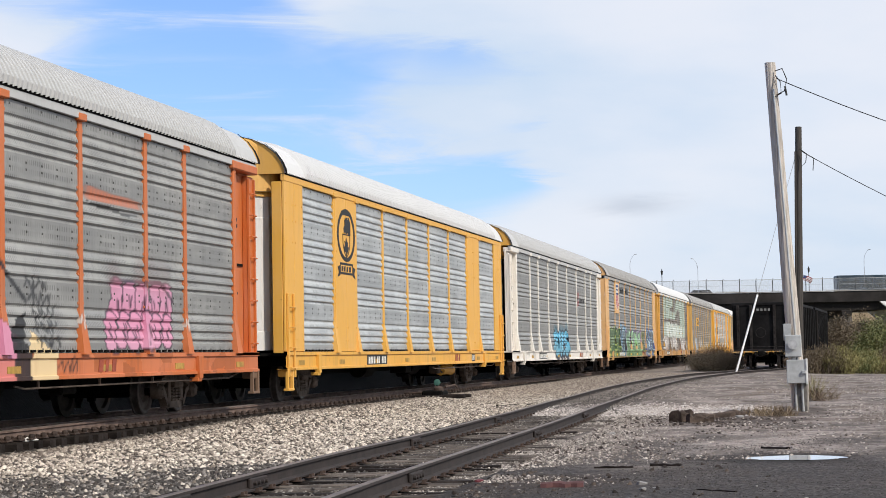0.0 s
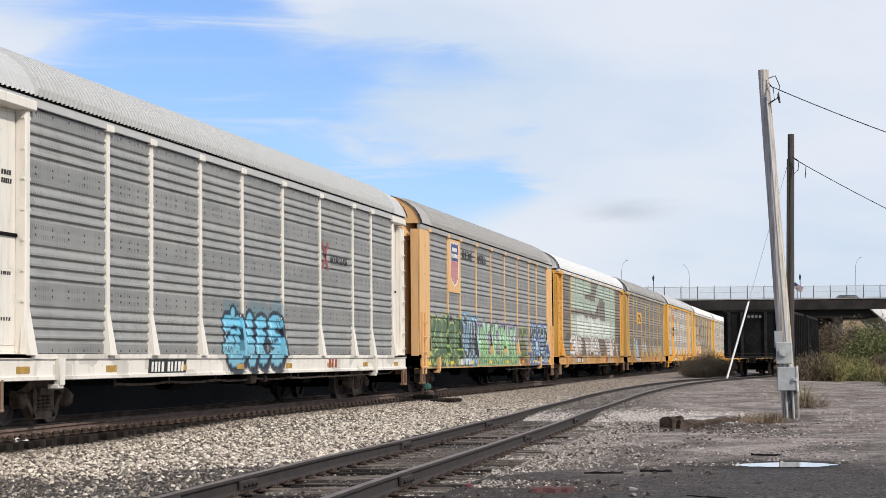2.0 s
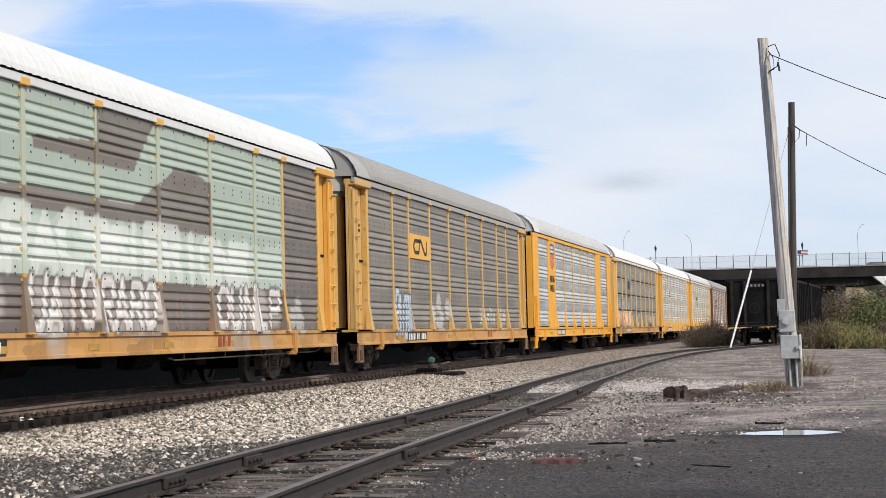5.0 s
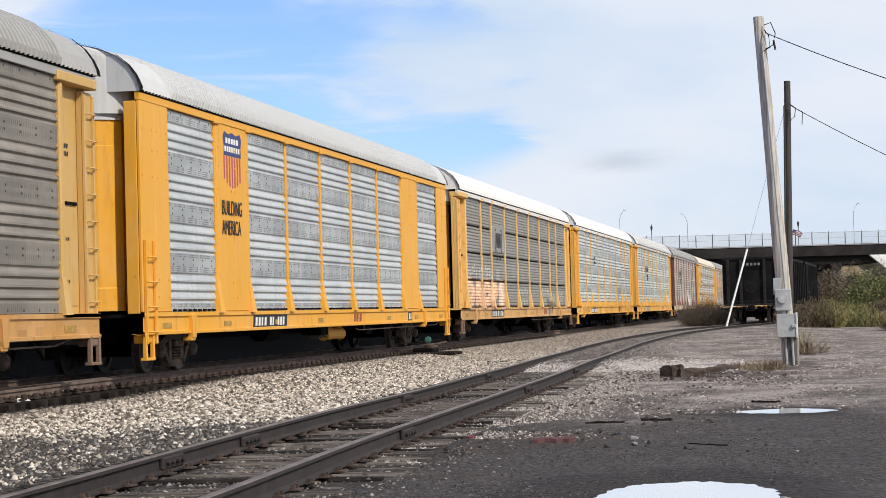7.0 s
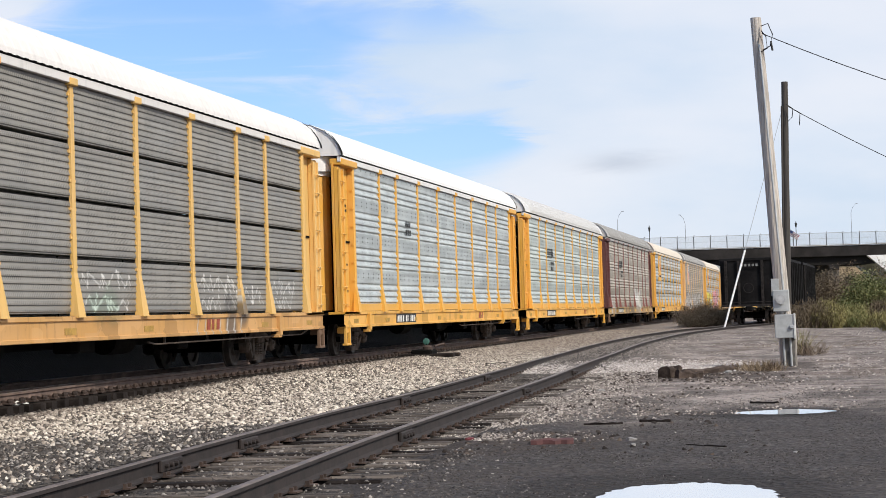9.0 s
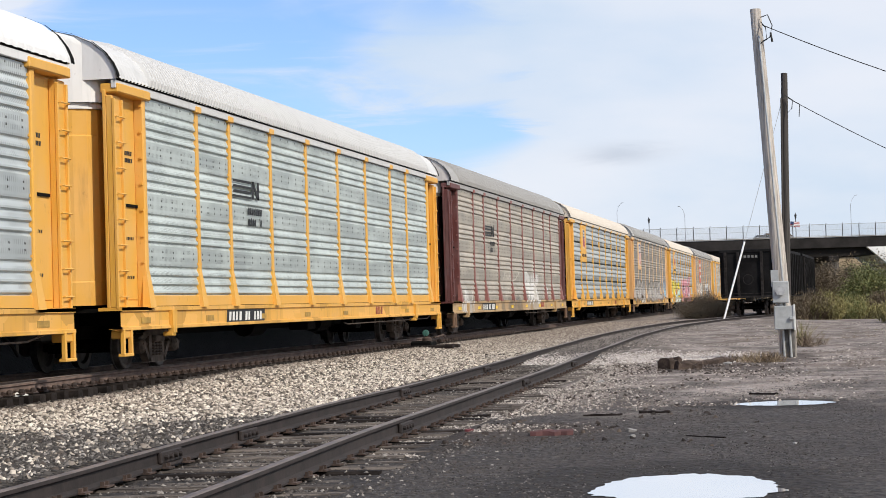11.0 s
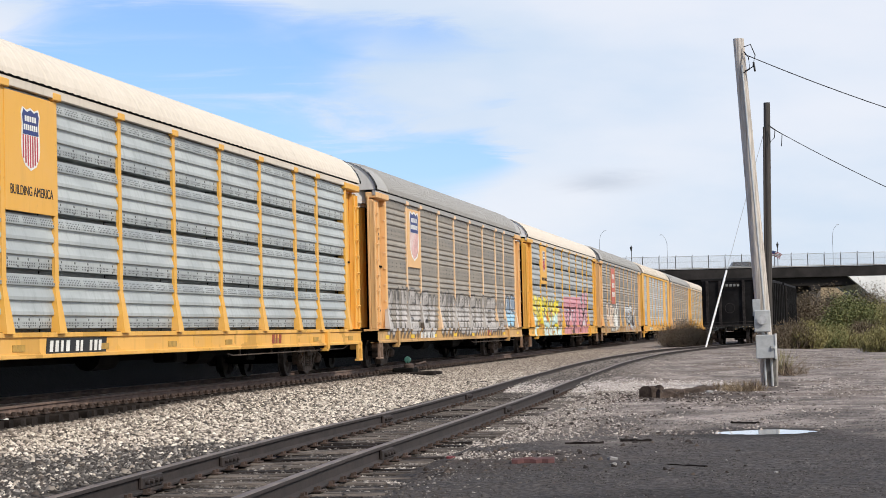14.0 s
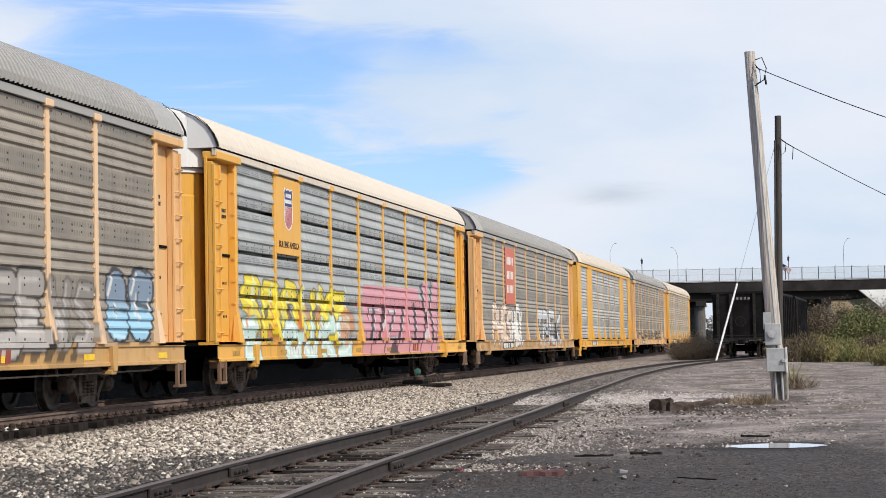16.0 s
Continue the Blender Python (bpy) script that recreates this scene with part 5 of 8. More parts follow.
def fastening_mesh():
    """Tie plate with a chunky rail brace on its outer side and a clip on its inner side."""
    mb = MB()
    mb.box(-0.17, 0.21, -0.10, 0.10, 0.0, 0.022, c=0.004)
    mb.prism([(0.06, 0.02), (0.14, 0.02), (0.13, 0.04), (0.05, 0.07)], 1, -0.035, 0.035)
    mb.lathe([(0, 0.046), (0.03, 0.052), (0.055, 0.046), (0.068, 0.025)], (0.165, 0.0, 0.02), 2, 8)
    mb.box(-0.125, -0.075, -0.05, 0.05, 0.02, 0.06, c=0.012)
    return mb.mesh("tie_plate", [plain("oily_rusty_iron", (0.05, 0.032, 0.025), 0.8, 0, 0.5)])


def spike_mesh():
    """Thin worn tie plate with four spike heads."""
    mb = MB()
    mb.box(-0.14, 0.14, -0.08, 0.08, 0.0, 0.014)
    for s in (-1, 1):
        for y in (-0.05, 0.05):
            mb.box(s * 0.075, s * 0.105, y - 0.014, y + 0.014, 0.012, 0.045)
    return mb.mesh("tie_plate", [IRON])


def build_ties():
    rng = random.Random(4)
    kinds = [tie_mesh(k) for k in range(5)]
    plate = fastening_mesh()
    spikes = spike_mesh()
    bed = empty("main_track_ties", label="creosoted ties of the main line", category="ties", kind="structure")
    y = 14.0
    while y < 112:
        t = put("tie", rng.choice(kinds), bed, (MAIN_X + rng.uniform(-0.05, 0.05), y, RAIL_Z - 0.19), rz=rng.uniform(-0.015, 0.015))
        if y < 75:
            put("tie_plate", plate, bed, (MAIN_X + 0.755 + 0.16 * smooth(33.0, 27.0, y) + 0.05, y, RAIL_Z - 0.188))
        y += 0.44
    bed = empty("siding_ties", label="weathered split ties of the siding, half buried", category="ties", kind="structure")
    for y in SIDING_TIES:
        x, m = siding_at(y)
        k = rng.random()
        ob = put("tie", rng.choice(kinds), bed, (x + rng.uniform(-0.16, 0.16), y, siding_z(y) - 0.182 - 0.035 * rng.random() ** 2 - 0.03 * smooth(39, 44, y) * (1 - smooth(47, 52, y))), [TIE_OLD if k > 0.12 else TIE], rz=-math.atan(m) + rng.uniform(-0.05, 0.05))
        if y < 60:
            for s in (1, -1):
                put("tie_plate", spikes, bed, (x + s * 0.755, y - s * 0.755 * m, siding_z(y) - 0.184))


def joint_bar(x, y, z, m, name="joint_bar"):
    mb = MB()
    for s in (-1, 1):
        mb.box(s * 0.014, s * 0.056, -0.32, 0.32, -0.150, -0.040, c=0.012)
        for k in (-0.22, -0.08, 0.08, 0.22):
            mb.lathe([(0, 0.024), (0.03, 0.024), (0.035, 0.014)], (s * 0.056 if s > 0 else -0.091, k, -0.09), 0, 8)
    ob = tagged(new(name, mb.mesh(name, [RAIL_DARK])), "bolted rail joint bar, rusty", "joint bar", "rail joints", "structure")
    ob.location, ob.rotation_euler = (x, y, z), (0, 0, -math.atan(m))


for y, s in ((20.0, 1), (16.6, -1), (19.3, -1), (30.6, 1), (28.2, -1), (39.0, 1), (37.1, -1)):
    x, m = siding_at(y)
    joint_bar(x + s * 0.755, y - s * 0.755 * m, siding_z(y), m)

# ---------- ballast stones ----------
def stones_mat(a, b, c, dust=0.0):
    """Crushed stone of three tones; dust: brown brake dust that builds up further along the line."""
    t = NT("ballast_stone", 0.9)
    t.b.inputs["Specular IOR Level"].default_value = 0.2
    g = t.n.new("ShaderNodeNewGeometry")
    r = g.outputs["Random Per Island"]
    col = t.mix(t.ramp(r, 0.0, 0.6), a, b)
    col = t.mix(t.ramp(r, 0.55, 1.0), col, c)
    col = t.mix(t.ramp(t.noise(t.coord(), 30, 3), 0.4, 0.8, 0, 0.4), col, (0.1, 0.08, 0.07))
    if dust:
        sp = t.n.new("ShaderNodeSeparateXYZ")
        t.l.new(t.coord(), sp.inputs[0])
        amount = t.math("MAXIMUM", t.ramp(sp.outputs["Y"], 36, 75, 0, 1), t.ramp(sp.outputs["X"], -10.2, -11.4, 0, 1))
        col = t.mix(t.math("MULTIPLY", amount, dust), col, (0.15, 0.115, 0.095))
    return t.done(col)


def stones(name, count, place, mat, label, seed, lo=0.018, hi=0.045):
    """Crushed stones, joined: flattened, skewed octahedra sunk in the ground."""
    rng = np.random.RandomState(seed)
    base = np.array([(1, 0, -0.35), (0, 0.8, -0.35), (-1, 0, -0.35), (0, -0.8, -0.35), (0.35, 0.1, 0.85), (-0.35, -0.1, 0.7)], float)
    tri = np.array([(0, 1, 4), (1, 5, 4), (1, 2, 5), (2, 3, 5), (3, 4, 5), (3, 0, 4)])
    pts = place(rng, count)
    keep = np.ones(len(pts), bool)
    for cx, cy, rx, ry in PUDDLES:
        keep &= np.hypot((pts[:, 0] - cx) / (rx * 1.12), (pts[:, 1] - cy) / (ry * 1.12)) > 1
    pts = pts[keep]
    n = len(pts)
    r = (lo * 0.7 + (hi * 1.15 - lo * 0.7) * rng.rand(n, 1, 1) ** 1.8) * rng.uniform(0.6, 1.3, (n, 6, 1))
    v = base[None] * r + rng.uniform(-0.55, 0.55, (n, 6, 3)) * lo
    a = rng.uniform(0, 2 * np.pi, n)
    ca, sa = np.cos(a)[:, None], np.sin(a)[:, None]
    x, y = v[..., 0] * ca - v[..., 1] * sa, v[..., 0] * sa + v[..., 1] * ca
    v = np.stack([x, y, v[..., 2] * 0.6], -1) + pts[:, None, :]
    f = (tri[None] + np.arange(n)[:, None, None] * 6).reshape(-1, 3)
    me = bpy.data.meshes.new(name)
    me.vertices.add(n * 6)
    me.vertices.foreach_set("co", v.ravel())
    me.loops.add(len(f) * 3)
    me.polygons.add(len(f))
    me.loops.foreach_set("vertex_index", f.ravel())
    me.polygons.foreach_set("loop_start", np.arange(0, len(f) * 3, 3))
    me.update(calc_edges=True)
    me.materials.append(mat)
    tagged(new(name, me), label, "gravel", kind="stuff")


def bed_place(x0, x1, y0, y1, power=1.0):
    def go(rng, count):
        out = []
        u = y0 + (y1 - y0) * rng.rand(count) ** power
        x = x0 + (x1 - x0) * rng.rand(count)
        for a, b in zip(x, u):
            out.append((a, b, ground_z(a, b) + 0.004))
        return np.array(out)
    return go


def strewn(x0, x1, y0, y1, power, grain):
    """Loose stones that gather in drifts and leave trodden ground bare."""
    even = bed_place(x0, x1, y0, y1, power)

    def go(rng, count):
        pts = even(rng, count)
        keep = [noise.noise(Vector((x * grain, y * grain * 0.6, 4.0))) + 0.5 * noise.noise(Vector((x * grain * 4, y * grain * 3, 7.0))) + rng.normal(0, 0.12) > -0.02 for x, y, z in pts]
        return pts[np.array(keep)]
    return go


def shoulder_place(rng, count):
    """Between the main line and the siding, thinning out with distance."""
    out = []
    for _ in range(count):
        y = 15 + 85 * rng.rand() ** 1.6
        s = siding_at(y)[0]
        x = rng.uniform(-11.3, s - 1.0)
        if y + 2.5 * noise.noise(Vector((x * 0.5, y * 0.4, 3.0))) < 21.5 + 0.9 * (x + 9) and rng.rand() < 0.9:
            continue
        out.append((x, y, ground_z(x, y) + 0.006))
    return np.array(out)


def near_place(rng, count):
    """The oily stretch of the shoulder nearest the yard's end."""
    out = []
    for _ in range(count):
        y = rng.uniform(13, 26.5)
        x = rng.uniform(-11.4, siding_at(y)[0] - 0.95)
        if y + 2.5 * noise.noise(Vector((x * 0.5, y * 0.4, 3.0))) > 23 + 0.9 * (x + 9):
            continue
        out.append((x, y, ground_z(x, y) + 0.004))
    return np.array(out)


def crib_place(rng, count):
    out = []
    for _ in range(count):
        y = 12 + 70 * rng.rand() ** 1.5
        s = siding_at(y)[0]
        x = s + rng.uniform(-1.1, 2.6) * rng.rand() ** 0.5
        on_tie = abs(x - s) < 1.3 and min(abs(y - q) for q in SIDING_TIES) < 0.15
        if on_tie and rng.rand() > 0.12 + 0.6 * smooth(34, 42, y):
            continue
        out.append((x, y, max(ground_z(x, y), siding_z(y) - 0.222 + 0.107 * smooth(38, 50, y) if abs(x - s) < 1.2 else -9) + (0.04 if on_tie else rng.uniform(0.0, 0.03) if abs(x - s) < 1.3 else 0.0) + rng.uniform(-0.012, 0.002)))
    return np.array(out)


STONE_PALE = stones_mat((0.07, 0.056, 0.048), (0.48, 0.415, 0.345), (0.84, 0.76, 0.65), 0.62)
STONE_DARK = stones_mat((0.03, 0.027, 0.026), (0.09, 0.082, 0.075), (0.34, 0.31, 0.28))
stones("shoulder_ballast", 64000, shoulder_place, STONE_PALE, "pale crushed stone ballast beside the main line", 1, 0.022, 0.047)
stones("oily_ballast", 19000, near_place, STONE_DARK, "oil-darkened ballast at the near end", 6, 0.016, 0.036)
stones("crib_ballast", 27000, crib_place, stones_mat((0.045, 0.04, 0.037), (0.10, 0.088, 0.08), (0.34, 0.31, 0.275)), "dirty grey ballast round the siding ties", 2, 0.010, 0.026)
# main crib tones are lowered to near black to carry the shade under the cars
stones("main_crib_ballast", 9000, bed_place(-14.3, -11.3, 16, 80, 1.6), stones_mat((0.014, 0.012, 0.011), (0.035, 0.03, 0.027), (0.12, 0.105, 0.09)), "grimy ballast between the main line ties, darkened for the train's shade", 3)
stones("pale_crossing_gravel", 9000, lambda rng, n: np.array([(a, b, max(ground_z(a, b), siding_z(b) - 0.19 if abs(a - siding_at(b)[0]) < 1.3 else -9) + 0.006) for a, b in zip(rng.uniform(-7.0, -1.9, n) + rng.normal(0, 0.3, n), rng.normal(43, 2.0, n)) if b > 39.5 + 0.9 * (-a - 2.0) * 0.6]), stones_mat((0.35, 0.30, 0.27), (0.55, 0.49, 0.45), (0.75, 0.69, 0.64)), "patch of fresh pinkish white gravel over the siding", 4, 0.02, 0.04)
stones("yard_grit", 40000, strewn(-4.6, 2.0, 11.5, 29, 1.3, 0.9), stones_mat((0.028, 0.025, 0.024), (0.075, 0.067, 0.063), (0.17, 0.158, 0.15)), "loose clinker and grit on the yard", 5, 0.005, 0.012)
stones("yard_gravel", 26000, strewn(-5.5, 3.2, 24, 90, 1.3, 0.45), stones_mat((0.10, 0.083, 0.073), (0.26, 0.22, 0.19), (0.58, 0.51, 0.45)), "loose pale gravel over the far yard", 7, 0.010, 0.032)


def verge_place(rng, count):
    """Pale gravel strewn along the yard's side of the siding."""
    out = []
    for _ in range(count):
        y = 17.5 + 29 * rng.rand() ** 1.1
        x = siding_at(y)[0] + 0.85 + abs(rng.normal(0, 0.75))
        if noise.noise(Vector((x * 0.6, y * 0.35, 8.0))) + 0.022 * (y - 26) > -0.18:
            out.append((x, y, ground_z(x, y) + 0.004))
    return np.array(out)


stones("siding_verge_gravel", 22000, verge_place, stones_mat((0.10, 0.085, 0.075), (0.32, 0.28, 0.245), (0.62, 0.555, 0.49)), "pale gravel strewn beside the siding", 9, 0.010, 0.026)


def debris_place(rng, count):
    """Clods, bark and splinters along the verge and round the rotten timbers."""
    out = []
    for _ in range(count):
        if rng.rand() < 0.55:
            y = rng.uniform(17, 44)
            x = siding_at(y)[0] + 1.2 + abs(rng.normal(0, 1.3))
        else:
            x, y = rng.normal(-2.3, 0.9), rng.normal(37.5, 2.6)
        if noise.noise(Vector((x * 0.9, y * 0.5, 11.0))) > -0.05:
            out.append((x, y, ground_z(x, y) + 0.006))
    return np.array(out)


stones("verge_debris", 2000, debris_place, stones_mat((0.018, 0.014, 0.012), (0.05, 0.038, 0.031), (0.11, 0.085, 0.068)), "dark clods and splinters of rotten wood on the verge", 12, 0.014, 0.045)


# ---------- poles and wires ----------
def wood_mat(rgb, name):
    t = NT(name, 0.85)
    g = t.noise(t.coord((14, 14, 0.5)), 1.6, 6, 0.65)
    big = t.noise(t.coord((1, 1, 0.3)), 1.2, 4)
    c = t.mix(t.ramp(g, 0.3, 0.7), tuple(x * 0.55 for x in rgb), tuple(min(1, x * 1.25) for x in rgb))
    c = t.mix(t.ramp(big, 0.45, 0.7, 0, 0.4), c, tuple(x * 0.5 for x in rgb))
    t.bump(g, 0.6, 0.02)
    return t.done(c)


WOOD = wood_mat((0.50, 0.45, 0.40), "weathered_pole_wood")
WOOD_DARK = wood_mat((0.06, 0.052, 0.046), "tarred_pole_wood")
GALV = plain("galvanised_grey", (0.42, 0.43, 0.43), 0.5, 0.3, 0.15)
BOXGREY = plain("grey_enclosure_paint", (0.40, 0.41, 0.41), 0.5, 0.0, 0.15)
CABLE = plain("black_cable", (0.012, 0.012, 0.012), 0.6)
WHITEPIPE = plain("white_plastic_sleeve", (0.88, 0.87, 0.86), 0.4, 0, 0.08)
CONCRETE = plain("weathered_concrete", (0.30, 0.28, 0.26), 0.9, 0, 0.3, 0.4)
CONCRETE_PALE = plain("pale_concrete", (0.80, 0.79, 0.77), 0.85, 0, 0.1, 0.4)


def sag(a, b, drop, n=16):
    a, b = Vector(a), Vector(b)
    return [tuple(a.lerp(b, i / n) - Vector((0, 0, 4 * drop * (i / n) * (1 - i / n)))) for i in range(n + 1)]


def pole_shaft(base, top, r0, r1, mat, seed):
    n, m = 14, 20
    mb = MB()
    vs = []
    for i in range(m + 1):
        t = i / m
        for k in range(n):
            a = 2 * math.pi * k / n
            r = (r0 + (r1 - r0) * t) * (1 + 0.05 * noise.noise(Vector((math.cos(a) * 2, math.sin(a) * 2, t * 4 + seed))))
            vs.append((base[0] + (top[0] - base[0]) * t + r * math.cos(a), base[1] + (top[1] - base[1]) * t + r * math.sin(a), base[2] + (top[2] - base[2]) * t))
    fs = [(i * n + k, i * n + (k + 1) % n, (i + 1) * n + (k + 1) % n, (i + 1) * n + k) for i in range(m) for k in range(n)]
    fs += [tuple(range(n))[::-1], tuple(range(m * n, m * n + n))]
    return mb.add(vs, fs).mesh("shaft", [mat])


def service_pole():
    bx, by = -0.80, 42.1
    tx, tz = -1.25, 7.50
    p = empty("service_pole", (bx, by, 0), label="leaning weathered wooden service pole with meter boxes", category="utility pole")
    put("shaft", pole_shaft((0, 0, -0.1), (tx - bx, 0.3, tz), 0.165, 0.115, WOOD, 1), p)

    def on(z):
        return (tx - bx) * z / tz, 0.3 * z / tz
    # split brace at the foot
    x0, y0 = on(0.3)
    put("brace", MB().box(x0 + 0.08, x0 + 0.2, -0.2, -0.06, -0.08, 1.0, c=0.01).mesh("brace", [WOOD]), p)
    put("conduit", MB().tube([(x0 + 0.05, -0.21, 0.0), (on(1.5)[0] + 0.04, -0.2, 1.5), (on(6.9)[0] + 0.03, on(6.9)[1] - 0.14, 6.9)], 0.024, 8).mesh("conduit", [GALV]), p)
    put("foot_board", MB().box(x0 - 0.10, x0 + 0.17, -0.235, -0.20, -0.08, 0.62, c=0.01).mesh("foot_board", [plain("grey_foot_board", (0.13, 0.12, 0.11), 0.9, 0, 0.4)]), p)
    for dx in (-0.05, 0.09):
        put("riser", MB().tube([(x0 + dx, -0.265, -0.05), (x0 + dx - 0.02, -0.265, 0.62)], 0.026, 8).mesh("riser", [GALV]), p)
    x = on(0.95)[0]
    lower = put("disconnect_box", MB().box(x - 0.20, x + 0.22, -0.42, -0.16, 0.60, 1.10, c=0.015).mesh("disconnect_box", [BOXGREY]), p)
    put("door_flange", MB().box(x + 0.195, x + 0.235, -0.44, -0.15, 0.58, 1.12, c=0.006).mesh("door_flange", [plain("pale_box_edge", (0.6, 0.6, 0.58), 0.5)]), lower)
    put("handle", MB().box(x + 0.11, x + 0.2, -0.47, -0.42, 0.80, 0.87, c=0.01).mesh("handle", [GALV]), lower)
    x = on(1.45)[0]
    meter = put("meter_box", MB().box(x - 0.19, x + 0.15, -0.40, -0.16, 1.16, 1.62, c=0.015).mesh("meter_box", [BOXGREY]), p)
    put("meter_dial", MB().lathe([(-0.02, 0.10), (0.05, 0.10), (0.11, 0.085), (0.13, 0.06)], (x - 0.03, -0.44, 1.42), 1, 20).mesh("meter_dial", [plain("meter_glass_rim", (0.5, 0.5, 0.5), 0.25, 0.2)]), meter)
    put("neck", MB().lathe([(0, 0.045), (0.1, 0.045)], (x - 0.02, -0.28, 1.08), 2, 10).mesh("neck", [GALV]), p)
    put("back_board", MB().box(x - 0.22, x - 0.06, -0.2, -0.14, 1.5, 1.86, c=0.006).mesh("back_board", [GALV]), p)
    # service head: loops of cable
    x, y = on(7.3)
    mb = MB()
    mb.tube([(x + 0.1, y - 0.12, 7.3), (x + 0.25, y - 0.25, 7.33), (x + 0.34, y - 0.2, 7.1), (x + 0.28, y - 0.2, 6.85), (x + 0.12, y - 0.14, 6.78)], 0.012, 5)
    mb.tube([(x + 0.1, y - 0.12, 7.2), (x + 0.2, y - 0.28, 7.05), (x + 0.22, y - 0.25, 6.8), (x + 0.05, y - 0.16, 6.72)], 0.012, 5)
    mb.tube([(x + 0.3, y - 0.2, 6.95), (x + 0.33, y - 0.2, 6.75)], 0.025, 6)
    put("cable_loop", mb.mesh("cable_loop", [CABLE]), p)
    # service drop
    w = tagged(new("overhead_cable", MB().tube(sag((bx + x + 0.12, by + y - 0.1, 7.14), (10.5, by - 3.0, 3.15), 0.5, 28), 0.011, 6).mesh("overhead_cable", [CABLE])), "black sagging service cable from the leaning pole", "cable")


def far_pole():
    bx, by = -1.90, 100.8
    p = empty("guyed_pole", (bx, by, 0), label="dark tarred wooden utility pole with a guy wire", category="utility pole")
    put("shaft", pole_shaft((0, 0, -0.1), (0.27, 0.0, 12.67), 0.20, 0.165, WOOD_DARK, 5), p)
    put("conduit", MB().tube([(-0.17, -0.17, 0), (0.09, -0.17, 11.4)], 0.05, 8).mesh("conduit", [WOOD_DARK]), p)
    mb = MB()
    mb.tube([(0.29, -0.29, 11.52), (0.65, -0.43, 11.23), (0.6, -0.43, 10.8), (0.36, -0.36, 10.58)], 0.023, 5)
    mb.tube([(0.43, -0.29, 11.37), (1.0, -0.43, 11.0), (0.95, -0.43, 10.37)], 0.023, 5)
    put("cable_loop", mb.mesh("cable_loop", [CABLE]), p)
    tagged(new("overhead_cable", MB().tube(sag((bx + 0.58, by - 0.29, 11.26), (18.0, by - 5.76, 1.76), 0.72, 28), 0.021, 6).mesh("overhead_cable", [CABLE])), "twisted black overhead cable from the far pole", "cable")
    g = empty("guy_wire", label="steel guy wire with a white plastic sleeve at its foot", category="guy wire")
    a, f = Vector((bx + 0.17, by, 11.45)), Vector((-5.0, 99.0, 0.24))
    put("wire", MB().tube([tuple(a), tuple(f)], 0.012, 5).mesh("wire", [GALV]), g)
    put("sleeve", MB().tube([tuple(f), tuple(f + (a - f) * 0.345)], 0.05, 8).mesh("sleeve", [WHITEPIPE]), g)


service_pole()
far_pole()


# ---------- switch machine, timber, litter ----------
def switch_machine():
    y0 = 54.2
    p = empty("switch_machine", (-11.15, y0, 0.12), label="dark cast-iron switch machine with a green target lamp", category="switch stand")
    put("base", MB().box(-1.6, 0.9, -0.55, -0.3, 0.0, 0.10, c=0.02).box(-1.6, 0.9, 0.3, 0.55, 0.0, 0.10, c=0.02).mesh("base", [TIE]), p)
    put("housing", MB().box(-0.35, 0.25, -0.4, 0.4, 0.06, 0.22, c=0.04).mesh("housing", [UNDER]), p)
    put("crank_cover", MB().lathe([(0, 0.15), (0.1, 0.14), (0.14, 0.08)], (0.1, -0.2, 0.2), 2, 14).mesh("crank_cover", [IRON]), p)
    put("throw_rod", MB().tube([(-1.5, 0, 0.12), (-0.4, 0, 0.16)], 0.03, 6).mesh("throw_rod", [IRON]), p)
    put("hand_lever", MB().tube([(0.2, 0.3, 0.3), (0.35, 0.9, 0.36), (0.35, 1.3, 0.26)], 0.03, 6).mesh("hand_lever", [IRON]), p)
    put("target", MB().lathe([(-0.03, 0.04), (-0.02, 0.095), (0.02, 0.095), (0.03, 0.04)], (0.0, 0.1, 0.44), 1, 12).mesh("target", [plain("faded_green_enamel", (0.06, 0.16, 0.13), 0.5)]), p)
    put("mast", MB().tube([(0, 0.1, 0.3), (0, 0.1, 0.5)], 0.03, 6).mesh("mast", [UNDER]), p)


switch_machine()


def timber(x, y, z, length, rz, w=0.12, h=0.16, tilt=0.0, label="rotten broken railway tie lying on the gravel", mat=None, seed=0):
    rng = random.Random(seed)
    mb = MB()
    n = 7
    vs = []
    for i in range(n + 1):
        q = -length / 2 + length * i / n
        a, b = w * rng.uniform(0.75, 1.1), h * rng.uniform(0.7, 1.1)
        vs += [(q, -a, 0), (q, -a * 0.9, b * 0.8), (q, -a * 0.5, b), (q, a * 0.5, b * rng.uniform(0.8, 1.0)), (q, a, b * 0.7), (q, a, 0)]
    fs = [(i * 6 + k, i * 6 + (k + 1) % 6, (i + 1) * 6 + (k + 1) % 6, (i + 1) * 6 + k) for i in range(n) for k in range(6)]
    fs += [tuple(range(6))[::-1], tuple(range(n * 6, n * 6 + 6))]
    ob = tagged(new("timber", mb.add(vs, fs).mesh("timber", [mat or TIE])), label, "timber", "old timbers")
    ob.location, ob.rotation_euler = (x, y, z), (0, tilt, rz)


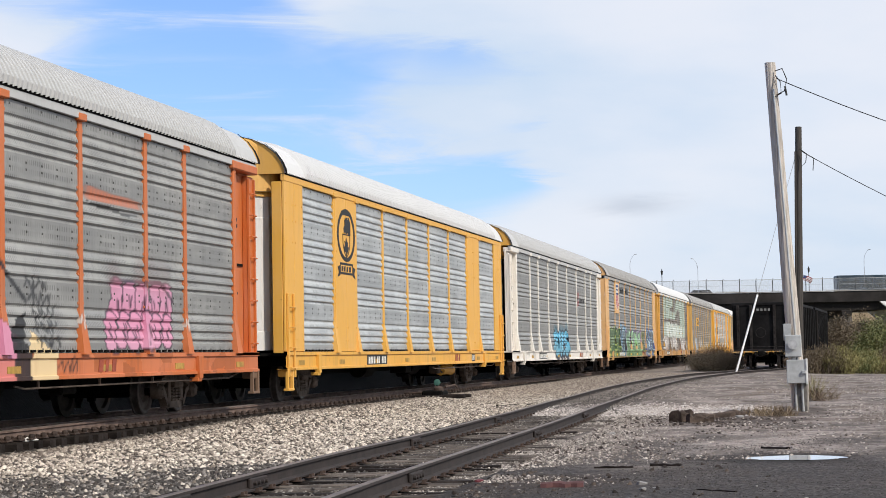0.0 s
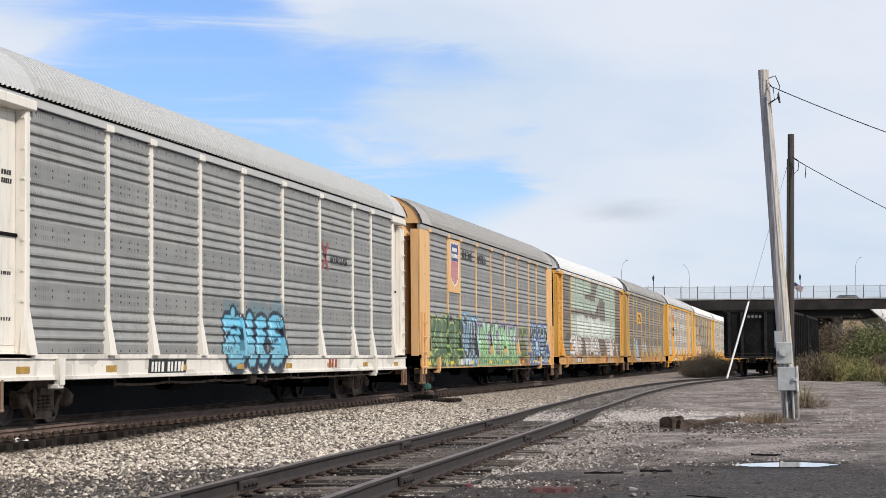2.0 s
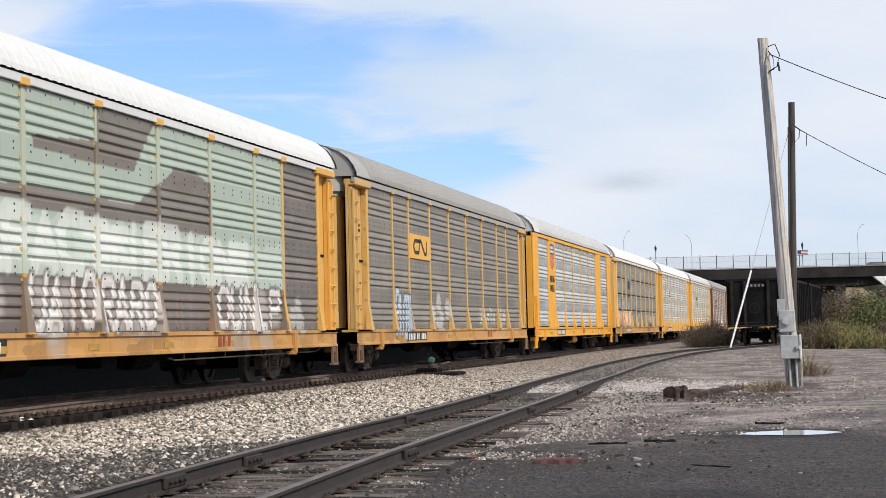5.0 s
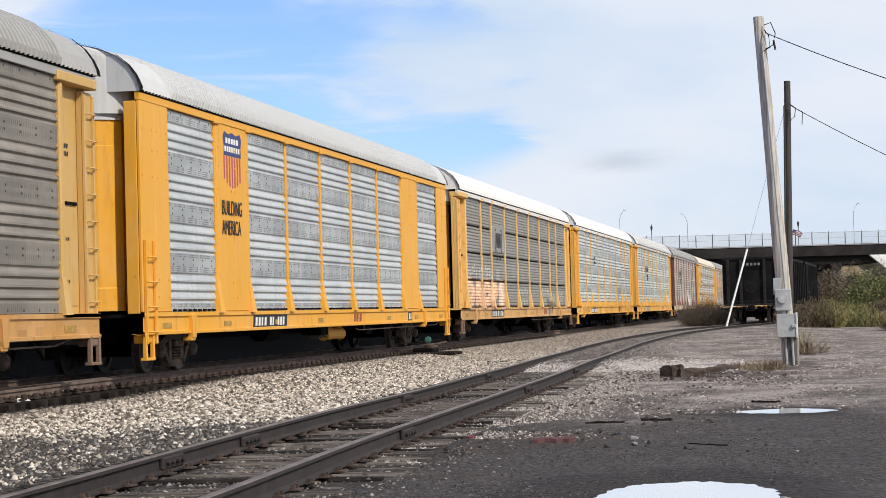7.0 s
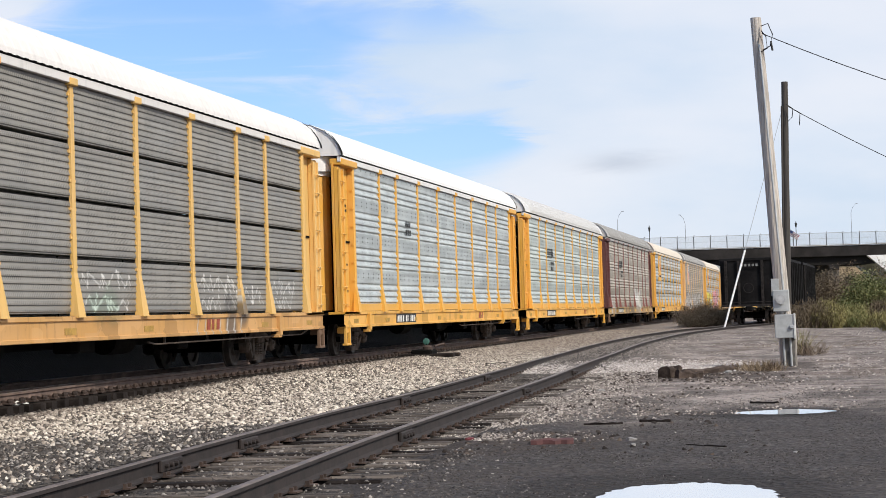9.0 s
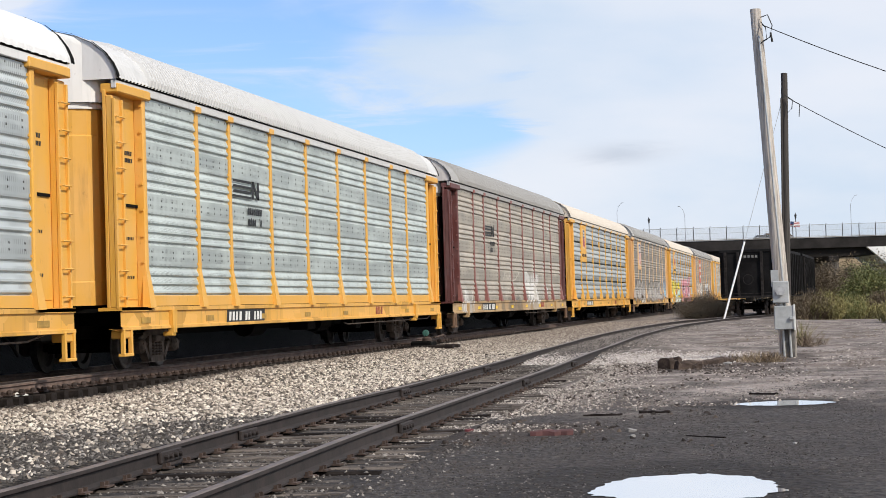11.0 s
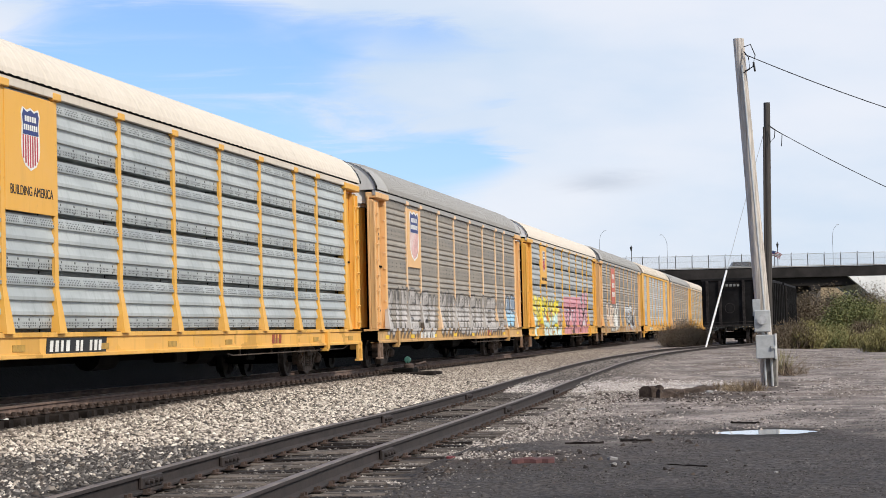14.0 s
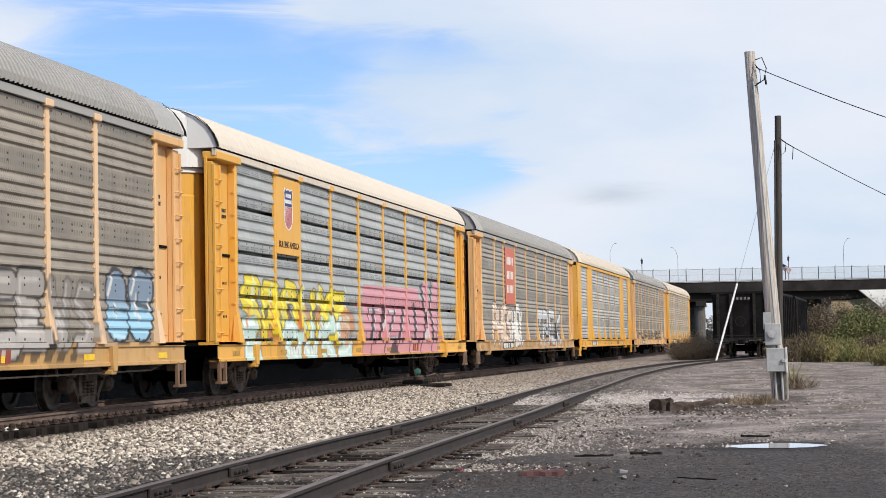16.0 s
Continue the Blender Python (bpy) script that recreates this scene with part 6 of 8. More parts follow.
ROTTEN = plain("rotten_brown_wood", (0.075, 0.056, 0.046), 0.9, 0, 0.6, 4.0, 0.6, gloss=0.1)
timber(-2.86, 36.3, -0.01, 0.42, radians(64), 0.17, 0.24, seed=1, mat=ROTTEN)
timber(-2.50, 35.9, -0.02, 0.46, radians(24), 0.13, 0.19, seed=12, tilt=0.12, mat=ROTTEN, label="short split block of a rotten tie")
timber(-2.28, 38.6, -0.03, 2.8, radians(72), 0.12, 0.16, seed=2, label="long dark rotten timber half sunk in the gravel", mat=ROTTEN)
timber(-2.69, 19.15, -0.01, 0.42, radians(6), 0.16, 0.07, seed=3, label="thin reddish broken board on the dark dirt", mat=plain("reddish_wood", (0.10, 0.042, 0.04), 0.9))
timber(-2.55, 22.4, -0.01, 0.45, radians(5), 0.03, 0.03, seed=4, label="dark splintered board on the dirt")
timber(-1.98, 22.7, -0.01, 0.36, radians(-8), 0.04, 0.035, seed=5, label="dark splintered board on the dirt")
timber(-0.85, 26.6, -0.01, 0.42, radians(-30), 0.03, 0.03, seed=6, label="bent dark stick beside the puddle")
timber(-1.15, 18.6, -0.01, 0.5, radians(-40), 0.02, 0.02, seed=7, label="thin dark stick on the dirt")
timber(-7.9, 48.0, 0.0, 0.9, radians(5), 0.09, 0.08, seed=8, label="short dark timber on the ballast")
timber(-8.6, 60.0, 0.0, 1.0, radians(5), 0.09, 0.08, seed=9, label="short dark timber on the ballast")


def litter(x, y, w, rz, seed, mat, label, up=0.0):
    rng = random.Random(seed)
    mb = MB()
    n = 7
    vs = [(0, 0, w * 0.35)] + [(w * rng.uniform(0.5, 1) * math.cos(2 * math.pi * i / n), w * rng.uniform(0.4, 0.9) * math.sin(2 * math.pi * i / n), w * rng.uniform(0.0, 0.3)) for i in range(n)]
    vs += [(a * 0.96, b * 0.96, -0.01) for a, b, c in vs[1:]]
    fs = [(0, i + 1, (i + 1) % n + 1) for i in range(n)] + [(i + 1, i + 1 + n, (i + 1) % n + 1 + n, (i + 1) % n + 1) for i in range(n)]
    ob = tagged(new("litter", mb.add(vs, fs).mesh("litter", [mat])), label, "litter", "scraps on the yard")
    ob.location, ob.rotation_euler = (x, y, max(ground_z(x, y) + 0.008, up)), (0, 0, rz)


PALESCRAP = plain("pale_scrap", (0.30, 0.285, 0.27), 0.8)
for k, (x, y, w) in enumerate(((-1.95, 19.5, 0.12), (-1.85, 18.7, 0.1), (-1.75, 18.8, 0.07), (-2.3, 39.0, 0.25), (-1.9, 38.6, 0.2), (-3.6, 31.4, 0.14), (0.3, 41.0, 0.1), (-0.35, 34.5, 0.06), (-0.3, 17.6, 0.05), (-0.8, 19.2, 0.03))):
    litter(x, y, w * 0.6, k * 1.3, k, PALESCRAP, "crumpled pale scrap on the dirt")
litter(-11.78, 27.2, 0.17, 0.3, 77, WHITE, "white painted stone beside the main rail", 0.17)
litter(-3.7, 20.1, 0.06, 0.2, 78, plain("red_plastic", (0.16, 0.035, 0.04), 0.6), "small red plastic scrap beside the rail joint")


# ---------- plants ----------
def leaf_mat(a, b, c):
    t = NT("foliage", 0.7)
    g = t.n.new("ShaderNodeNewGeometry")
    r = g.outputs["Random Per Island"]
    col = t.mix(t.ramp(r, 0, 0.6), a, b)
    col = t.mix(t.ramp(r, 0.6, 1.0), col, c)
    t.b.inputs["Specular IOR Level"].default_value = 0.2
    return t.done(col)


LEAF_GREEN = leaf_mat((0.075, 0.088, 0.034), (0.15, 0.165, 0.064), (0.26, 0.25, 0.10))
LEAF_OLIVE = leaf_mat((0.14, 0.125, 0.05), (0.24, 0.215, 0.085), (0.36, 0.31, 0.14))
LEAF_BROWN = leaf_mat((0.085, 0.064, 0.042), (0.13, 0.10, 0.066), (0.2, 0.155, 0.10))
LEAF_BUSH = leaf_mat((0.26, 0.20, 0.14), (0.36, 0.285, 0.195), (0.46, 0.37, 0.255))
LEAF_DRY = leaf_mat((0.10, 0.07, 0.043), (0.21, 0.155, 0.10), (0.35, 0.27, 0.175))
LEAF_WEED = leaf_mat((0.09, 0.065, 0.045), (0.17, 0.125, 0.09), (0.27, 0.21, 0.145))
TWIG = plain("twig_bark", (0.13, 0.098, 0.07), 0.9, gloss=0.15)


def shrub(x, y, z, w, d, h, mat, n, seed, label, leaf=0.09, name="shrub", stems=14, spiky=0.0, category="shrub", spread=0.1):
    """Bush: leaning stems with twigs, and many small leaves gathered in clumps along them."""
    rng = random.Random(seed)
    p = empty(name, (x, y, z), label=label, category=category)
    mb, lv, lf = MB(), [], []
    tips = []
    for i in range(stems):
        a, q = rng.uniform(0, 2 * math.pi), rng.random() ** 0.5
        tip = Vector((math.cos(a) * q * w / 2, math.sin(a) * q * d / 2, h * (1 - 0.55 * q * q) * rng.uniform(0.7, 1.05)))
        root = Vector((tip.x * 0.45, tip.y * 0.45, -0.05))
        mid = root.lerp(tip, 0.55) + Vector((rng.uniform(-0.1, 0.1) * w, rng.uniform(-0.1, 0.1) * d, 0.08 * h))
        mb.tube([tuple(root), tuple(mid), tuple(tip)], 0.03, 5, 0, 0.008)
        tips += [mid.lerp(tip, t) for t in (0.1, 0.4, 0.7, 1.0)] + [root.lerp(mid, t) for t in (0.5, 0.8)]
    for i in range(n):
        c = rng.choice(tips)
        s = spread * (w + h) / 2
        pos = c + Vector((rng.gauss(0, s), rng.gauss(0, s), rng.gauss(0, s * 0.8)))
        pos.z = max(0.02, pos.z)
        L = leaf * rng.uniform(0.6, 1.4)
        up = Vector((rng.uniform(-1, 1), rng.uniform(-1, 1), rng.uniform(-0.4, 1) + spiky)).normalized()
        sd = up.cross(Vector((rng.uniform(-1, 1), rng.uniform(-1, 1), rng.uniform(-1, 1)))).normalized() * (L * (0.35 if not spiky else 0.2))
        o = len(lv)
        lv += [tuple(pos - up * L), tuple(pos + sd), tuple(pos + up * L), tuple(pos - sd)]
        lf.append((o, o + 1, o + 2, o + 3))
    put("stem", mb.mesh("stem", [TWIG]), p)
    me = bpy.data.meshes.new("foliage")
    me.from_pydata(lv, [], lf)
    me.materials.append(mat)
    put("foliage", me, p)


shrub(-6.60, 108.0, 0.0, 3.3, 2.4, 1.55, LEAF_BUSH, 30000, 1, "dense dull brown thorn bush between the tracks", 0.042, stems=50, spread=0.09)
rng = random.Random(11)
for k in range(13):
    x = -0.7 + k * 0.85 + rng.uniform(-0.3, 0.3)
    y = 92 + rng.uniform(-4, 14)
    mat = (LEAF_BROWN, LEAF_OLIVE, LEAF_GREEN, LEAF_OLIVE)[k % 4]
    shrub(x, y, ground_z(x, y) - 0.02, rng.uniform(1.8, 3.0), 2.4, rng.uniform(1.0, 1.7), mat, 7000, 20 + k, "tangled olive weeds and scrub at the yard's edge" if mat is LEAF_OLIVE else "low mixed scrub beyond the yard", 0.075, stems=40, spiky=1.0)
for k, (x, y, w, h, mat) in enumerate(((2.6, 122, 3.2, 3.3, LEAF_GREEN), (5.2, 124, 3.8, 2.9, LEAF_OLIVE), (-0.2, 140, 4.0, 3.6, LEAF_BROWN), (1.8, 148, 4.2, 4.0, LEAF_BROWN), (4.5, 150, 4.2, 4.2, LEAF_BROWN), (7.5, 132, 4.5, 3.6, LEAF_GREEN), (11.5, 126, 4.2, 3.3, LEAF_OLIVE))):
    shrub(x, y, -0.05, w, 3.4, h, mat, 15000, 50 + k, ("bushy dark green shrub below the overpass", "olive shrub with thinning leaves", "bare brown thicket beside the wagons")[(LEAF_GREEN, LEAF_OLIVE, LEAF_BROWN).index(mat)], 0.075, stems=60)


def tuft(x, y, w, h, mat, n, seed, label):
    rng = random.Random(seed)
    lv, lf = [], []
    for i in range(n):
        a, q = rng.uniform(0, 6.28), rng.random() ** 0.6 * w / 2
        b = Vector((math.cos(a) * q, math.sin(a) * q, -0.02))
        t = b + Vector((rng.gauss(0, 0.55) * h, rng.gauss(0, 0.55) * h, h * rng.uniform(0.25, 1.15)))
        s = Vector((rng.uniform(-1, 1), rng.uniform(-1, 1), 0)).normalized() * 0.0055
        o = len(lv)
        lv += [tuple(b - s), tuple(b + s), tuple(b.lerp(t, 0.6) + s), tuple(t), tuple(b.lerp(t, 0.6) - s)]
        lf.append((o, o + 1, o + 2, o + 3, o + 4))
    me = bpy.data.meshes.new("grass_tuft")
    me.from_pydata(lv, [], lf)
    me.materials.append(mat)
    ob = tagged(new("grass_tuft", me), label, "grass", "dry tufts", "stuff")
    ob.location = (x, y, ground_z(x, y))


for k, (x, y, w, h, n) in enumerate(((-1.20, 39.3, 0.8, 0.26, 260), (-1.75, 40.2, 0.9, 0.2, 200), (-0.62, 51.0, 0.35, 0.5, 110), (-0.68, 52.4, 0.4, 0.72, 140), (-0.45, 50.5, 0.5, 0.34, 90), (-0.2, 52.0, 0.5, 0.4, 70), (0.9, 60, 1.6, 0.12, 60), (-1.55, 39.6, 0.7, 0.12, 70), (2.4, 70, 2.4, 0.12, 60), (-2.3, 60, 1.6, 0.12, 60))):
    tuft(x, y, w, h, LEAF_OLIVE if k in (3, 8) else LEAF_WEED if k in (2, 4, 5) else LEAF_DRY, n, 70 + k, "dry straw-coloured grass tuft" if k not in (3, 8) else "olive weed tuft behind the pole")


# ---------- hopper wagons on the siding ----------
def hopper(y, seed):
    m = (siding_at(y + 13)[0] - siding_at(y + 1.5)[0]) / 11.5
    HOP = plain("sooty_black_wagon_paint", (0.012, 0.0115, 0.012), 0.8, 0.0, 0.5, 1.2, gloss=0.1)
    HOP2 = plain("worn_dark_wagon_steel", (0.028, 0.025, 0.024), 0.8, 0.0, 0.5, gloss=0.1)
    z0 = siding_z(y)
    w = empty("hopper_wagon", (siding_at(y)[0], y, z0), -math.atan(m), "sooty black open-top hopper wagon standing on the siding", "freight car", "parked wagons")
    L = 14.0
    mb = MB()
    mb.box(1.46, 1.56, 0.3, L, 0.95, 3.4, c=0.02).box(-1.56, -1.46, 0.3, L, 0.95, 3.4, c=0.02)
    mb.box(-1.5, 1.5, 0.3, 0.4, 1.3, 3.4).box(-1.5, 1.5, L - 0.1, L, 1.3, 3.4).box(-1.5, 1.5, 0.3, L, 0.95, 1.3)
    mb.box(-1.62, 1.62, 0.25, L + 0.05, 3.34, 3.5, c=0.02)
    put("body", mb.mesh("body", [HOP]), w)
    for yy in np.arange(1.0, L, 1.25):
        for s in (-1, 1):
            put("side_rib", shared("hrib", lambda: MB().box(-0.06, 0.06, -0.07, 0.07, 1.0, 3.36, c=0.01).mesh("side_rib", [HOP])), w, (s * 1.6, yy, 0))
    for xx in (-1.3, -0.62, 0.62, 1.3):
        put("end_post", shared("hend", lambda: MB().box(-0.07, 0.07, -0.08, 0.06, 1.0, 3.36, c=0.01).mesh("end_post", [HOP2])), w, (xx, 0.26, 0))
    put("end_platform", MB().box(-1.5, 1.5, -0.2, 0.5, 0.92, 1.02, c=0.01).mesh("end_platform", [HOP2]), w)
    put("hand_rail", MB().tube([(-1.45, -0.18, 1.0), (-1.45, -0.18, 1.15), (1.45, -0.18, 1.15), (1.45, -0.18, 1.0)], 0.02, 5).mesh("hand_rail", [HOP2]), w)
    lad = put("ladder", ladder_mesh(0.6, 3.3, 0.5), w, (1.68, 0.7, 0), [HOP2])
    put("brake_wheel", MB().tube([(-0.1 + 0.26 * math.cos(k * 0.3491), 0.1, 1.9 + 0.26 * math.sin(k * 0.3491)) for k in range(19)], 0.02, 5).mesh("brake_wheel", [HOP2]), w)
    r = random.Random(seed)
    for i in range(5):
        put("lettering", shared("hopbar", lambda: MB().box(0, 0.12, 0.16, 0.17, 3.05, 3.18).mesh("lettering", [plain("dim_lettering", (0.2, 0.2, 0.19), 0.8)])), w, (-0.5 + i * 0.2, 0, 0))
    for k in range(6):
        put("scrawl", MB().box(1.565, 1.57, 2.2 + k * 0.45, 2.5 + k * 0.45, 1.5 + r.uniform(0, 0.3), 2.3 + r.uniform(0, 0.5)).mesh("scrawl", [plain("pale_scrawl", (0.42, 0.42, 0.44), 0.8)]), w)
    put("coupler", shared("coupler", coupler_mesh), w, (0, 0.0, -0.05), rz=math.pi)
    for yy in (1.9, L - 1.9):
        truck(w, yy)


hopper(104.5, 1)
hopper(119.8, 2)


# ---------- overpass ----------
DECK = plain("dark_bridge_concrete", (0.027, 0.024, 0.023), 0.85, 0, 0.35, 0.5, gloss=0.15)


def overpass():
    deg = radians(10.9)
    p = empty("overpass", (-30.0, 258.0, 0), deg, "dark concrete road overpass with a mesh fence and lamps", "bridge", kind="structure")
    # x runs along the bridge, y across it
    x0, x1 = -250.0, 280.0
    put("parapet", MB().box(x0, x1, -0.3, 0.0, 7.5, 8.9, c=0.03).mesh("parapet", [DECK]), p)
    put("kerb_rail", MB().box(x0, x1, -0.42, -0.02, 8.92, 9.05).mesh("kerb_rail", [CONCRETE]), p)
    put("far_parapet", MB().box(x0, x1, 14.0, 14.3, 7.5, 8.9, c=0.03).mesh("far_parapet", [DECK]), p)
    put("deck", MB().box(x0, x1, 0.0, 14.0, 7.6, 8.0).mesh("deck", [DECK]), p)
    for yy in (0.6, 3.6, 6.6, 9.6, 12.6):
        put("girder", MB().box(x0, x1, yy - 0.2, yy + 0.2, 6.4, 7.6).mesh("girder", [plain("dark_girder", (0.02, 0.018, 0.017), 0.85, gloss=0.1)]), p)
    for xx in (-108.0, -80.0, -52.0, -24.0, 15.3, 32.0):
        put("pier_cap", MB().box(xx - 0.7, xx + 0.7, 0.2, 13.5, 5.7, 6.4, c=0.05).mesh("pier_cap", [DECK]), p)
        for yy in (1.5, 6.8, 12.0):
            put("pier_column", MB().lathe([(-0.3, 0.75), (5.7, 0.75)], (xx, yy, 0), 2, 16).mesh("pier_column", [plain("dark_pier_concrete", (0.13, 0.118, 0.108), 0.9, 0, 0.4, 0.4)]), p)
    put("abutment", MB().prism([(36.3, 7.5), (280.0, 7.5), (280.0, -1), (41.5, -1), (40.2, 4.2)], 1, -0.4, 14.0).mesh("abutment", [CONCRETE_PALE]), p)
    put("west_abutment", MB().prism([(-250.0, 7.5), (-112.0, 7.5), (-118.0, -1), (-250.0, -1)], 1, -0.4, 14.0).mesh("west_abutment", [CONCRETE]), p)
    post = MB().box(-0.05, 0.05, -0.05, 0.05, 0.0, 1.55).tube([(0, 0, 1.5), (0.04, 0.1, 1.7), (0.12, 0.3, 1.8)], 0.045, 5).mesh("fence_post", [plain("dull_fence_steel", (0.10, 0.10, 0.10), 0.5, 0.3)])
    xx = -46.0
    while xx < 90:
        put("fence_post", post, p, (xx, -0.2, 9.0))
        xx += 2.2
    for z, r in ((9.15, 0.025), (9.9, 0.018), (10.65, 0.03)):
        put("fence_rail", MB().tube([(x0, -0.2, z), (x1, -0.2, z)], r, 5).mesh("fence_rail", [GALV]), p)
    t = NT("chain_link", 0.5, 0.3)
    t.set(t.b.inputs["Alpha"], 0.13)
    mesh_m = t.done(t.mix(t.noise(t.coord((1, 1, 1)), 3), (0.30, 0.31, 0.33), (0.42, 0.43, 0.45)))
    put("fence_mesh", MB().box(x0, x1, -0.205, -0.195, 9.1, 10.65).mesh("fence_mesh", [mesh_m]), p)
    lamp_m = plain("lamp_post_steel", (0.3, 0.31, 0.33), 0.5, 0.4)
    for xx, s, top in ((3.4, 1, 14.3), (12.4, -1, 13.6), (34.5, 1, 14.4), (56.0, -1, 14.4)):
        put("street_lamp_mast", MB().tube([(xx, 0.3, 8.0), (xx, 0.3, top - 1.2), (xx + s * 0.2, 0.3, top - 0.5), (xx + s * 0.6, 0.3, top)], 0.035, 6, 0, 0.02).tube([(xx + s * 0.55, 0.3, top), (xx + s * 0.9, 0.3, top + 0.05)], 0.045, 6).mesh("street_lamp_mast", [lamp_m]), p)
    for xx in (7.6, 27.1, 47.0):
        put("lantern_post", MB().tube([(xx, 0.2, 8.0), (xx, 0.2, 11.5)], 0.05, 6).lathe([(0, 0.06), (0.12, 0.11), (0.45, 0.15), (0.5, 0.18), (0.62, 0.08), (0.85, 0.02)], (xx, 0.2, 11.5), 2, 8).mesh("lantern_post", [plain("black_lantern", (0.03, 0.03, 0.03), 0.6)]), p)
    return p


bridge = overpass()
BRIDGE_M = pose(-30.0, 258.0, 8.0, 0, 0, 10.9)


# ---------- beyond the overpass ----------
def far_building(x, y, w, d, h, rgb, seed, label):
    b = empty("far_building", (x, y, 0), radians(10.9), label, "building")
    put("wall", MB().box(0, w, 0, d, -0.5, h, c=0.05).mesh("wall", [plain("far_wall", rgb, 0.9, 0, 0.15, 0.3)]), b)
    put("roof", MB().box(-0.3, w + 0.3, -0.3, d + 0.3, h, h + 0.5).mesh("roof", [CONCRETE]), b)
    glass = plain("dim_far_glass", (0.05, 0.055, 0.06), 0.2)
    for i in range(int(w / 3)):
        for j in range(int(h / 3)):
            put("window", shared("farwin", lambda: MB().box(-0.7, 0.7, -0.06, 0.02, -0.8, 0.8).mesh("window", [glass])), b, (1.6 + i * 3, 0, 1.8 + j * 3))


far_building(2.5, 330.0, 11.0, 14.0, 7.5, (0.42, 0.32, 0.20), 1, "plain tan building behind the overpass")
far_building(-3.0, 318.0, 4.0, 9.0, 6.2, (0.30, 0.31, 0.32), 2, "small grey building behind the overpass")
far_building(16.0, 345.0, 16.0, 16.0, 9.0, (0.34, 0.29, 0.24), 3, "brown brick block behind the overpass")
far_building(-28.0, 345.0, 9.0, 12.0, 7.0, (0.36, 0.27, 0.17), 4, "tan shed beyond the tracks")


def far_wood(name, x0, x1, y, h, n, mat, seed, label):
    """Distant belt of trees as many leaf clumps on stems."""
    rng = random.Random(seed)
    lv, lf = [], []
    for i in range(n):
        x = rng.uniform(x0, x1)
        top = h * (0.65 + 0.35 * noise.noise(Vector((x * 0.16, seed, 0))) + 0.12 * noise.noise(Vector((x * 0.7, seed, 2))))
        pos = Vector((x, y + rng.uniform(-5, 5), rng.uniform(0, 1) ** 0.8 * top))
        L = rng.uniform(0.14, 0.32)
        up = Vector((rng.uniform(-1, 1), rng.uniform(-1, 1), rng.uniform(-1, 1))).normalized()
        sd = up.cross(Vector((rng.uniform(-1, 1), rng.uniform(-1, 1), 0.3))).normalized() * L * 0.6
        o = len(lv)
        lv += [tuple(pos - up * L), tuple(pos + sd), tuple(pos + up * L), tuple(pos - sd)]
        lf.append((o, o + 1, o + 2, o + 3))
    me = bpy.data.meshes.new(name)
    me.from_pydata(lv, [], lf)
    me.materials.append(mat)
    tagged(new(name, me), label, "trees", kind="stuff")


far_wood("brown_thicket", -6, 22, 225, 5.0, 30000, LEAF_BROWN, 3, "brown autumn thicket in front of the overpass")
far_wood("far_trees", -130, 110, 390, 10, 40000, LEAF_BROWN, 5, "distant belt of bare autumn trees")


def road_vehicle(name, label, length, height, width, rgb, category):
    v = empty(name, label=label, category=category)
    body = paint(rgb, 0.1, 0.3, 0.0)
    mb = MB()
    if height > 2:
        mb.box(0, length, -width / 2, width / 2, 0.35, height, c=0.12)
        put("body", mb.mesh("body", [body]), v)
        glass = plain("dark_bus_glass", (0.02, 0.03, 0.035), 0.1)
        for k in range(int(length / 1.5)):
            put("window", MB().box(0.3 + k * 1.5, 1.6 + k * 1.5, -width / 2 - 0.01, -width / 2 + 0.02, 1.4, 2.4).mesh("window", [glass]), v)
    else:
        mb.box(0, length, -width / 2, width / 2, 0.3, 0.85, c=0.1)
        pts = [(length * 0.12, 0.83), (length * 0.26, height), (length * 0.72, height), (length * 0.9, 0.83)]
        mb.prism(pts, 1, -width / 2 + 0.1, width / 2 - 0.1)
        put("body", mb.mesh("body", [body]), v)
    for a in (0.18, 0.8):
        put("wheel", MB().lathe([(-width / 2, 0.3), (width / 2, 0.3)], (length * a, 0, 0.32), 1, 14).mesh("wheel", [BLACK]), v)
    return v


VEHICLES = []


def bridge_traffic():
    """Traffic on the overpass: (maker, place along the deck at a time, speed, lane)."""
    for name, label, size, rgb, cat, t0, at, v, lane in (
            ("city_bus", "dark teal city bus on the overpass", (11.5, 3.1, 2.5), (0.012, 0.03, 0.045), "bus", 0.0, 31.1, 10.6, 3.0),
            ("passing_car", "dark saloon car on the overpass", (4.5, 1.5, 1.8), (0.03, 0.03, 0.032), "car", 0.9, 20.2, 10.4, 3.0),
            ("passing_car", "grey saloon car on the overpass", (4.6, 1.5, 1.8), (0.07, 0.07, 0.075), "car", 3.5, 20.6, 9.8, 3.0),
            ("box_van", "long brownish van on the overpass", (6.6, 2.0, 2.0), (0.12, 0.08, 0.05), "van", 11.8, 16.0, -8.6, 9.5),
            ("passing_car", "black saloon car on the overpass", (4.4, 1.55, 1.8), (0.015, 0.015, 0.017), "car", 12.3, 33.2, 9.3, 3.0),
            ("passing_car", "dark off-road car on the overpass", (4.7, 1.85, 1.9), (0.02, 0.02, 0.022), "car", 14.0, 20.3, 10.0, 3.0)):
        veh = road_vehicle(name, label, *size, rgb, cat)
        VEHICLES.append((veh, t0, at, v, lane))


bridge_traffic()


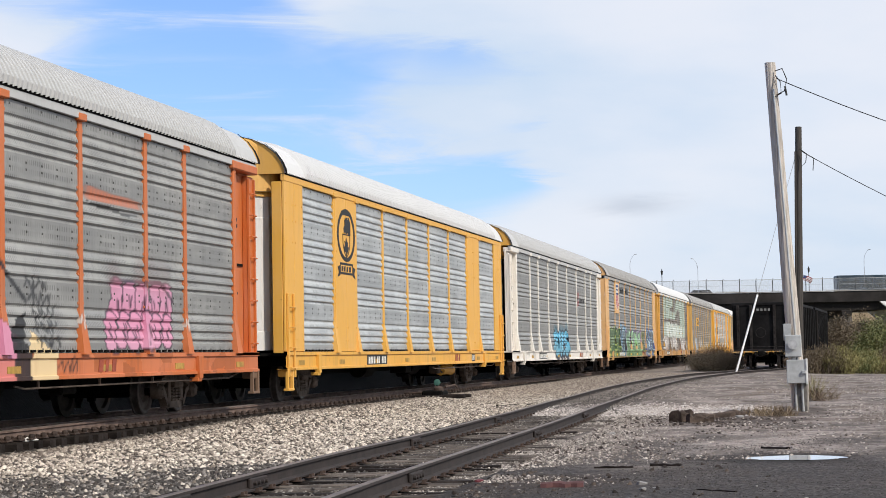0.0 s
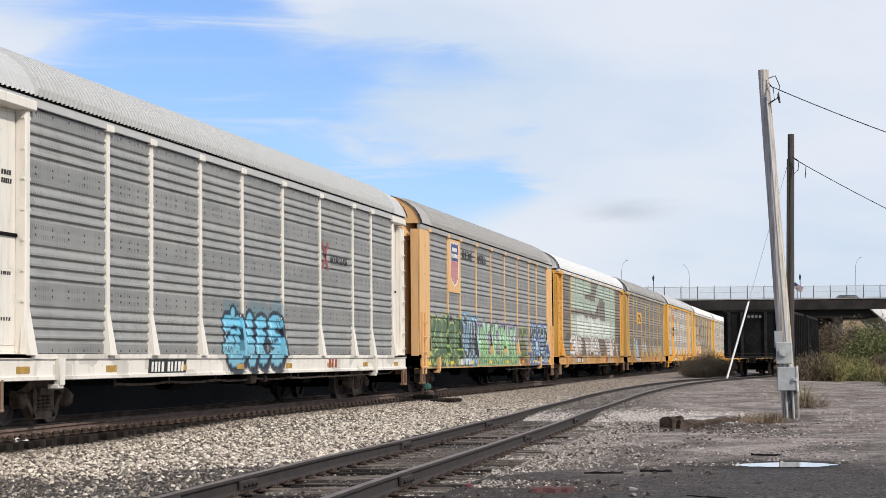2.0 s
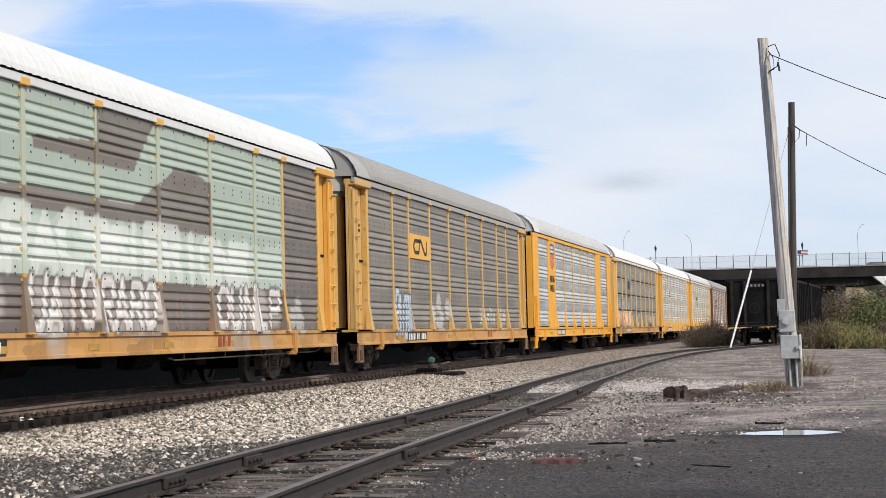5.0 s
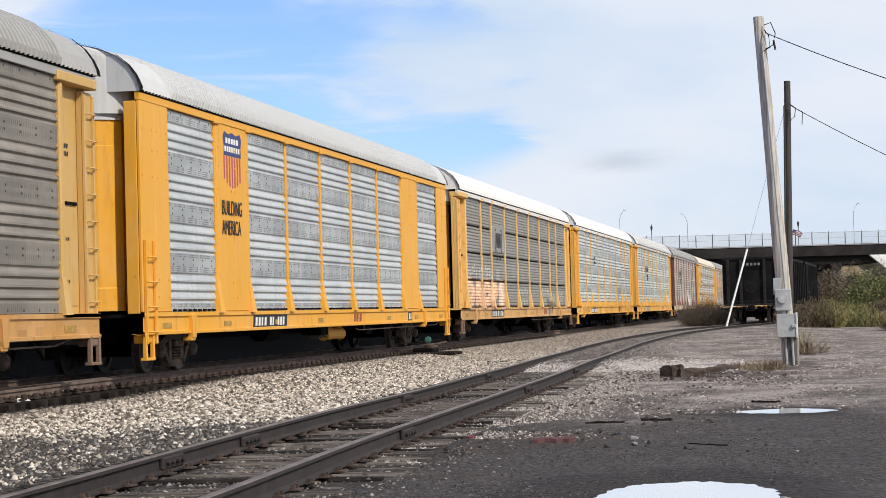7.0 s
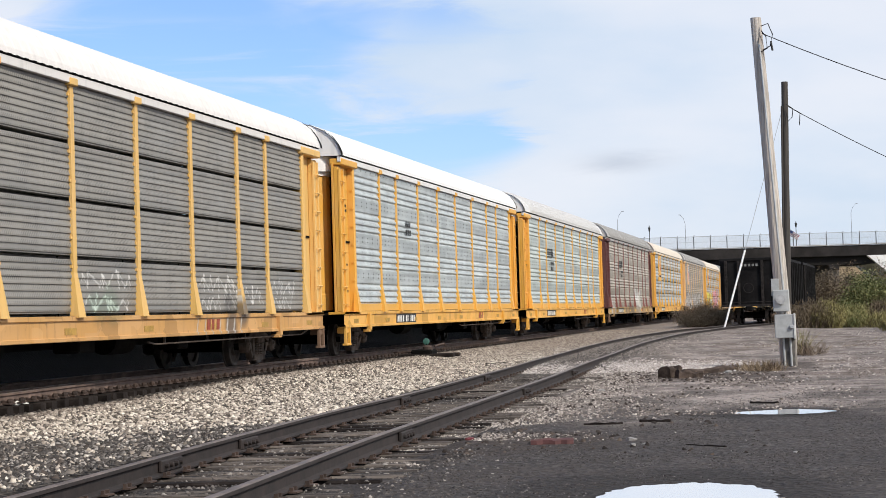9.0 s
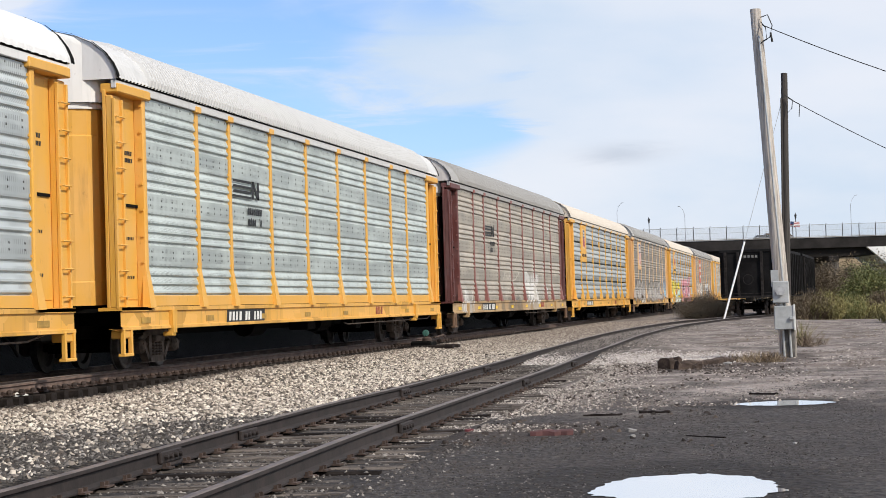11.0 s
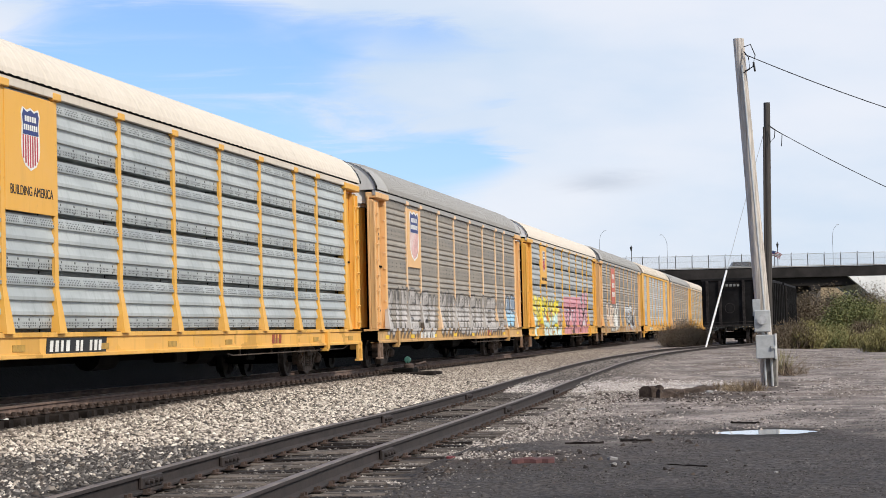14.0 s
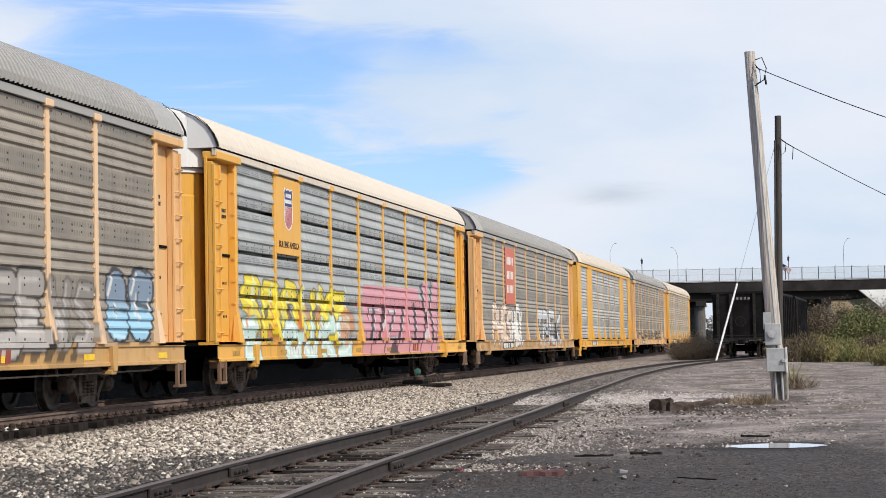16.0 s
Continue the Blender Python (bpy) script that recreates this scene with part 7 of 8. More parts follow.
# ---------- flag on the overpass ----------
FLAG_RED = plain("flag_red_cloth", (0.32, 0.05, 0.06), 0.8, 0, 0.1)
FLAG_WHITE = plain("flag_white_cloth", (0.72, 0.71, 0.7), 0.8, 0, 0.08)
FLAG_BLUE = plain("flag_blue_cloth", (0.03, 0.05, 0.14), 0.8, 0, 0.1)


def make_flag():
    """Striped flag on a short slanted staff; the cloth is three rigid panels in a row."""
    f = empty("flag", tuple(BRIDGE_M @ Vector((27.1, 0.2, 2.5))), radians(10.9), "small red and white striped flag on a slanted staff", "flag")
    put("staff", MB().tube([(0, 0, -0.3), (-0.75, -0.05, 0.75)], 0.025, 6).mesh("staff", [GALV]), f)
    out = []
    for k in range(3):
        cloth = MB()
        for i in range(7):
            cloth.box(0.0, 0.47, -0.006, 0.006, -i * 0.1 - 0.1, -i * 0.1, i % 2)
        if k == 0:
            cloth.box(0.0, 0.46, -0.009, 0.009, -0.4, 0.0, 2)
        out.append(put("cloth_panel", cloth.mesh("cloth_panel", [FLAG_RED, FLAG_WHITE, FLAG_BLUE]), f))
    return out


FLAG = make_flag()


# ---------- the train ----------
YEL, GOLD, TAN, ORANGE, MAROON, CREAMW = (0.72, 0.375, 0.055), (0.66, 0.35, 0.06), (0.70, 0.41, 0.17), (0.52, 0.13, 0.025), (0.11, 0.03, 0.026), (0.74, 0.695, 0.63)
ROOF_W, ROOF_G, ROOF_S, ROOF_C = (0.62, 0.62, 0.61), (0.33, 0.32, 0.305), (0.46, 0.46, 0.455), (0.62, 0.545, 0.45)
SILVER, GREY, BROWN = (0.45, 0.47, 0.475), (0.27, 0.27, 0.26), (0.21, 0.185, 0.155)
PINK, BLU, GRN, LAV, MINT, WH, BK = (0.62, 0.25, 0.38), (0.10, 0.42, 0.62), (0.18, 0.42, 0.12), (0.34, 0.24, 0.45), (0.42, 0.50, 0.42), (0.68, 0.66, 0.62), (0.015, 0.015, 0.018)
X0 = HB  # canvas metres of the car's middle


def side_sign(bay, rgb, z0, z1, inner=None, emblem=None, frac=1.0):
    """Painted plate over one bay, with what it carries."""
    def go(car, spots):
        y, w = spots[bay]
        w = (w - 0.1) * frac
        pl = put("sign_plate", MB().box(1.60, 1.625, y - w / 2, y + w / 2, z0, z1, c=0.004).mesh("sign_plate", [paint(rgb, 0.15, 0.5, 0.1)]), car)
        if emblem == "shield":
            h = min((z1 - z0) * 0.84, w * 1.35)
            shield(car, y, z1 - h * 0.5 - 0.05, w * 0.70, h, 1.626, inner or CRIMSON)
        elif emblem == "small":
            shield(car, y, 3.95, 0.72, 0.92, 1.626, inner or CRIMSON)
        elif emblem == "bars":
            for k in range(3):
                bars(car, y - w * 0.38, z0 + (z1 - z0) * (0.2 + 0.25 * k), w * 0.76, (z1 - z0) * 0.14, inner or BLACK, 5, seed=k, x=1.627)
        elif emblem == "ribbon":
            # one broad ribbon that bends like a road: an open loop, then a zigzag
            zc, hh = (z0 + z1) / 2, (z1 - z0) * 0.30
            path = [(-0.02, 0.8), (-0.34, 0.8), (-0.42, 0.0), (-0.34, -0.8), (-0.10, -0.8), (-0.06, 0.8), (0.02, 0.9), (0.26, -0.9), (0.36, -0.8), (0.38, 0.9)]
            mb = MB()
            for (a0, b0), (a1, b1) in zip(path, path[1:]):
                p, q = Vector((y + a0 * w * 0.8, zc + b0 * hh)), Vector((y + a1 * w * 0.8, zc + b1 * hh))
                n = (q - p).normalized()
                n = Vector((-n.y, n.x)) * 0.05
                mb.prism([tuple(p - n), tuple(q - n), tuple(q + n), tuple(p + n)], 0, 1.626, 1.632)
            put("emblem", mb.mesh("emblem", [inner or BLACK]), car)
    return go


def oval_emblem(car, spots):
    """Oval badge over a scroll, black on the yellow plate."""
    y, w = spots[1]
    n, cz = 32, 3.80
    mb = MB()
    ring = [(x, y + 0.84 * s * math.cos(2 * math.pi * k / n), cz + 0.62 * s * math.sin(2 * math.pi * k / n)) for k in range(n) for x, s in ((1.632, 0.84), (1.638, 0.84), (1.638, 1.0), (1.632, 1.0))]
    mb.add(ring, [(4 * k + j, 4 * k + j + 1, 4 * ((k + 1) % n) + j + 1, 4 * ((k + 1) % n) + j) for k in range(n) for j in range(3)])
    put("emblem_ring", mb.mesh("emblem_ring", [BLACK]), car)
    put("emblem_crown", MB().prism([(y - 0.66, cz + 0.32), (y - 0.34, cz + 0.47), (y + 0.34, cz + 0.47), (y + 0.66, cz + 0.32), (y + 0.42, cz + 0.56), (y, cz + 0.615), (y - 0.42, cz + 0.56)], 0, 1.632, 1.637).mesh("emblem_crown", [BLACK]), car)
    put("emblem_figure", MB().prism([(y - 0.22, cz + 0.05), (y + 0.40, cz + 0.03), (y + 0.40, cz + 0.30), (y + 0.26, cz + 0.43), (y - 0.02, cz + 0.42), (y - 0.16, cz + 0.34), (y - 0.13, cz + 0.24), (y - 0.24, cz + 0.16)], 0, 1.632, 1.638).mesh("emblem_figure", [BLACK]), car)
    mb = MB()
    edge = [(-0.34, 0.03), (0.38, 0.03), (0.36, -0.22), (0.22, -0.42), (0.02, -0.54), (-0.18, -0.42), (-0.32, -0.22)]
    for (a0, b0), (a1, b1) in zip(edge, edge[1:] + edge[:1]):
        mb.prism([(y + a0, cz + b0), (y + a1, cz + b1), (y + 0.02 + (a1 - 0.02) * 0.88, cz - 0.22 + (b1 + 0.22) * 0.9), (y + 0.02 + (a0 - 0.02) * 0.88, cz - 0.22 + (b0 + 0.22) * 0.9)], 0, 1.632, 1.638)
    put("emblem_escutcheon", mb.mesh("emblem_escutcheon", [BLACK]), car)
    # leaf of five points on a short stem
    leaf = [(0.0, 0.20), (0.07, 0.08), (0.16, 0.10), (0.13, -0.02), (0.24, -0.03), (0.17, -0.12), (0.11, -0.19), (0.02, -0.17), (0.02, -0.27)]
    leaf = leaf + [(-q, r) for q, r in leaf[:0:-1]]
    mb = MB()
    for (a0, b0), (a1, b1) in zip(leaf, leaf[1:] + leaf[:1]):
        mb.prism([(y, cz - 0.28), (y + a0, cz - 0.24 + b0), (y + a1, cz - 0.24 + b1)], 0, 1.632, 1.638)
    put("emblem_leaf", mb.mesh("emblem_leaf", [BLACK]), car)
    put("emblem_scroll", MB().box(1.632, 1.638, y - 0.6, y + 0.6, cz - 0.92, cz - 0.87).box(1.632, 1.638, y - 0.6, y + 0.6, cz - 0.70, cz - 0.65).prism([(y - 0.84, cz - 1.0), (y - 0.6, cz - 0.95), (y - 0.6, cz - 0.72), (y - 0.84, cz - 0.76), (y - 0.72, cz - 0.88)], 0, 1.632, 1.638).prism([(y + 0.6, cz - 0.95), (y + 0.84, cz - 1.0), (y + 0.72, cz - 0.88), (y + 0.84, cz - 0.76), (y + 0.6, cz - 0.72)], 0, 1.632, 1.638).box(1.632, 1.638, y - 0.6, y - 0.56, cz - 0.87, cz - 0.70).box(1.632, 1.638, y + 0.56, y + 0.6, cz - 0.87, cz - 0.70).mesh("emblem_scroll", [BLACK]), car)
    bars(car, y - 0.48, cz - 0.85, 0.96, 0.12, BLACK, 4, x=1.632)


def slogan(bay, z, size, stacked=False, squeeze=1.0, mat=BLACK, x=1.606):
    def go(car, spots):
        y = spots[bay][0] - spots[bay][1] / 2 + 0.35
        if stacked:
            letters(car, "BUILDING", y - 0.1, z + size * 0.95, size, mat, x, squeeze)
            letters(car, "AMERICA", y - 0.1, z, size, mat, x, squeeze)
        else:
            letters(car, "BUILDING", y + 0.05, z, size, mat, x, squeeze)
            letters(car, "AMERICA", spots[bay + 1][0] - spots[bay + 1][1] / 2 + 0.2, z, size, mat, x, squeeze)
    return go


def one_line(bay, z, size, x=1.628):
    def go(car, spots):
        letters(car, "BUILDING AMERICA", spots[bay][0] - 0.78, z, size, BLACK, x, 1.56 / (size * 8.6))
    return go


def mark(bay, z, w, h, mat=BLACK, rows=2, n=5, x=1.615):
    """Unreadable road name on a panel."""
    def go(car, spots):
        y = spots[bay][0]
        for k in range(rows):
            bars(car, y - w / 2, z + k * h * 1.5, w, h, mat, n, seed=k + bay, x=x)
    return go


def bracket_mark(bay, z, w=1.35, h=0.8):
    """Road emblem between square brackets: three block shapes on a paler panel, two short marks below."""
    def go(car, spots):
        y = spots[bay][0]
        back = put("emblem_patch", MB().box(1.600, 1.606, y - spots[bay][1] / 2 + 0.12, y + spots[bay][1] / 2 - 0.12, z - 0.42, z + h * 0.62, c=0.002).mesh("emblem_patch", [plain("faded_grey_patch", (0.27, 0.265, 0.26), 0.7, 0, 0.2, 2.0)]), car)
        for s in (-1, 1):
            a = y + s * w / 2
            put("bracket", MB().box(1.607, 1.613, min(a, a - s * 0.06), max(a, a - s * 0.06), z - h / 2, z + h / 2).box(1.607, 1.613, min(a, a - s * 0.18), max(a, a - s * 0.18), z + h / 2 - 0.06, z + h / 2).box(1.607, 1.613, min(a, a - s * 0.18), max(a, a - s * 0.18), z - h / 2, z - h / 2 + 0.06).mesh("bracket", [BLACK]), back)
            put("short_mark", MB().box(1.607, 1.613, y + s * 0.35 - 0.08, y + s * 0.35 + 0.08, z - h / 2 - 0.28, z - h / 2 - 0.16).mesh("short_mark", [BLACK]), back)
        for k in (-1, 0, 1):
            put("block_shape", MB().prism([(y + k * 0.33 - 0.11, z - 0.26), (y + k * 0.33 + 0.11, z - 0.26), (y + k * 0.33 + 0.15, z), (y + k * 0.33 + 0.11, z + 0.26), (y + k * 0.33 - 0.11, z + 0.26), (y + k * 0.33 - 0.15, z)], 0, 1.607, 1.613).mesh("block_shape", [BLACK]), back)
    return go


def sprayed_name(car, spots):
    """Stencilled word beside a sprayed red cross."""
    y, w = spots[6]
    letters(car, "HOURGLASS", y - w / 2 + 0.85, 3.2, 0.24, plain("dull_black_stencil", (0.035, 0.034, 0.034), 0.8), 1.61, 1.22)
    for s in (-1, 1):
        put("red_stroke", MB().prism([(y - w / 2 + 0.45 - s * 0.33, 3.02), (y - w / 2 + 0.45 - s * 0.21, 3.02), (y - w / 2 + 0.45 + s * 0.33, 3.66), (y - w / 2 + 0.45 + s * 0.21, 3.66)], 0, 1.608, 1.612).mesh("red_stroke", [plain("faded_red_spray", (0.34, 0.09, 0.09), 0.7)]), car)


def streak_mark(bay, z):
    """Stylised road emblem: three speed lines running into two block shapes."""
    def go(car, spots):
        y = spots[bay][0]
        mb = MB()
        for k in range(4):
            mb.box(1.61, 1.616, y - 1.25, y - 0.05, z + k * 0.1, z + k * 0.1 + 0.045)
        mb.prism([(y + 0.36, z), (y + 0.5, z), (y + 0.14, z + 0.36), (y, z + 0.36)], 0, 1.61, 1.616).box(1.61, 1.616, y, y + 0.12, z, z + 0.36).box(1.61, 1.616, y + 0.38, y + 0.5, z, z + 0.36)
        put("road_emblem", mb.mesh("road_emblem", [BLACK]), car)
        for k in range(2):
            bars(car, y - 0.3, z - 0.32 - k * 0.22, 1.0, 0.14, BLACK, 7, seed=k, x=1.61)
    return go


def cv():
    return Canvas(BODY)


def bubble(c, x, z, w, h, n, fill, low, edge, rim=0.05, seed=1):
    """A row of n balloon letters that press against one another."""
    rng = random.Random(seed)
    step = w / n
    for i in range(n):
        a = x + step * (i + 0.5)
        lobes = [(a + rng.uniform(-0.06, 0.06), z + h * rng.uniform(0.62, 0.74), step * rng.uniform(0.44, 0.54), h * rng.uniform(0.28, 0.36)),
                 (a + rng.uniform(-0.08, 0.08), z + h * rng.uniform(0.26, 0.36), step * rng.uniform(0.46, 0.56), h * rng.uniform(0.26, 0.34))]
        if rng.random() < 0.5:
            lobes.append((a + step * 0.1, z + h * 0.5, step * 0.3, h * 0.45))
        c.blob(lobes, fill, low, edge, rim)
        for k in range(2):
            q = a + rng.uniform(-0.22, 0.22) * step
            c.lay(c.seg((q, z + h * rng.uniform(0.15, 0.4)), (q + rng.uniform(-0.08, 0.08), z + h * rng.uniform(0.45, 0.7)), 0.028), edge, 0.9)


def drips(c, x0, x1, z0, z1, col, n, seed, r=0.02, alpha=0.6):
    """Thin runs of paint, straight down."""
    rng = random.Random(seed)
    for _ in range(n):
        q, top = rng.uniform(x0, x1), rng.uniform(z0 + 0.4 * (z1 - z0), z1)
        c.lay(c.seg((q, z0), (q + rng.uniform(-0.03, 0.03), top), r * rng.uniform(0.6, 1.6)), col, alpha)


def paint_a():
    c = cv()
    DK = (0.045, 0.015, 0.035)
    bubble(c, X0 + 5.55, 0.92, 2.9, 0.62, 5, (0.64, 0.30, 0.44), PINK, DK, 0.045, 8)
    bubble(c, X0 + 5.3, 0.42, 3.2, 0.62, 6, PINK, (0.66, 0.34, 0.47), DK, 0.045, 3)
    c.lay(c.seg((X0 + 5.5, 1.52), (X0 + 7.9, 1.56), 0.04), DK, 0.9)
    c.lay(c.seg((X0 + 7.9, 1.56), (X0 + 8.5, 1.25), 0.04), DK, 0.9)
    c.fade(X0 + 5.6, X0 + 8.2, 1.6, 1.7, (0.35, 0.12, 0.12), 0.25, 6)
    c.quad([(X0 - 1.5, 0.0), (X0 + 1.75, 0.0), (X0 + 1.95, 0.62), (X0 - 1.5, 1.9)], PINK)
    c.quad([(X0 + 0.2, 0.0), (X0 + 1.75, 0.0), (X0 + 1.8, 0.30), (X0 + 0.2, 0.36)], (0.62, 0.20, 0.17))
    c.quad([(X0 + 1.3, 0.62), (X0 + 2.25, 0.5), (X0 + 2.2, 1.15), (X0 + 1.9, 0.85)], BK)
    c.quad([(X0 + 1.75, 0.0), (X0 + 2.3, 0.0), (X0 + 2.35, 0.5), (X0 + 1.8, 0.6)], BK)
    c.lay(c.seg((X0 + 1.2, 1.7), (X0 + 2.25, 1.12), 0.045), BK)
    c.quad([(X0 + 2.3, 0.0), (X0 + 3.25, 0.0), (X0 + 3.25, 0.40), (X0 + 2.4, 0.72)], (0.78, 0.60, 0.34))
    for k in range(5):
        c.scrawl(X0 + 2.2 + 0.12 * k, 1.28 - 0.2 * k, 0.85, 0.2, BK, 9, 0.024, 5 + k)
    c.scrawl(X0 + 3.3, 0.1, 0.8, 0.25, BK, 8, 0.022, 15)
    for a in (4.29, 9.15):
        c.scrawl(X0 + a - 0.1, 0.75, 0.3, 0.35, WH, 4, 0.03, 4)
    for k in range(16):
        c.lay(c.seg((X0 + 4.5 + k * 0.15, 2.86 - 0.004 * k), (X0 + 4.7 + k * 0.15, 2.86 - 0.004 * k), 0.11 - 0.003 * k), (0.62, 0.15, 0.04), 0.45)
    c.quad([(X0 + 4.5, 2.70), (X0 + 6.2, 2.58), (X0 + 6.9, 2.62), (X0 + 4.5, 2.74)], (0.03, 0.03, 0.03), 0.85)
    return c


def paint_c():
    c = cv()
    NVY, PALE = (0.006, 0.014, 0.03), (0.42, 0.68, 0.78)
    c.fade(X0 - 2.6, X0 + 1.2, 1.12, 1.25, (0.10, 0.36, 0.50), 0.5, 4)
    # four balloon letters pressed together, each a row of (x, z, half width, half height)
    letters4 = (
        ((-2.42, 0.98, 0.34, 0.19), (-2.10, 1.18, 0.17, 0.13), (-1.80, 0.98, 0.46, 0.15), (-1.55, 0.76, 0.34, 0.22), (-2.05, 0.66, 0.34, 0.24), (-2.40, 0.48, 0.34, 0.22), (-1.62, 0.46, 0.40, 0.26), (-2.05, 0.32, 0.52, 0.20)),
        ((-0.98, 1.04, 0.26, 0.19), (-0.98, 0.78, 0.25, 0.30), (-0.90, 0.52, 0.33, 0.26), (-0.93, 0.30, 0.30, 0.20)),
        ((-0.18, 1.03, 0.42, 0.15), (-0.26, 0.84, 0.28, 0.22), (-0.16, 0.74, 0.36, 0.14), (-0.28, 0.56, 0.30, 0.24), (-0.16, 0.34, 0.36, 0.20)),
        ((0.86, 1.03, 0.54, 0.19), (0.60, 0.84, 0.32, 0.20), (0.95, 0.66, 0.44, 0.18), (1.12, 0.48, 0.34, 0.20), (0.82, 0.32, 0.50, 0.19)))
    for row in letters4:
        c.blob([(X0 + a + 0.06, z - 0.06, w, h) for a, z, w, h in row], NVY, NVY, NVY, 0.11)
    for row in letters4:
        lobes = [(X0 + a, z, w - 0.02, h - 0.02) for a, z, w, h in row]
        c.blob(lobes, (0.15, 0.49, 0.68), (0.19, 0.43, 0.55), NVY, 0.10)
        c.lay(c.seg((lobes[0][0] - lobes[0][2] * 0.6, lobes[0][1]), (lobes[-1][0] - lobes[-1][2] * 0.65, lobes[-1][1]), 0.035), PALE, 0.8)
    for p, q, r in (((-2.1, 0.92), (-1.8, 0.86), 0.045), ((-2.0, 0.74), (-1.95, 0.56), 0.05), ((-1.62, 0.94), (-1.62, 0.28), 0.02), ((-1.40, 0.62), (-1.45, 0.40), 0.03), ((-0.75, 0.90), (-0.55, 0.70), 0.05), ((-0.62, 0.62), (-0.58, 0.40), 0.035), ((0.02, 0.92), (0.20, 0.90), 0.035), ((0.05, 0.66), (0.22, 0.62), 0.04), ((0.62, 0.66), (0.40, 0.45), 0.05), ((0.85, 0.93), (1.2, 0.86), 0.03), ((1.05, 0.70), (0.75, 0.66), 0.035), ((-2.7, 0.34), (-1.75, 0.36), 0.018), ((-1.0, 0.37), (1.3, 0.35), 0.014)):
        c.lay(c.seg((X0 + p[0], p[1]), (X0 + q[0], q[1]), r), NVY, 0.92)
    c.scrawl(X0 - 2.6, 0.42, 0.5, 0.12, NVY, 7, 0.016, 5)
    c.scrawl(X0 + 0.9, 0.95, 0.4, 0.22, NVY, 6, 0.016, 9)
    return c


def paint_d():
    c = cv()
    DKG, YLW, SKY = (0.016, 0.042, 0.022), (0.50, 0.50, 0.12), (0.58, 0.74, 0.80)
    # dark green cloud with pale-edged letters, black puffs above
    c.box(X0 - 12.3, X0 - 6.8, 0.0, 1.05, DKG, 0.96, 0.1)
    for k in range(9):
        c.blob([(X0 - 11.6 + k * 0.58, 1.22 + 0.12 * (k % 2), 0.36, 0.26)], (0.02, 0.018, 0.018), (0.02, 0.02, 0.018), (0.02, 0.018, 0.018), 0.0)
    c.word("XSKRC", X0 - 12.0, 0.32, 5.3, 0.95, (0.035, 0.085, 0.04), (0.46, 0.55, 0.20), 0.21, 0.05, 0.06, 5, tight=0.66)
    for a, b in ((-11.9, -12.2), (-10.6, -10.9), (-9.3, -9.6), (-9.9, -9.5), (-7.8, -7.4)):
        c.lay(c.seg((X0 + a, 0.38), (X0 + b, 0.02), 0.05), (0.46, 0.55, 0.20), 0.9)
    # blue mist, black letters rimmed in white
    c.fade(X0 - 6.7, X0 - 4.3, 0.75, 1.3, (0.07, 0.20, 0.36), 0.9, 5)
    c.box(X0 - 6.8, X0 - 4.4, 0.0, 0.5, DKG, 0.95)
    c.word("ZAN", X0 - 6.5, 0.36, 2.3, 1.0, (0.012, 0.016, 0.02), SKY, 0.13, 0.05, 0.08, 2, glow=(0.10, 0.26, 0.42), tight=0.72)
    # long row of mint letters on lilac
    c.box(X0 - 4.3, X0 + 4.3, 0.85, 1.50, LAV, 0.85, 0.06)
    c.box(X0 - 4.1, X0 + 4.4, 0.0, 0.42, (0.20, 0.36, 0.17), 0.92)
    c.word("HOCKEYMASK", X0 - 3.85, 0.30, 8.2, 1.02, (0.34, 0.56, 0.34), (0.008, 0.018, 0.014), 0.135, 0.06, 0.02, 7, low=(0.24, 0.46, 0.18), tight=0.62)
    for k in range(20):
        q = X0 - 3.7 + k * 0.41
        c.lay(c.seg((q, 0.42), (q - 0.16, 0.03), 0.03), (0.008, 0.018, 0.014), 0.9)
        c.lay(c.seg((q + 0.07, 0.42), (q - 0.09, 0.03), 0.018), (0.62, 0.72, 0.55), 0.8)
    # dark filler with a yellow-green loop
    c.fade(X0 + 4.7, X0 + 6.9, 0.1, 0.7, (0.035, 0.032, 0.03), 0.9, 18)
    c.fade(X0 + 4.8, X0 + 7.0, 0.0, 0.1, (0.14, 0.05, 0.03), 0.6, 28)
    c.word("OE", X0 + 4.75, 0.40, 1.9, 0.88, (0.05, 0.085, 0.025), YLW, 0.12, 0.035, 0.0, 1)
    # blue-black letters with white rims
    c.fade(X0 + 7.3, X0 + 12.3, 0.6, 1.15, (0.08, 0.12, 0.30), 0.92, 9)
    c.fade(X0 + 7.5, X0 + 12.2, 1.15, 1.32, (0.16, 0.34, 0.52), 0.5, 29)
    c.box(X0 + 7.2, X0 + 12.4, 0.0, 0.55, (0.03, 0.03, 0.05), 0.9)
    c.word("KGSER", X0 + 7.3, 0.28, 4.8, 1.05, (0.012, 0.018, 0.024), SKY, 0.14, 0.05, 0.15, 5, glow=(0.07, 0.11, 0.27), tight=0.70)
    return c


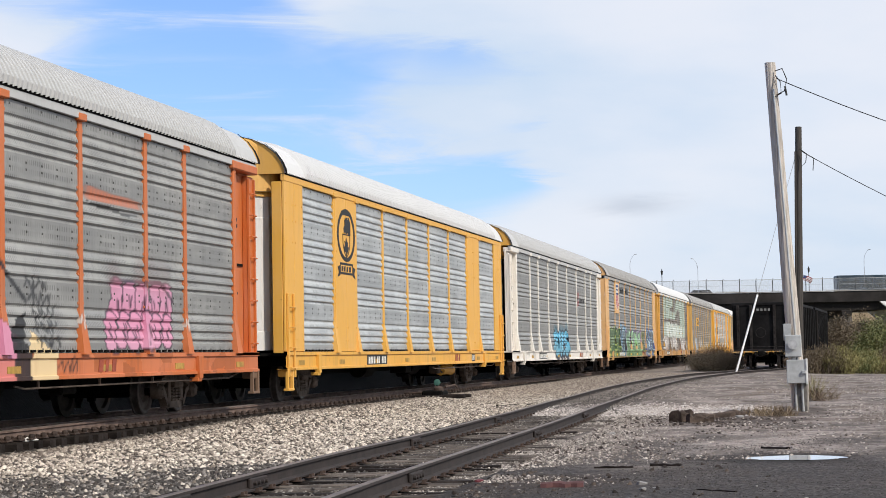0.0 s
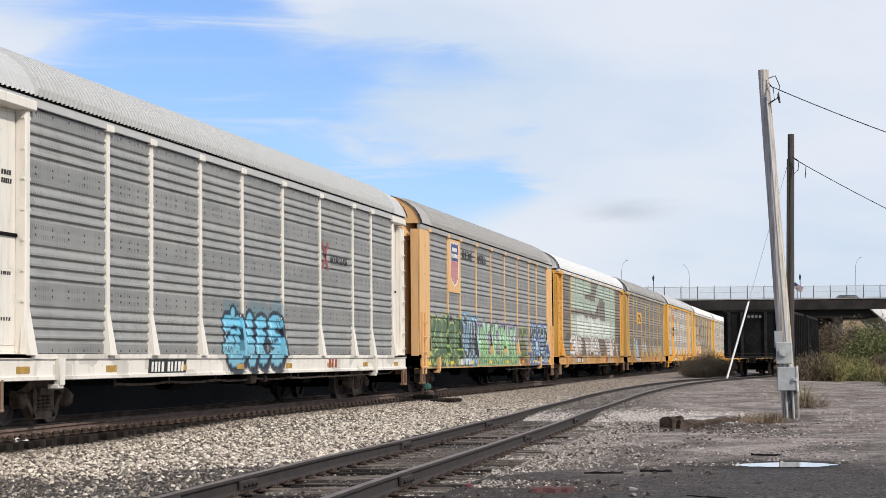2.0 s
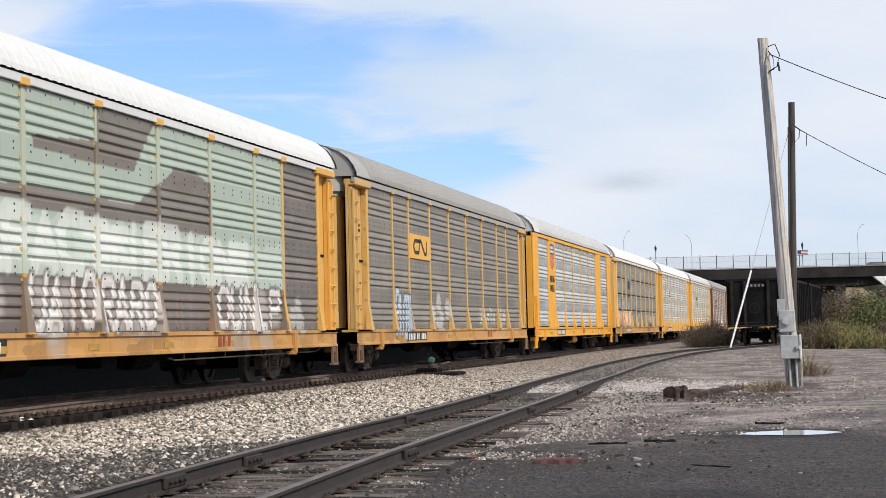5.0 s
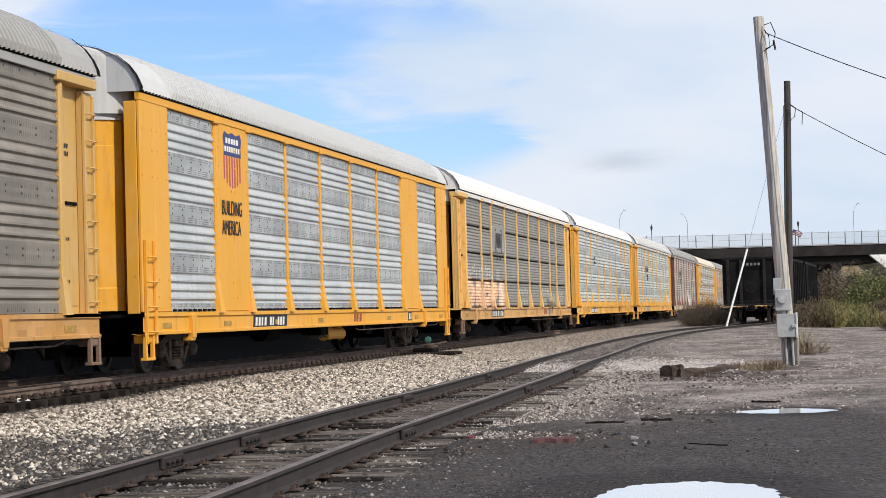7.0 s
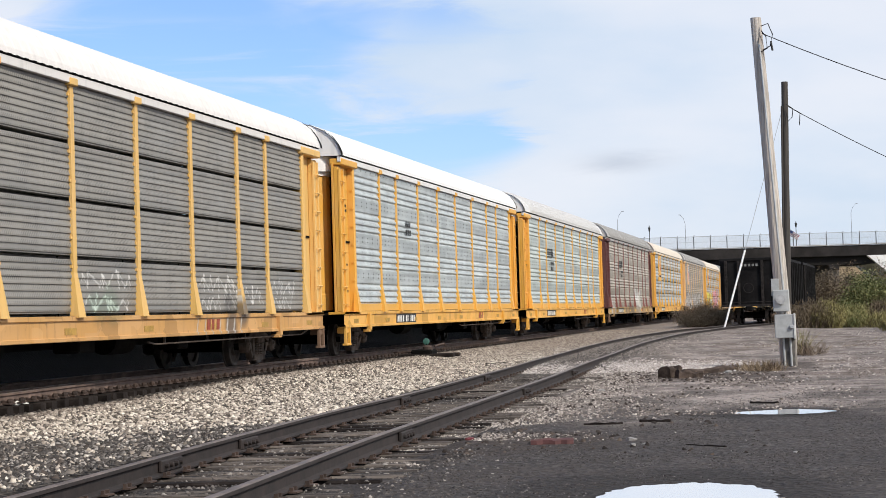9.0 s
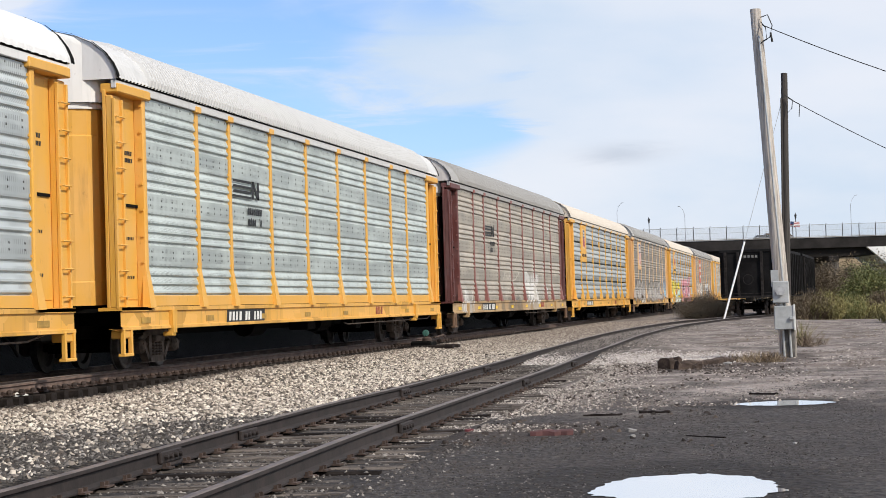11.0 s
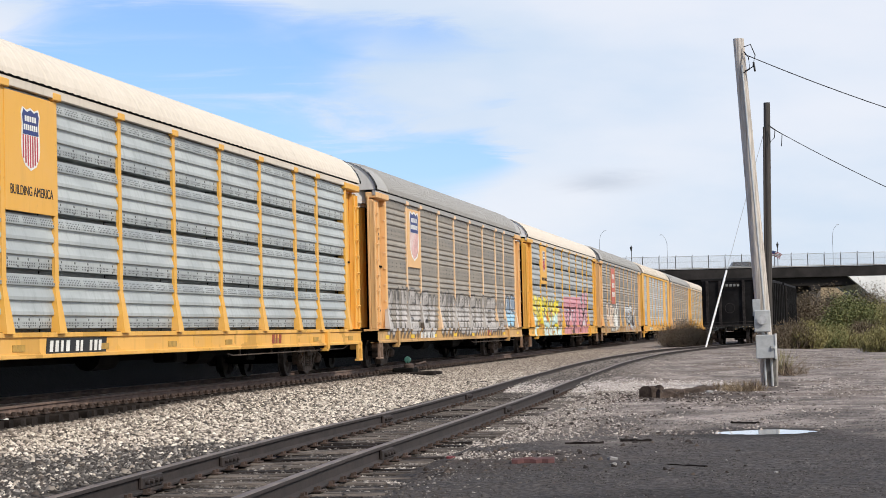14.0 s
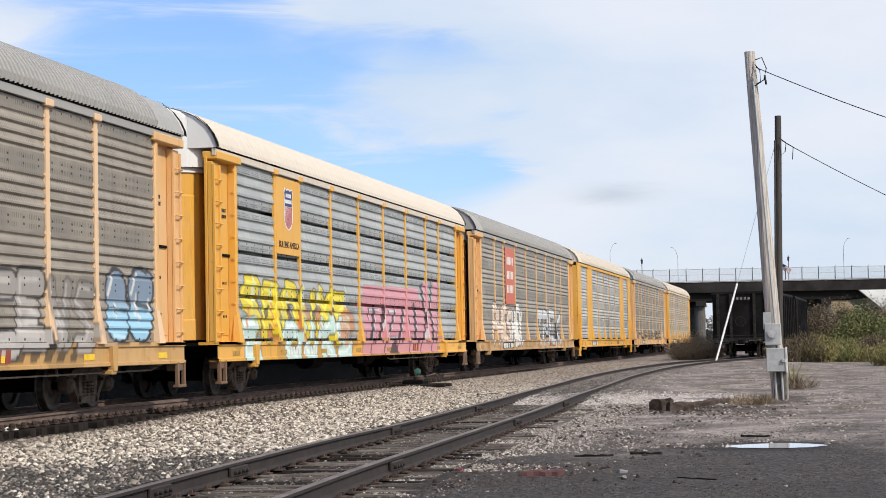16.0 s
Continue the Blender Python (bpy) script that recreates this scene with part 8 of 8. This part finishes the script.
def paint_e():
    c = cv()
    c.coarse = True
    BRN = (0.15, 0.12, 0.10)
    c.box(X0 - 9.1, X0 + 9.1, 1.2, 4.0, MINT, 0.9, 0.05)
    c.box(X0 - 9.1, X0 + 9.1, 0.4, 1.2, (0.17, 0.14, 0.12), 0.9)
    c.box(X0 - 9.1, X0 + 9.1, 1.2, 2.1, (0.54, 0.60, 0.54), 0.45, 0.1)
    # great arrow shape of older paint
    c.quad([(X0 - 9.1, 2.26), (X0 - 4.3, 2.30), (X0 - 4.3, 2.50), (X0 - 9.1, 2.46)], BRN, 0.92)
    c.quad([(X0 - 4.3, 2.20), (X0 + 1.4, 2.16), (X0 + 1.4, 2.48), (X0 - 4.3, 2.52)], BRN, 0.92)
    c.quad([(X0 + 0.1, 2.4), (X0 + 1.5, 2.4), (X0 + 1.5, 2.96), (X0 + 0.9, 2.72)], BRN, 0.92)
    c.quad([(X0 + 1.45, 2.16), (X0 + 4.3, 2.16), (X0 + 4.3, 3.16), (X0 + 1.45, 2.92)], BRN, 0.92)
    c.quad([(X0 + 1.5, 2.9), (X0 + 4.3, 3.1), (X0 + 3.4, 3.28), (X0 + 2.3, 3.24)], BRN, 0.92)
    c.quad([(X0 - 3.9, 3.08), (X0 - 1.4, 3.02), (X0 - 1.4, 3.4), (X0 - 3.9, 3.26)], BRN, 0.92)
    c.quad([(X0 - 1.45, 3.04), (X0 + 0.2, 3.02), (X0 + 1.3, 3.95), (X0 - 1.45, 4.0)], BRN, 0.92)
    c.word("TEFACTS", X0 - 6.9, 1.35, 7.0, 0.70, (0.70, 0.72, 0.68), None, 0.15, 0.05, 0.0, 3, 0.6)
    c.word("FIERIONE", X0 - 1.2, 1.35, 8.0, 0.70, (0.70, 0.72, 0.68), None, 0.15, 0.05, 0.0, 4, 0.6)
    c.fade(X0 - 6.6, X0 + 6.6, 1.5, 1.9, (0.68, 0.70, 0.66), 0.25, 14)
    for k, (a, w) in enumerate(((-9.3, 2.1), (-7.3, 2.2), (-4.1, 2.7), (-1.3, 2.7), (4.7, 2.5), (7.2, 1.9))):
        c.fade(X0 + a + 0.2, X0 + a + w - 0.2, 0.55, 0.95, (0.50, 0.45, 0.42), 0.6, 31 + k)
        c.word(("SB", "NR", "UAIO", "RARO", "OUN", "LP")[k], X0 + a, 0.48, w, 0.72, (0.66, 0.62, 0.59), (0.14, 0.115, 0.10), 0.085, 0.05, 0.08, 11 + k, 0.88)
    c.fade(X0 + 9.4, X0 + 10.6, 0.5, 0.9, WH, 0.7, 44)
    drips(c, X0 - 11.8, X0 - 9.4, 0.42, 1.3, WH, 14, 5)
    drips(c, X0 - 9.0, X0 + 9.0, 0.42, 1.1, (0.40, 0.22, 0.14), 40, 6, 0.016, 0.5)
    for a in (-9.0, -3.9, 5.4, 7.5):
        c.fade(X0 + a, X0 + a + 0.9, 0.05, 0.25, WH, 0.5, int(a * 3) + 40)
    return c


def paint_small(*tags):
    def go():
        c = cv()
        for k, (kind, a, z, w, h, col) in enumerate(tags):
            if kind == "scrawl":
                c.scrawl(X0 + a, z, w, h, col, 6 + int(w * 6), 0.035, k + 3)
            elif kind == "fade":
                c.fade(X0 + a, X0 + a + w, z, z + h, col, 0.75, k + 2)
            else:
                c.word(kind, X0 + a, z, w, h, col, BK if col != BK else None, min(0.19, w / len(kind) * 0.2), 0.045, 0.12, k + 5)
        return c
    return go


def paint_h():
    c = cv()
    SAL, RIM = (0.72, 0.44, 0.26), (0.13, 0.09, 0.07)
    for text, a, w in (("HAPPY", -11.75, 1.9), ("HALLOWEEN", -9.6, 2.5), ("IOII", -6.3, 1.0)):
        c.word(text, X0 + a, 1.33, w, 0.40, WH, None, 0.03, 0, 0.05, 2, 0.97, tight=0.68)
    c.word("DROPS", X0 - 11.65, 0.56, 7.6, 0.56, SAL, RIM, 0.25, 0.035, 0.02, 5, 0.93, tight=0.66)
    c.fade(X0 - 5.6, X0 - 4.5, 0.6, 1.35, (0.74, 0.66, 0.58), 0.7, 2)
    for k, (a, z, w, h) in enumerate(((-1.1, 0.82, 2.1, 0.34), (-1.0, 0.45, 1.9, 0.30), (4.7, 0.80, 2.3, 0.36), (4.8, 0.45, 1.2, 0.32), (6.2, 0.45, 0.9, 0.5), (7.3, 0.55, 1.5, 0.45), (9.5, 0.75, 1.8, 0.38), (9.6, 0.45, 1.3, 0.3))):
        c.scrawl(X0 + a, z, w, h, WH, int(w * 7), 0.026, 4 + k)
    c.fade(X0 - 0.6, X0 + 0.2, 0.5, 0.6, (0.2, 0.5, 0.3), 0.3, 6)
    c.fade(X0 + 6.2, X0 + 7.3, 0.1, 0.7, (0.10, 0.09, 0.085), 0.8, 5)
    for k in range(7):
        c.lay(c.seg((X0 + 4.4 + k * 0.45, 0.28), (X0 + 4.3 + k * 0.45, 0.02), 0.03), WH, 0.8)
    return c


def paint_k():
    c = cv()
    c.fade(X0 - 11.7, X0 - 9.7, 0.05, 0.5, WH, 0.7, 3)
    drips(c, X0 - 11.8, X0 - 9.5, 0.05, 0.85, WH, 26, 4, 0.03, 0.8)
    # pointed ears and hanging lines of one long tag
    PALE = (0.66, 0.60, 0.52)
    ears = ((-3.9, 0.45), (-3.5, 1.05), (-2.95, 1.38), (-2.3, 1.12), (-2.0, 1.28), (-1.4, 1.08), (-0.6, 1.14), (0.3, 1.40), (0.6, 0.95))
    for p, q in zip(ears, ears[1:]):
        c.lay(c.seg((X0 + p[0], p[1]), (X0 + q[0], q[1]), 0.035), PALE, 0.9)
    for k, (a, z0, b, z1) in enumerate(((-3.4, 1.0, -3.7, 0.1), (-2.9, 1.3, -3.1, 0.42), (-2.4, 0.9, -2.6, 0.1), (-2.3, 0.85, -1.8, 0.98), (-1.8, 0.98, -1.4, 0.5), (-1.4, 0.5, -1.9, 0.02), (-0.9, 1.0, -0.7, 0.4), (-0.2, 1.0, -0.5, 0.1), (0.5, 1.2, 0.3, 0.2), (0.2, 0.9, -0.1, 0.4), (-1.0, 0.6, -1.3, 0.05), (0.1, 0.4, 0.3, 0.05))):
        c.lay(c.seg((X0 + a, z0), (X0 + b, z1), 0.028), PALE, 0.85)
    c.fade(X0 - 4.0, X0 + 0.6, 0.05, 0.25, (0.12, 0.11, 0.10), 0.6, 8)
    c.fade(X0 - 4.2, X0 - 3.6, 0.8, 1.1, (0.55, 0.55, 0.40), 0.35, 9)
    c.word("PHAC", X0 + 1.9, 0.42, 3.5, 0.80, WH, None, 0.20, 0.0, 0.04, 6, 0.9, tight=0.8)
    c.fade(X0 + 2.1, X0 + 5.1, 0.05, 0.7, WH, 0.55, 12)
    drips(c, X0 + 1.9, X0 + 5.4, 0.6, 1.4, WH, 16, 13, 0.03, 0.7)
    for k in range(4):
        c.scrawl(X0 + 5.5, 0.45 + 0.22 * k, 1.5, 0.2, WH, 9, 0.024, 21 + k, 0.7)
    c.word("I", X0 + 7.7, 0.45, 0.4, 0.35, WH, None, 0.13, 0, 0.0, 3)
    return c


def paint_m():
    c = cv()
    G2, G3, OUT = (0.34, 0.31, 0.285), (0.47, 0.44, 0.42), (0.02, 0.018, 0.018)
    for a, w, n in ((-11.9, 7.1, 7), (-3.8, 12.4, 12)):
        for k in range(2 * n):
            q = X0 + a + (k + 0.3) * w / (2 * n)
            c.quad([(q - 0.35, 0.12), (q - 0.05, 0.12), (q + 0.3, 0.42), (q - 0.1, 0.42)], OUT, 0.75)
    c.word("KINGMEW", X0 - 11.95, 0.40, 7.3, 0.88, G2, OUT, 0.19, 0.055, 0.0, 3, low=G3, tight=0.66)
    c.word("KINGMENACE", X0 - 3.9, 0.38, 11.2, 0.86, G2, OUT, 0.19, 0.055, 0.0, 5, low=G3, tight=0.66)
    c.word("WS", X0 + 7.3, 0.36, 2.0, 0.8, G2, (0.09, 0.08, 0.075), 0.15, 0.04, 0.0, 6, 0.6, low=G3, tight=0.7)
    for a in (-11.0, -3.0):
        drips(c, X0 + a, X0 + a + 1.0, 1.2, 1.6, OUT, 7, int(a) + 20, 0.035, 0.8)
    TOP, LOW, EDGE = (0.20, 0.27, 0.36), (0.33, 0.60, 0.78), (0.012, 0.014, 0.02)
    a = X0 + 9.55
    c.fade(a - 0.4, a + 0.1, 0.3, 0.9, (0.62, 0.5, 0.42), 0.6, 4)
    c.blob([(a + 0.48, 1.22, 0.46, 0.34), (a + 0.62, 0.78, 0.56, 0.38)], TOP, LOW, EDGE, 0.075)
    c.blob([(a + 1.62, 1.26, 0.54, 0.34), (a + 1.66, 0.78, 0.58, 0.38), (a + 2.05, 1.3, 0.22, 0.28)], TOP, LOW, EDGE, 0.075)
    for x0, z0, x1, z1, r, col in ((0.12, 1.15, 0.3, 1.46, 0.045, WH), (0.42, 0.98, 0.46, 0.82, 0.05, WH), (0.34, 0.98, 0.52, 0.84, 0.02, EDGE), (1.2, 1.2, 1.42, 1.52, 0.04, WH), (1.45, 1.15, 1.42, 0.86, 0.06, WH),
                                   (1.5, 1.02, 2.1, 0.98, 0.045, EDGE), (1.5, 1.02, 1.5, 1.22, 0.03, EDGE), (1.55, 0.82, 1.62, 0.75, 0.05, WH), (2.05, 1.1, 2.1, 0.9, 0.04, WH), (0.2, 0.95, 1.0, 0.9, 0.02, EDGE), (0.35, 0.5, 0.9, 0.47, 0.03, (0.55, 0.78, 0.9))):
        c.lay(c.seg((a + x0, z0), (a + x1, z1), r), col, 0.9)
    return c


def paint_n():
    c = cv()
    ORG, DKO, PALE, YLO = (0.62, 0.24, 0.07), (0.06, 0.05, 0.025), (0.55, 0.70, 0.66), (0.74, 0.58, 0.03)
    PK, INK = (0.68, 0.30, 0.35), (0.022, 0.018, 0.025)
    X = X0 - 0.6
    # yellow and pale mint letters, orange between them
    c.fade(X - 11.4, X - 10.6, 0.3, 1.3, (0.30, 0.42, 0.16), 0.5, 4)
    c.fade(X - 10.9, X - 2.0, 0.6, 1.0, ORG, 0.9, 3)
    c.word("SROUXB", X - 10.9, 0.55, 9.0, 0.85, YLO, DKO, 0.24, 0.035, 0.08, 6, tight=0.70)
    c.word("EVOUKS", X - 10.8, 0.06, 9.2, 0.66, PALE, (0.10, 0.10, 0.09), 0.20, 0.028, -0.08, 9, tight=0.70)
    for k in range(14):
        q = X - 10.7 + k * 0.66
        c.lay(c.seg((q, 0.72 + 0.1 * (k % 3)), (q + 0.2 * (-1) ** k, 1.05 + 0.12 * (k % 2)), 0.06 + 0.02 * (k % 3)), (ORG, (0.50, 0.52, 0.20), DKO)[k % 3], 0.85)
    for k in range(7):
        q = X - 10.2 + k * 1.32
        c.quad([(q - 0.16, 1.2), (q + 0.16, 1.2), (q + 0.05, 1.78 - 0.16 * (k % 3)), (q - 0.02, 1.78 - 0.16 * (k % 3))], (0.62, 0.70, 0.55), 0.85)
    c.fade(X - 2.6, X - 1.6, 0.5, 1.1, ORG, 0.8, 5)
    # tall pink letters that rise to the far end
    c.quad([(X - 0.4, 0.42), (X + 9.6, 0.42), (X + 9.6, 1.55), (X - 0.4, 1.55)], PK, 0.93)
    c.quad([(X - 0.4, 1.5), (X + 6.6, 1.5), (X + 6.6, 1.86), (X - 0.4, 1.80)], PK, 0.93)
    c.quad([(X + 7.2, 1.5), (X + 8.1, 1.5), (X + 8.0, 2.12), (X + 7.3, 2.08)], PK, 0.93)
    c.quad([(X + 8.7, 1.5), (X + 9.6, 1.5), (X + 9.6, 2.16), (X + 8.8, 2.14)], PK, 0.93)
    c.quad([(X - 0.8, 0.02), (X + 9.2, 0.02), (X + 9.4, 0.40), (X - 0.5, 0.40)], PK, 0.9)
    for a, z0, b, z1, r in ((0.15, 1.18, 1.3, 1.18, 0.05), (0.15, 1.18, 0.15, 0.95, 0.05), (0.75, 1.1, 0.6, 0.45, 0.16), (1.9, 1.2, 1.55, 0.45, 0.15), (2.5, 1.15, 3.4, 1.18, 0.05), (3.3, 1.1, 2.5, 0.5, 0.10), (2.6, 0.45, 3.6, 0.45, 0.05),
                             (4.4, 1.2, 4.0, 0.42, 0.14), (5.2, 0.95, 5.0, 0.45, 0.10), (6.0, 1.3, 6.2, 0.42, 0.16), (7.0, 1.9, 7.6, 1.1, 0.14), (7.6, 1.1, 7.4, 0.42, 0.12), (8.5, 2.1, 8.3, 1.2, 0.10), (8.4, 1.2, 8.9, 0.42, 0.13), (9.55, 2.1, 9.4, 0.45, 0.05)):
        c.lay(c.seg((X + a, z0), (X + b, z1), r), INK, 0.92)
        c.lay(c.seg((X + a + r + 0.05, z0), (X + b + r + 0.05, z1), 0.03), (0.70, 0.72, 0.76), 0.8)
    for k in range(6):
        q = X + 0.4 + k * 1.6
        c.lay(c.seg((q, 0.40), (q - 0.25, 0.03), 0.05), INK, 0.85)
    c.quad([(X + 2.4, 0.02), (X + 3.6, 0.02), (X + 3.2, 0.40), (X + 2.9, 0.40)], INK, 0.9)
    return c


TRAIN = [
    dict(label="orange-framed autorack car, grey panels, pink graffiti", frame=ORANGE, roof=ROOF_S, panel=GREY, canvas=paint_a, cap=ROOF_G, door=(0.70, 0.68, 0.65), drains=True, plate=False),
    dict(label="bright yellow autorack car with silver panels and black badge", frame=YEL, roof=(0.60, 0.60, 0.60), panel=SILVER, shine=0.25, panel_dirt=0.25, plated=True, tank=4.8, extras=[oval_emblem], number=(-5.2, 2.2), cap=GOLD, dirt=0.2, door=(0.66, 0.64, 0.62)),
    dict(label="white-framed autorack car with blue graffiti", frame=CREAMW, roof=ROOF_S, panel=GREY, canvas=paint_c, cap=GOLD, door=CREAMW, patch=0.25, bays=BAYS_UNEVEN, pipe=True, number=(-6.0, 2.0), mark_at=5.1, extras=[sprayed_name]),
    dict(label="tan-framed autorack car, shield emblem, long green graffiti", frame=TAN, roof=ROOF_G, panel=GREY, canvas=paint_d, ends=("plate", "plate"), cap=TAN, extras=[side_sign(1, TAN, 3.0, 4.62, CRIMSON, "shield"), slogan(2, 4.12, 0.40, False, 0.98)], patch=0.25, fresh=True, plate=False),
    dict(label="yellow autorack car with faded mint patches and white roof", frame=GOLD, roof=ROOF_W, panel=(0.16, 0.135, 0.115), canvas=paint_e, ribbed=False, sill=(0.50, 0.25, 0.06), door=GOLD, number=(-6.2, 2.4), mark_at=4.5),
    dict(label="yellow-framed autorack car with brown panels and yellow sign", frame=(0.56, 0.34, 0.10), roof=ROOF_G, panel=BROWN, canvas=paint_small(("RIOT", -9.0, 0.2, 1.9, 1.1, (0.42, 0.48, 0.55)), ("fade", -4.6, 0.5, 2.9, 0.7, WH), ("scrawl", 3.6, 0.5, 3.2, 0.6, WH), ("fade", 7.6, 0.5, 1.0, 0.5, WH)), extras=[side_sign(2, YEL, 3.02, 3.70, BLACK, "ribbon")], sill=(0.50, 0.25, 0.06)),
    dict(label="yellow autorack car with silver panels and shield emblem", frame=(0.74, 0.35, 0.022), perf="seam", roof=(0.52, 0.52, 0.515), panel=SILVER, shine=0.25, plated=True, dirt=0.15, number=(-5.8, 2.5), mark_at=1.4, tank=0.15, extras=[side_sign(1, YEL, 3.25, 4.63, CRIMSON, "shield"), slogan(1, 2.55, 0.40, True, 0.72, BLACK, 1.645)]),
    dict(label="pale yellow autorack car, fine grey louvres, salmon graffiti letters", frame=(0.72, 0.44, 0.13), roof=(0.70, 0.67, 0.64), cap=(0.76, 0.74, 0.71), panel=(0.24, 0.225, 0.20), style="fine", canvas=paint_h, extras=[bracket_mark(2, 3.42)], ribbed=False, patch=0.2, sill=(0.56, 0.30, 0.09)),
    dict(label="clean yellow autorack car with bright silver panels", frame=YEL, roof=(0.72, 0.715, 0.70), cap=(0.78, 0.77, 0.75), panel=(0.50, 0.54, 0.54), shine=0.3, panel_dirt=0.2, dirt=0.12, kick=True, ribbed=False, extras=[mark(2, 3.15, 0.75, 0.15, BLACK, 2, 3)]),
    dict(label="yellow autorack car with pale green-grey panels", frame=YEL, roof=(0.58, 0.575, 0.565), cap=(0.76, 0.75, 0.73), panel=(0.47, 0.52, 0.50), shine=0.2, panel_dirt=0.25, dirt=0.12, kick=True, extras=[streak_mark(2, 3.2)]),
    dict(label="maroon-framed autorack car, dusty brown panels, white graffiti", frame=MAROON, posts=(0.24, 0.085, 0.07), roof=ROOF_G, panel=(0.37, 0.33, 0.27), style="std", sill=(0.42, 0.27, 0.12), canvas=paint_k, fresh=True, number=(-6.75, 2.7), mark_at=5.6, extras=[streak_mark(2, 3.3)], patch=0.6, cap=(0.60, 0.56, 0.53)),
    dict(label="yellow autorack car with cream roof and shield sign", frame=YEL, roof=ROOF_C, panel=(0.40, 0.425, 0.42), shine=0.25, style="gap", ribbed=False, dirt=0.15, extras=[side_sign(1, YEL, 2.85, 4.6, CRIMSON, "small"), one_line(1, 3.1, 0.2)]),
    dict(label="tan autorack car, shield sign, long grey letter graffiti", frame=TAN, posts=(0.74, 0.50, 0.30), roof=ROOF_G, panel=(0.27, 0.235, 0.19), cap=(0.55, 0.54, 0.52), canvas=paint_m, ends=("recess", "recess"), extras=[side_sign(1, TAN, 2.85, 4.55, PINKISH, "shield")], patch=0.4, door=YEL, sill=(0.52, 0.30, 0.10), fresh=True, plate=False),
    dict(label="yellow autorack car with yellow, mint and pink graffiti", frame=YEL, roof=ROOF_C, cap=(0.76, 0.75, 0.73), panel=(0.36, 0.375, 0.37), shine=0.15, style="gap", canvas=paint_n, extras=[side_sign(1, YEL, 2.95, 4.6, CRIMSON, "small"), one_line(1, 3.1, 0.2)], ribbed=False, dirt=0.2, plate=False, number=(-7.0, 2.7)),
    dict(label="tan autorack car with red sign and white graffiti", frame=TAN, roof=ROOF_G, panel=(0.28, 0.255, 0.22), canvas=paint_small(("fade", -9.0, 0.3, 6.5, 1.0, (0.55, 0.42, 0.36)), ("PHES", -9.6, 0.3, 4.2, 1.1, (0.66, 0.52, 0.42)), ("HEX", -5.2, 0.3, 2.6, 1.2, WH), ("TREK", 1.6, 0.3, 7.4, 1.1, (0.55, 0.56, 0.57)), ("scrawl", 2.0, 0.4, 6.8, 0.9, (0.03, 0.03, 0.04))), extras=[side_sign(2, (0.55, 0.13, 0.08), 2.4, 4.5, WHITE, "bars", 0.75)], sill=(0.5, 0.3, 0.13)),
    dict(label="yellow autorack car with silver panels and plain plates", frame=YEL, roof=ROOF_C, panel=SILVER, shine=0.25, plated=True),
    dict(label="dusty tan autorack car with scrawled panels", frame=TAN, roof=ROOF_G, panel=(0.26, 0.24, 0.205), canvas=paint_small(("scrawl", -10.0, 0.3, 18.0, 0.8, (0.08, 0.075, 0.07)))),
    dict(label="yellow autorack car with cream roof, last of the train", frame=YEL, roof=ROOF_C, panel=(0.34, 0.33, 0.29), style="std"),
]


def build_train():
    cars = []
    for spec in TRAIN:
        spec = dict(spec)
        if spec.get("canvas"):
            spec["canvas"] = spec["canvas"]()
        cars.append(autorack(spec))
    return cars


train = build_train()
build_ties()

# coupling behind the first car stands at Y_AB at the start; the train runs towards -y
Y_AB = 38.54
LEGS = ((0.0, 0.45), (0.5, 10.75), (4.5, 98.05), (9.0, 196.1), (12.5, 272.7), (16.0, 349.4))
RUN = [(0.5 * i, float(np.interp(0.5 * i, [q[0] for q in LEGS], [q[1] for q in LEGS]))) for i in range(33)]


def motions():
    for k, car in enumerate(train):
        y0 = Y_AB - PITCH / 2 + PITCH * k
        walk(car, [(t, pose(MAIN_X, y0 - d, RAIL_Z)) for t, d in RUN])
    # the flag's panels swing one after the other in the wind
    for k, cloth in enumerate(FLAG):
        rows = []
        for i in range(33):
            t, p = i * 0.5, Vector((-0.70, -0.05, 0.70))
            for m in range(k + 1):
                a = 0.35 * math.sin(2.6 * t - 0.9 * m) + 0.25 * math.sin(1.1 * t + m)
                b = 0.30 + 0.35 * math.sin(0.9 * t + 0.3 * m)
                if m < k:
                    p = p + Vector((math.cos(a) * math.cos(b), math.sin(a) * math.cos(b), -math.sin(b))) * 0.46
            rows.append((t, pose(p.x, p.y, p.z, 0, math.degrees(b), math.degrees(a))))
        walk(cloth, rows)
    for veh, t0, at, v, lane in VEHICLES:
        walk(veh, [(t, BRIDGE_M @ pose(at + v * (t - t0), lane, 0)) for t in (0.0, 4.0, 8.0, 12.0, 16.0)])


motions()
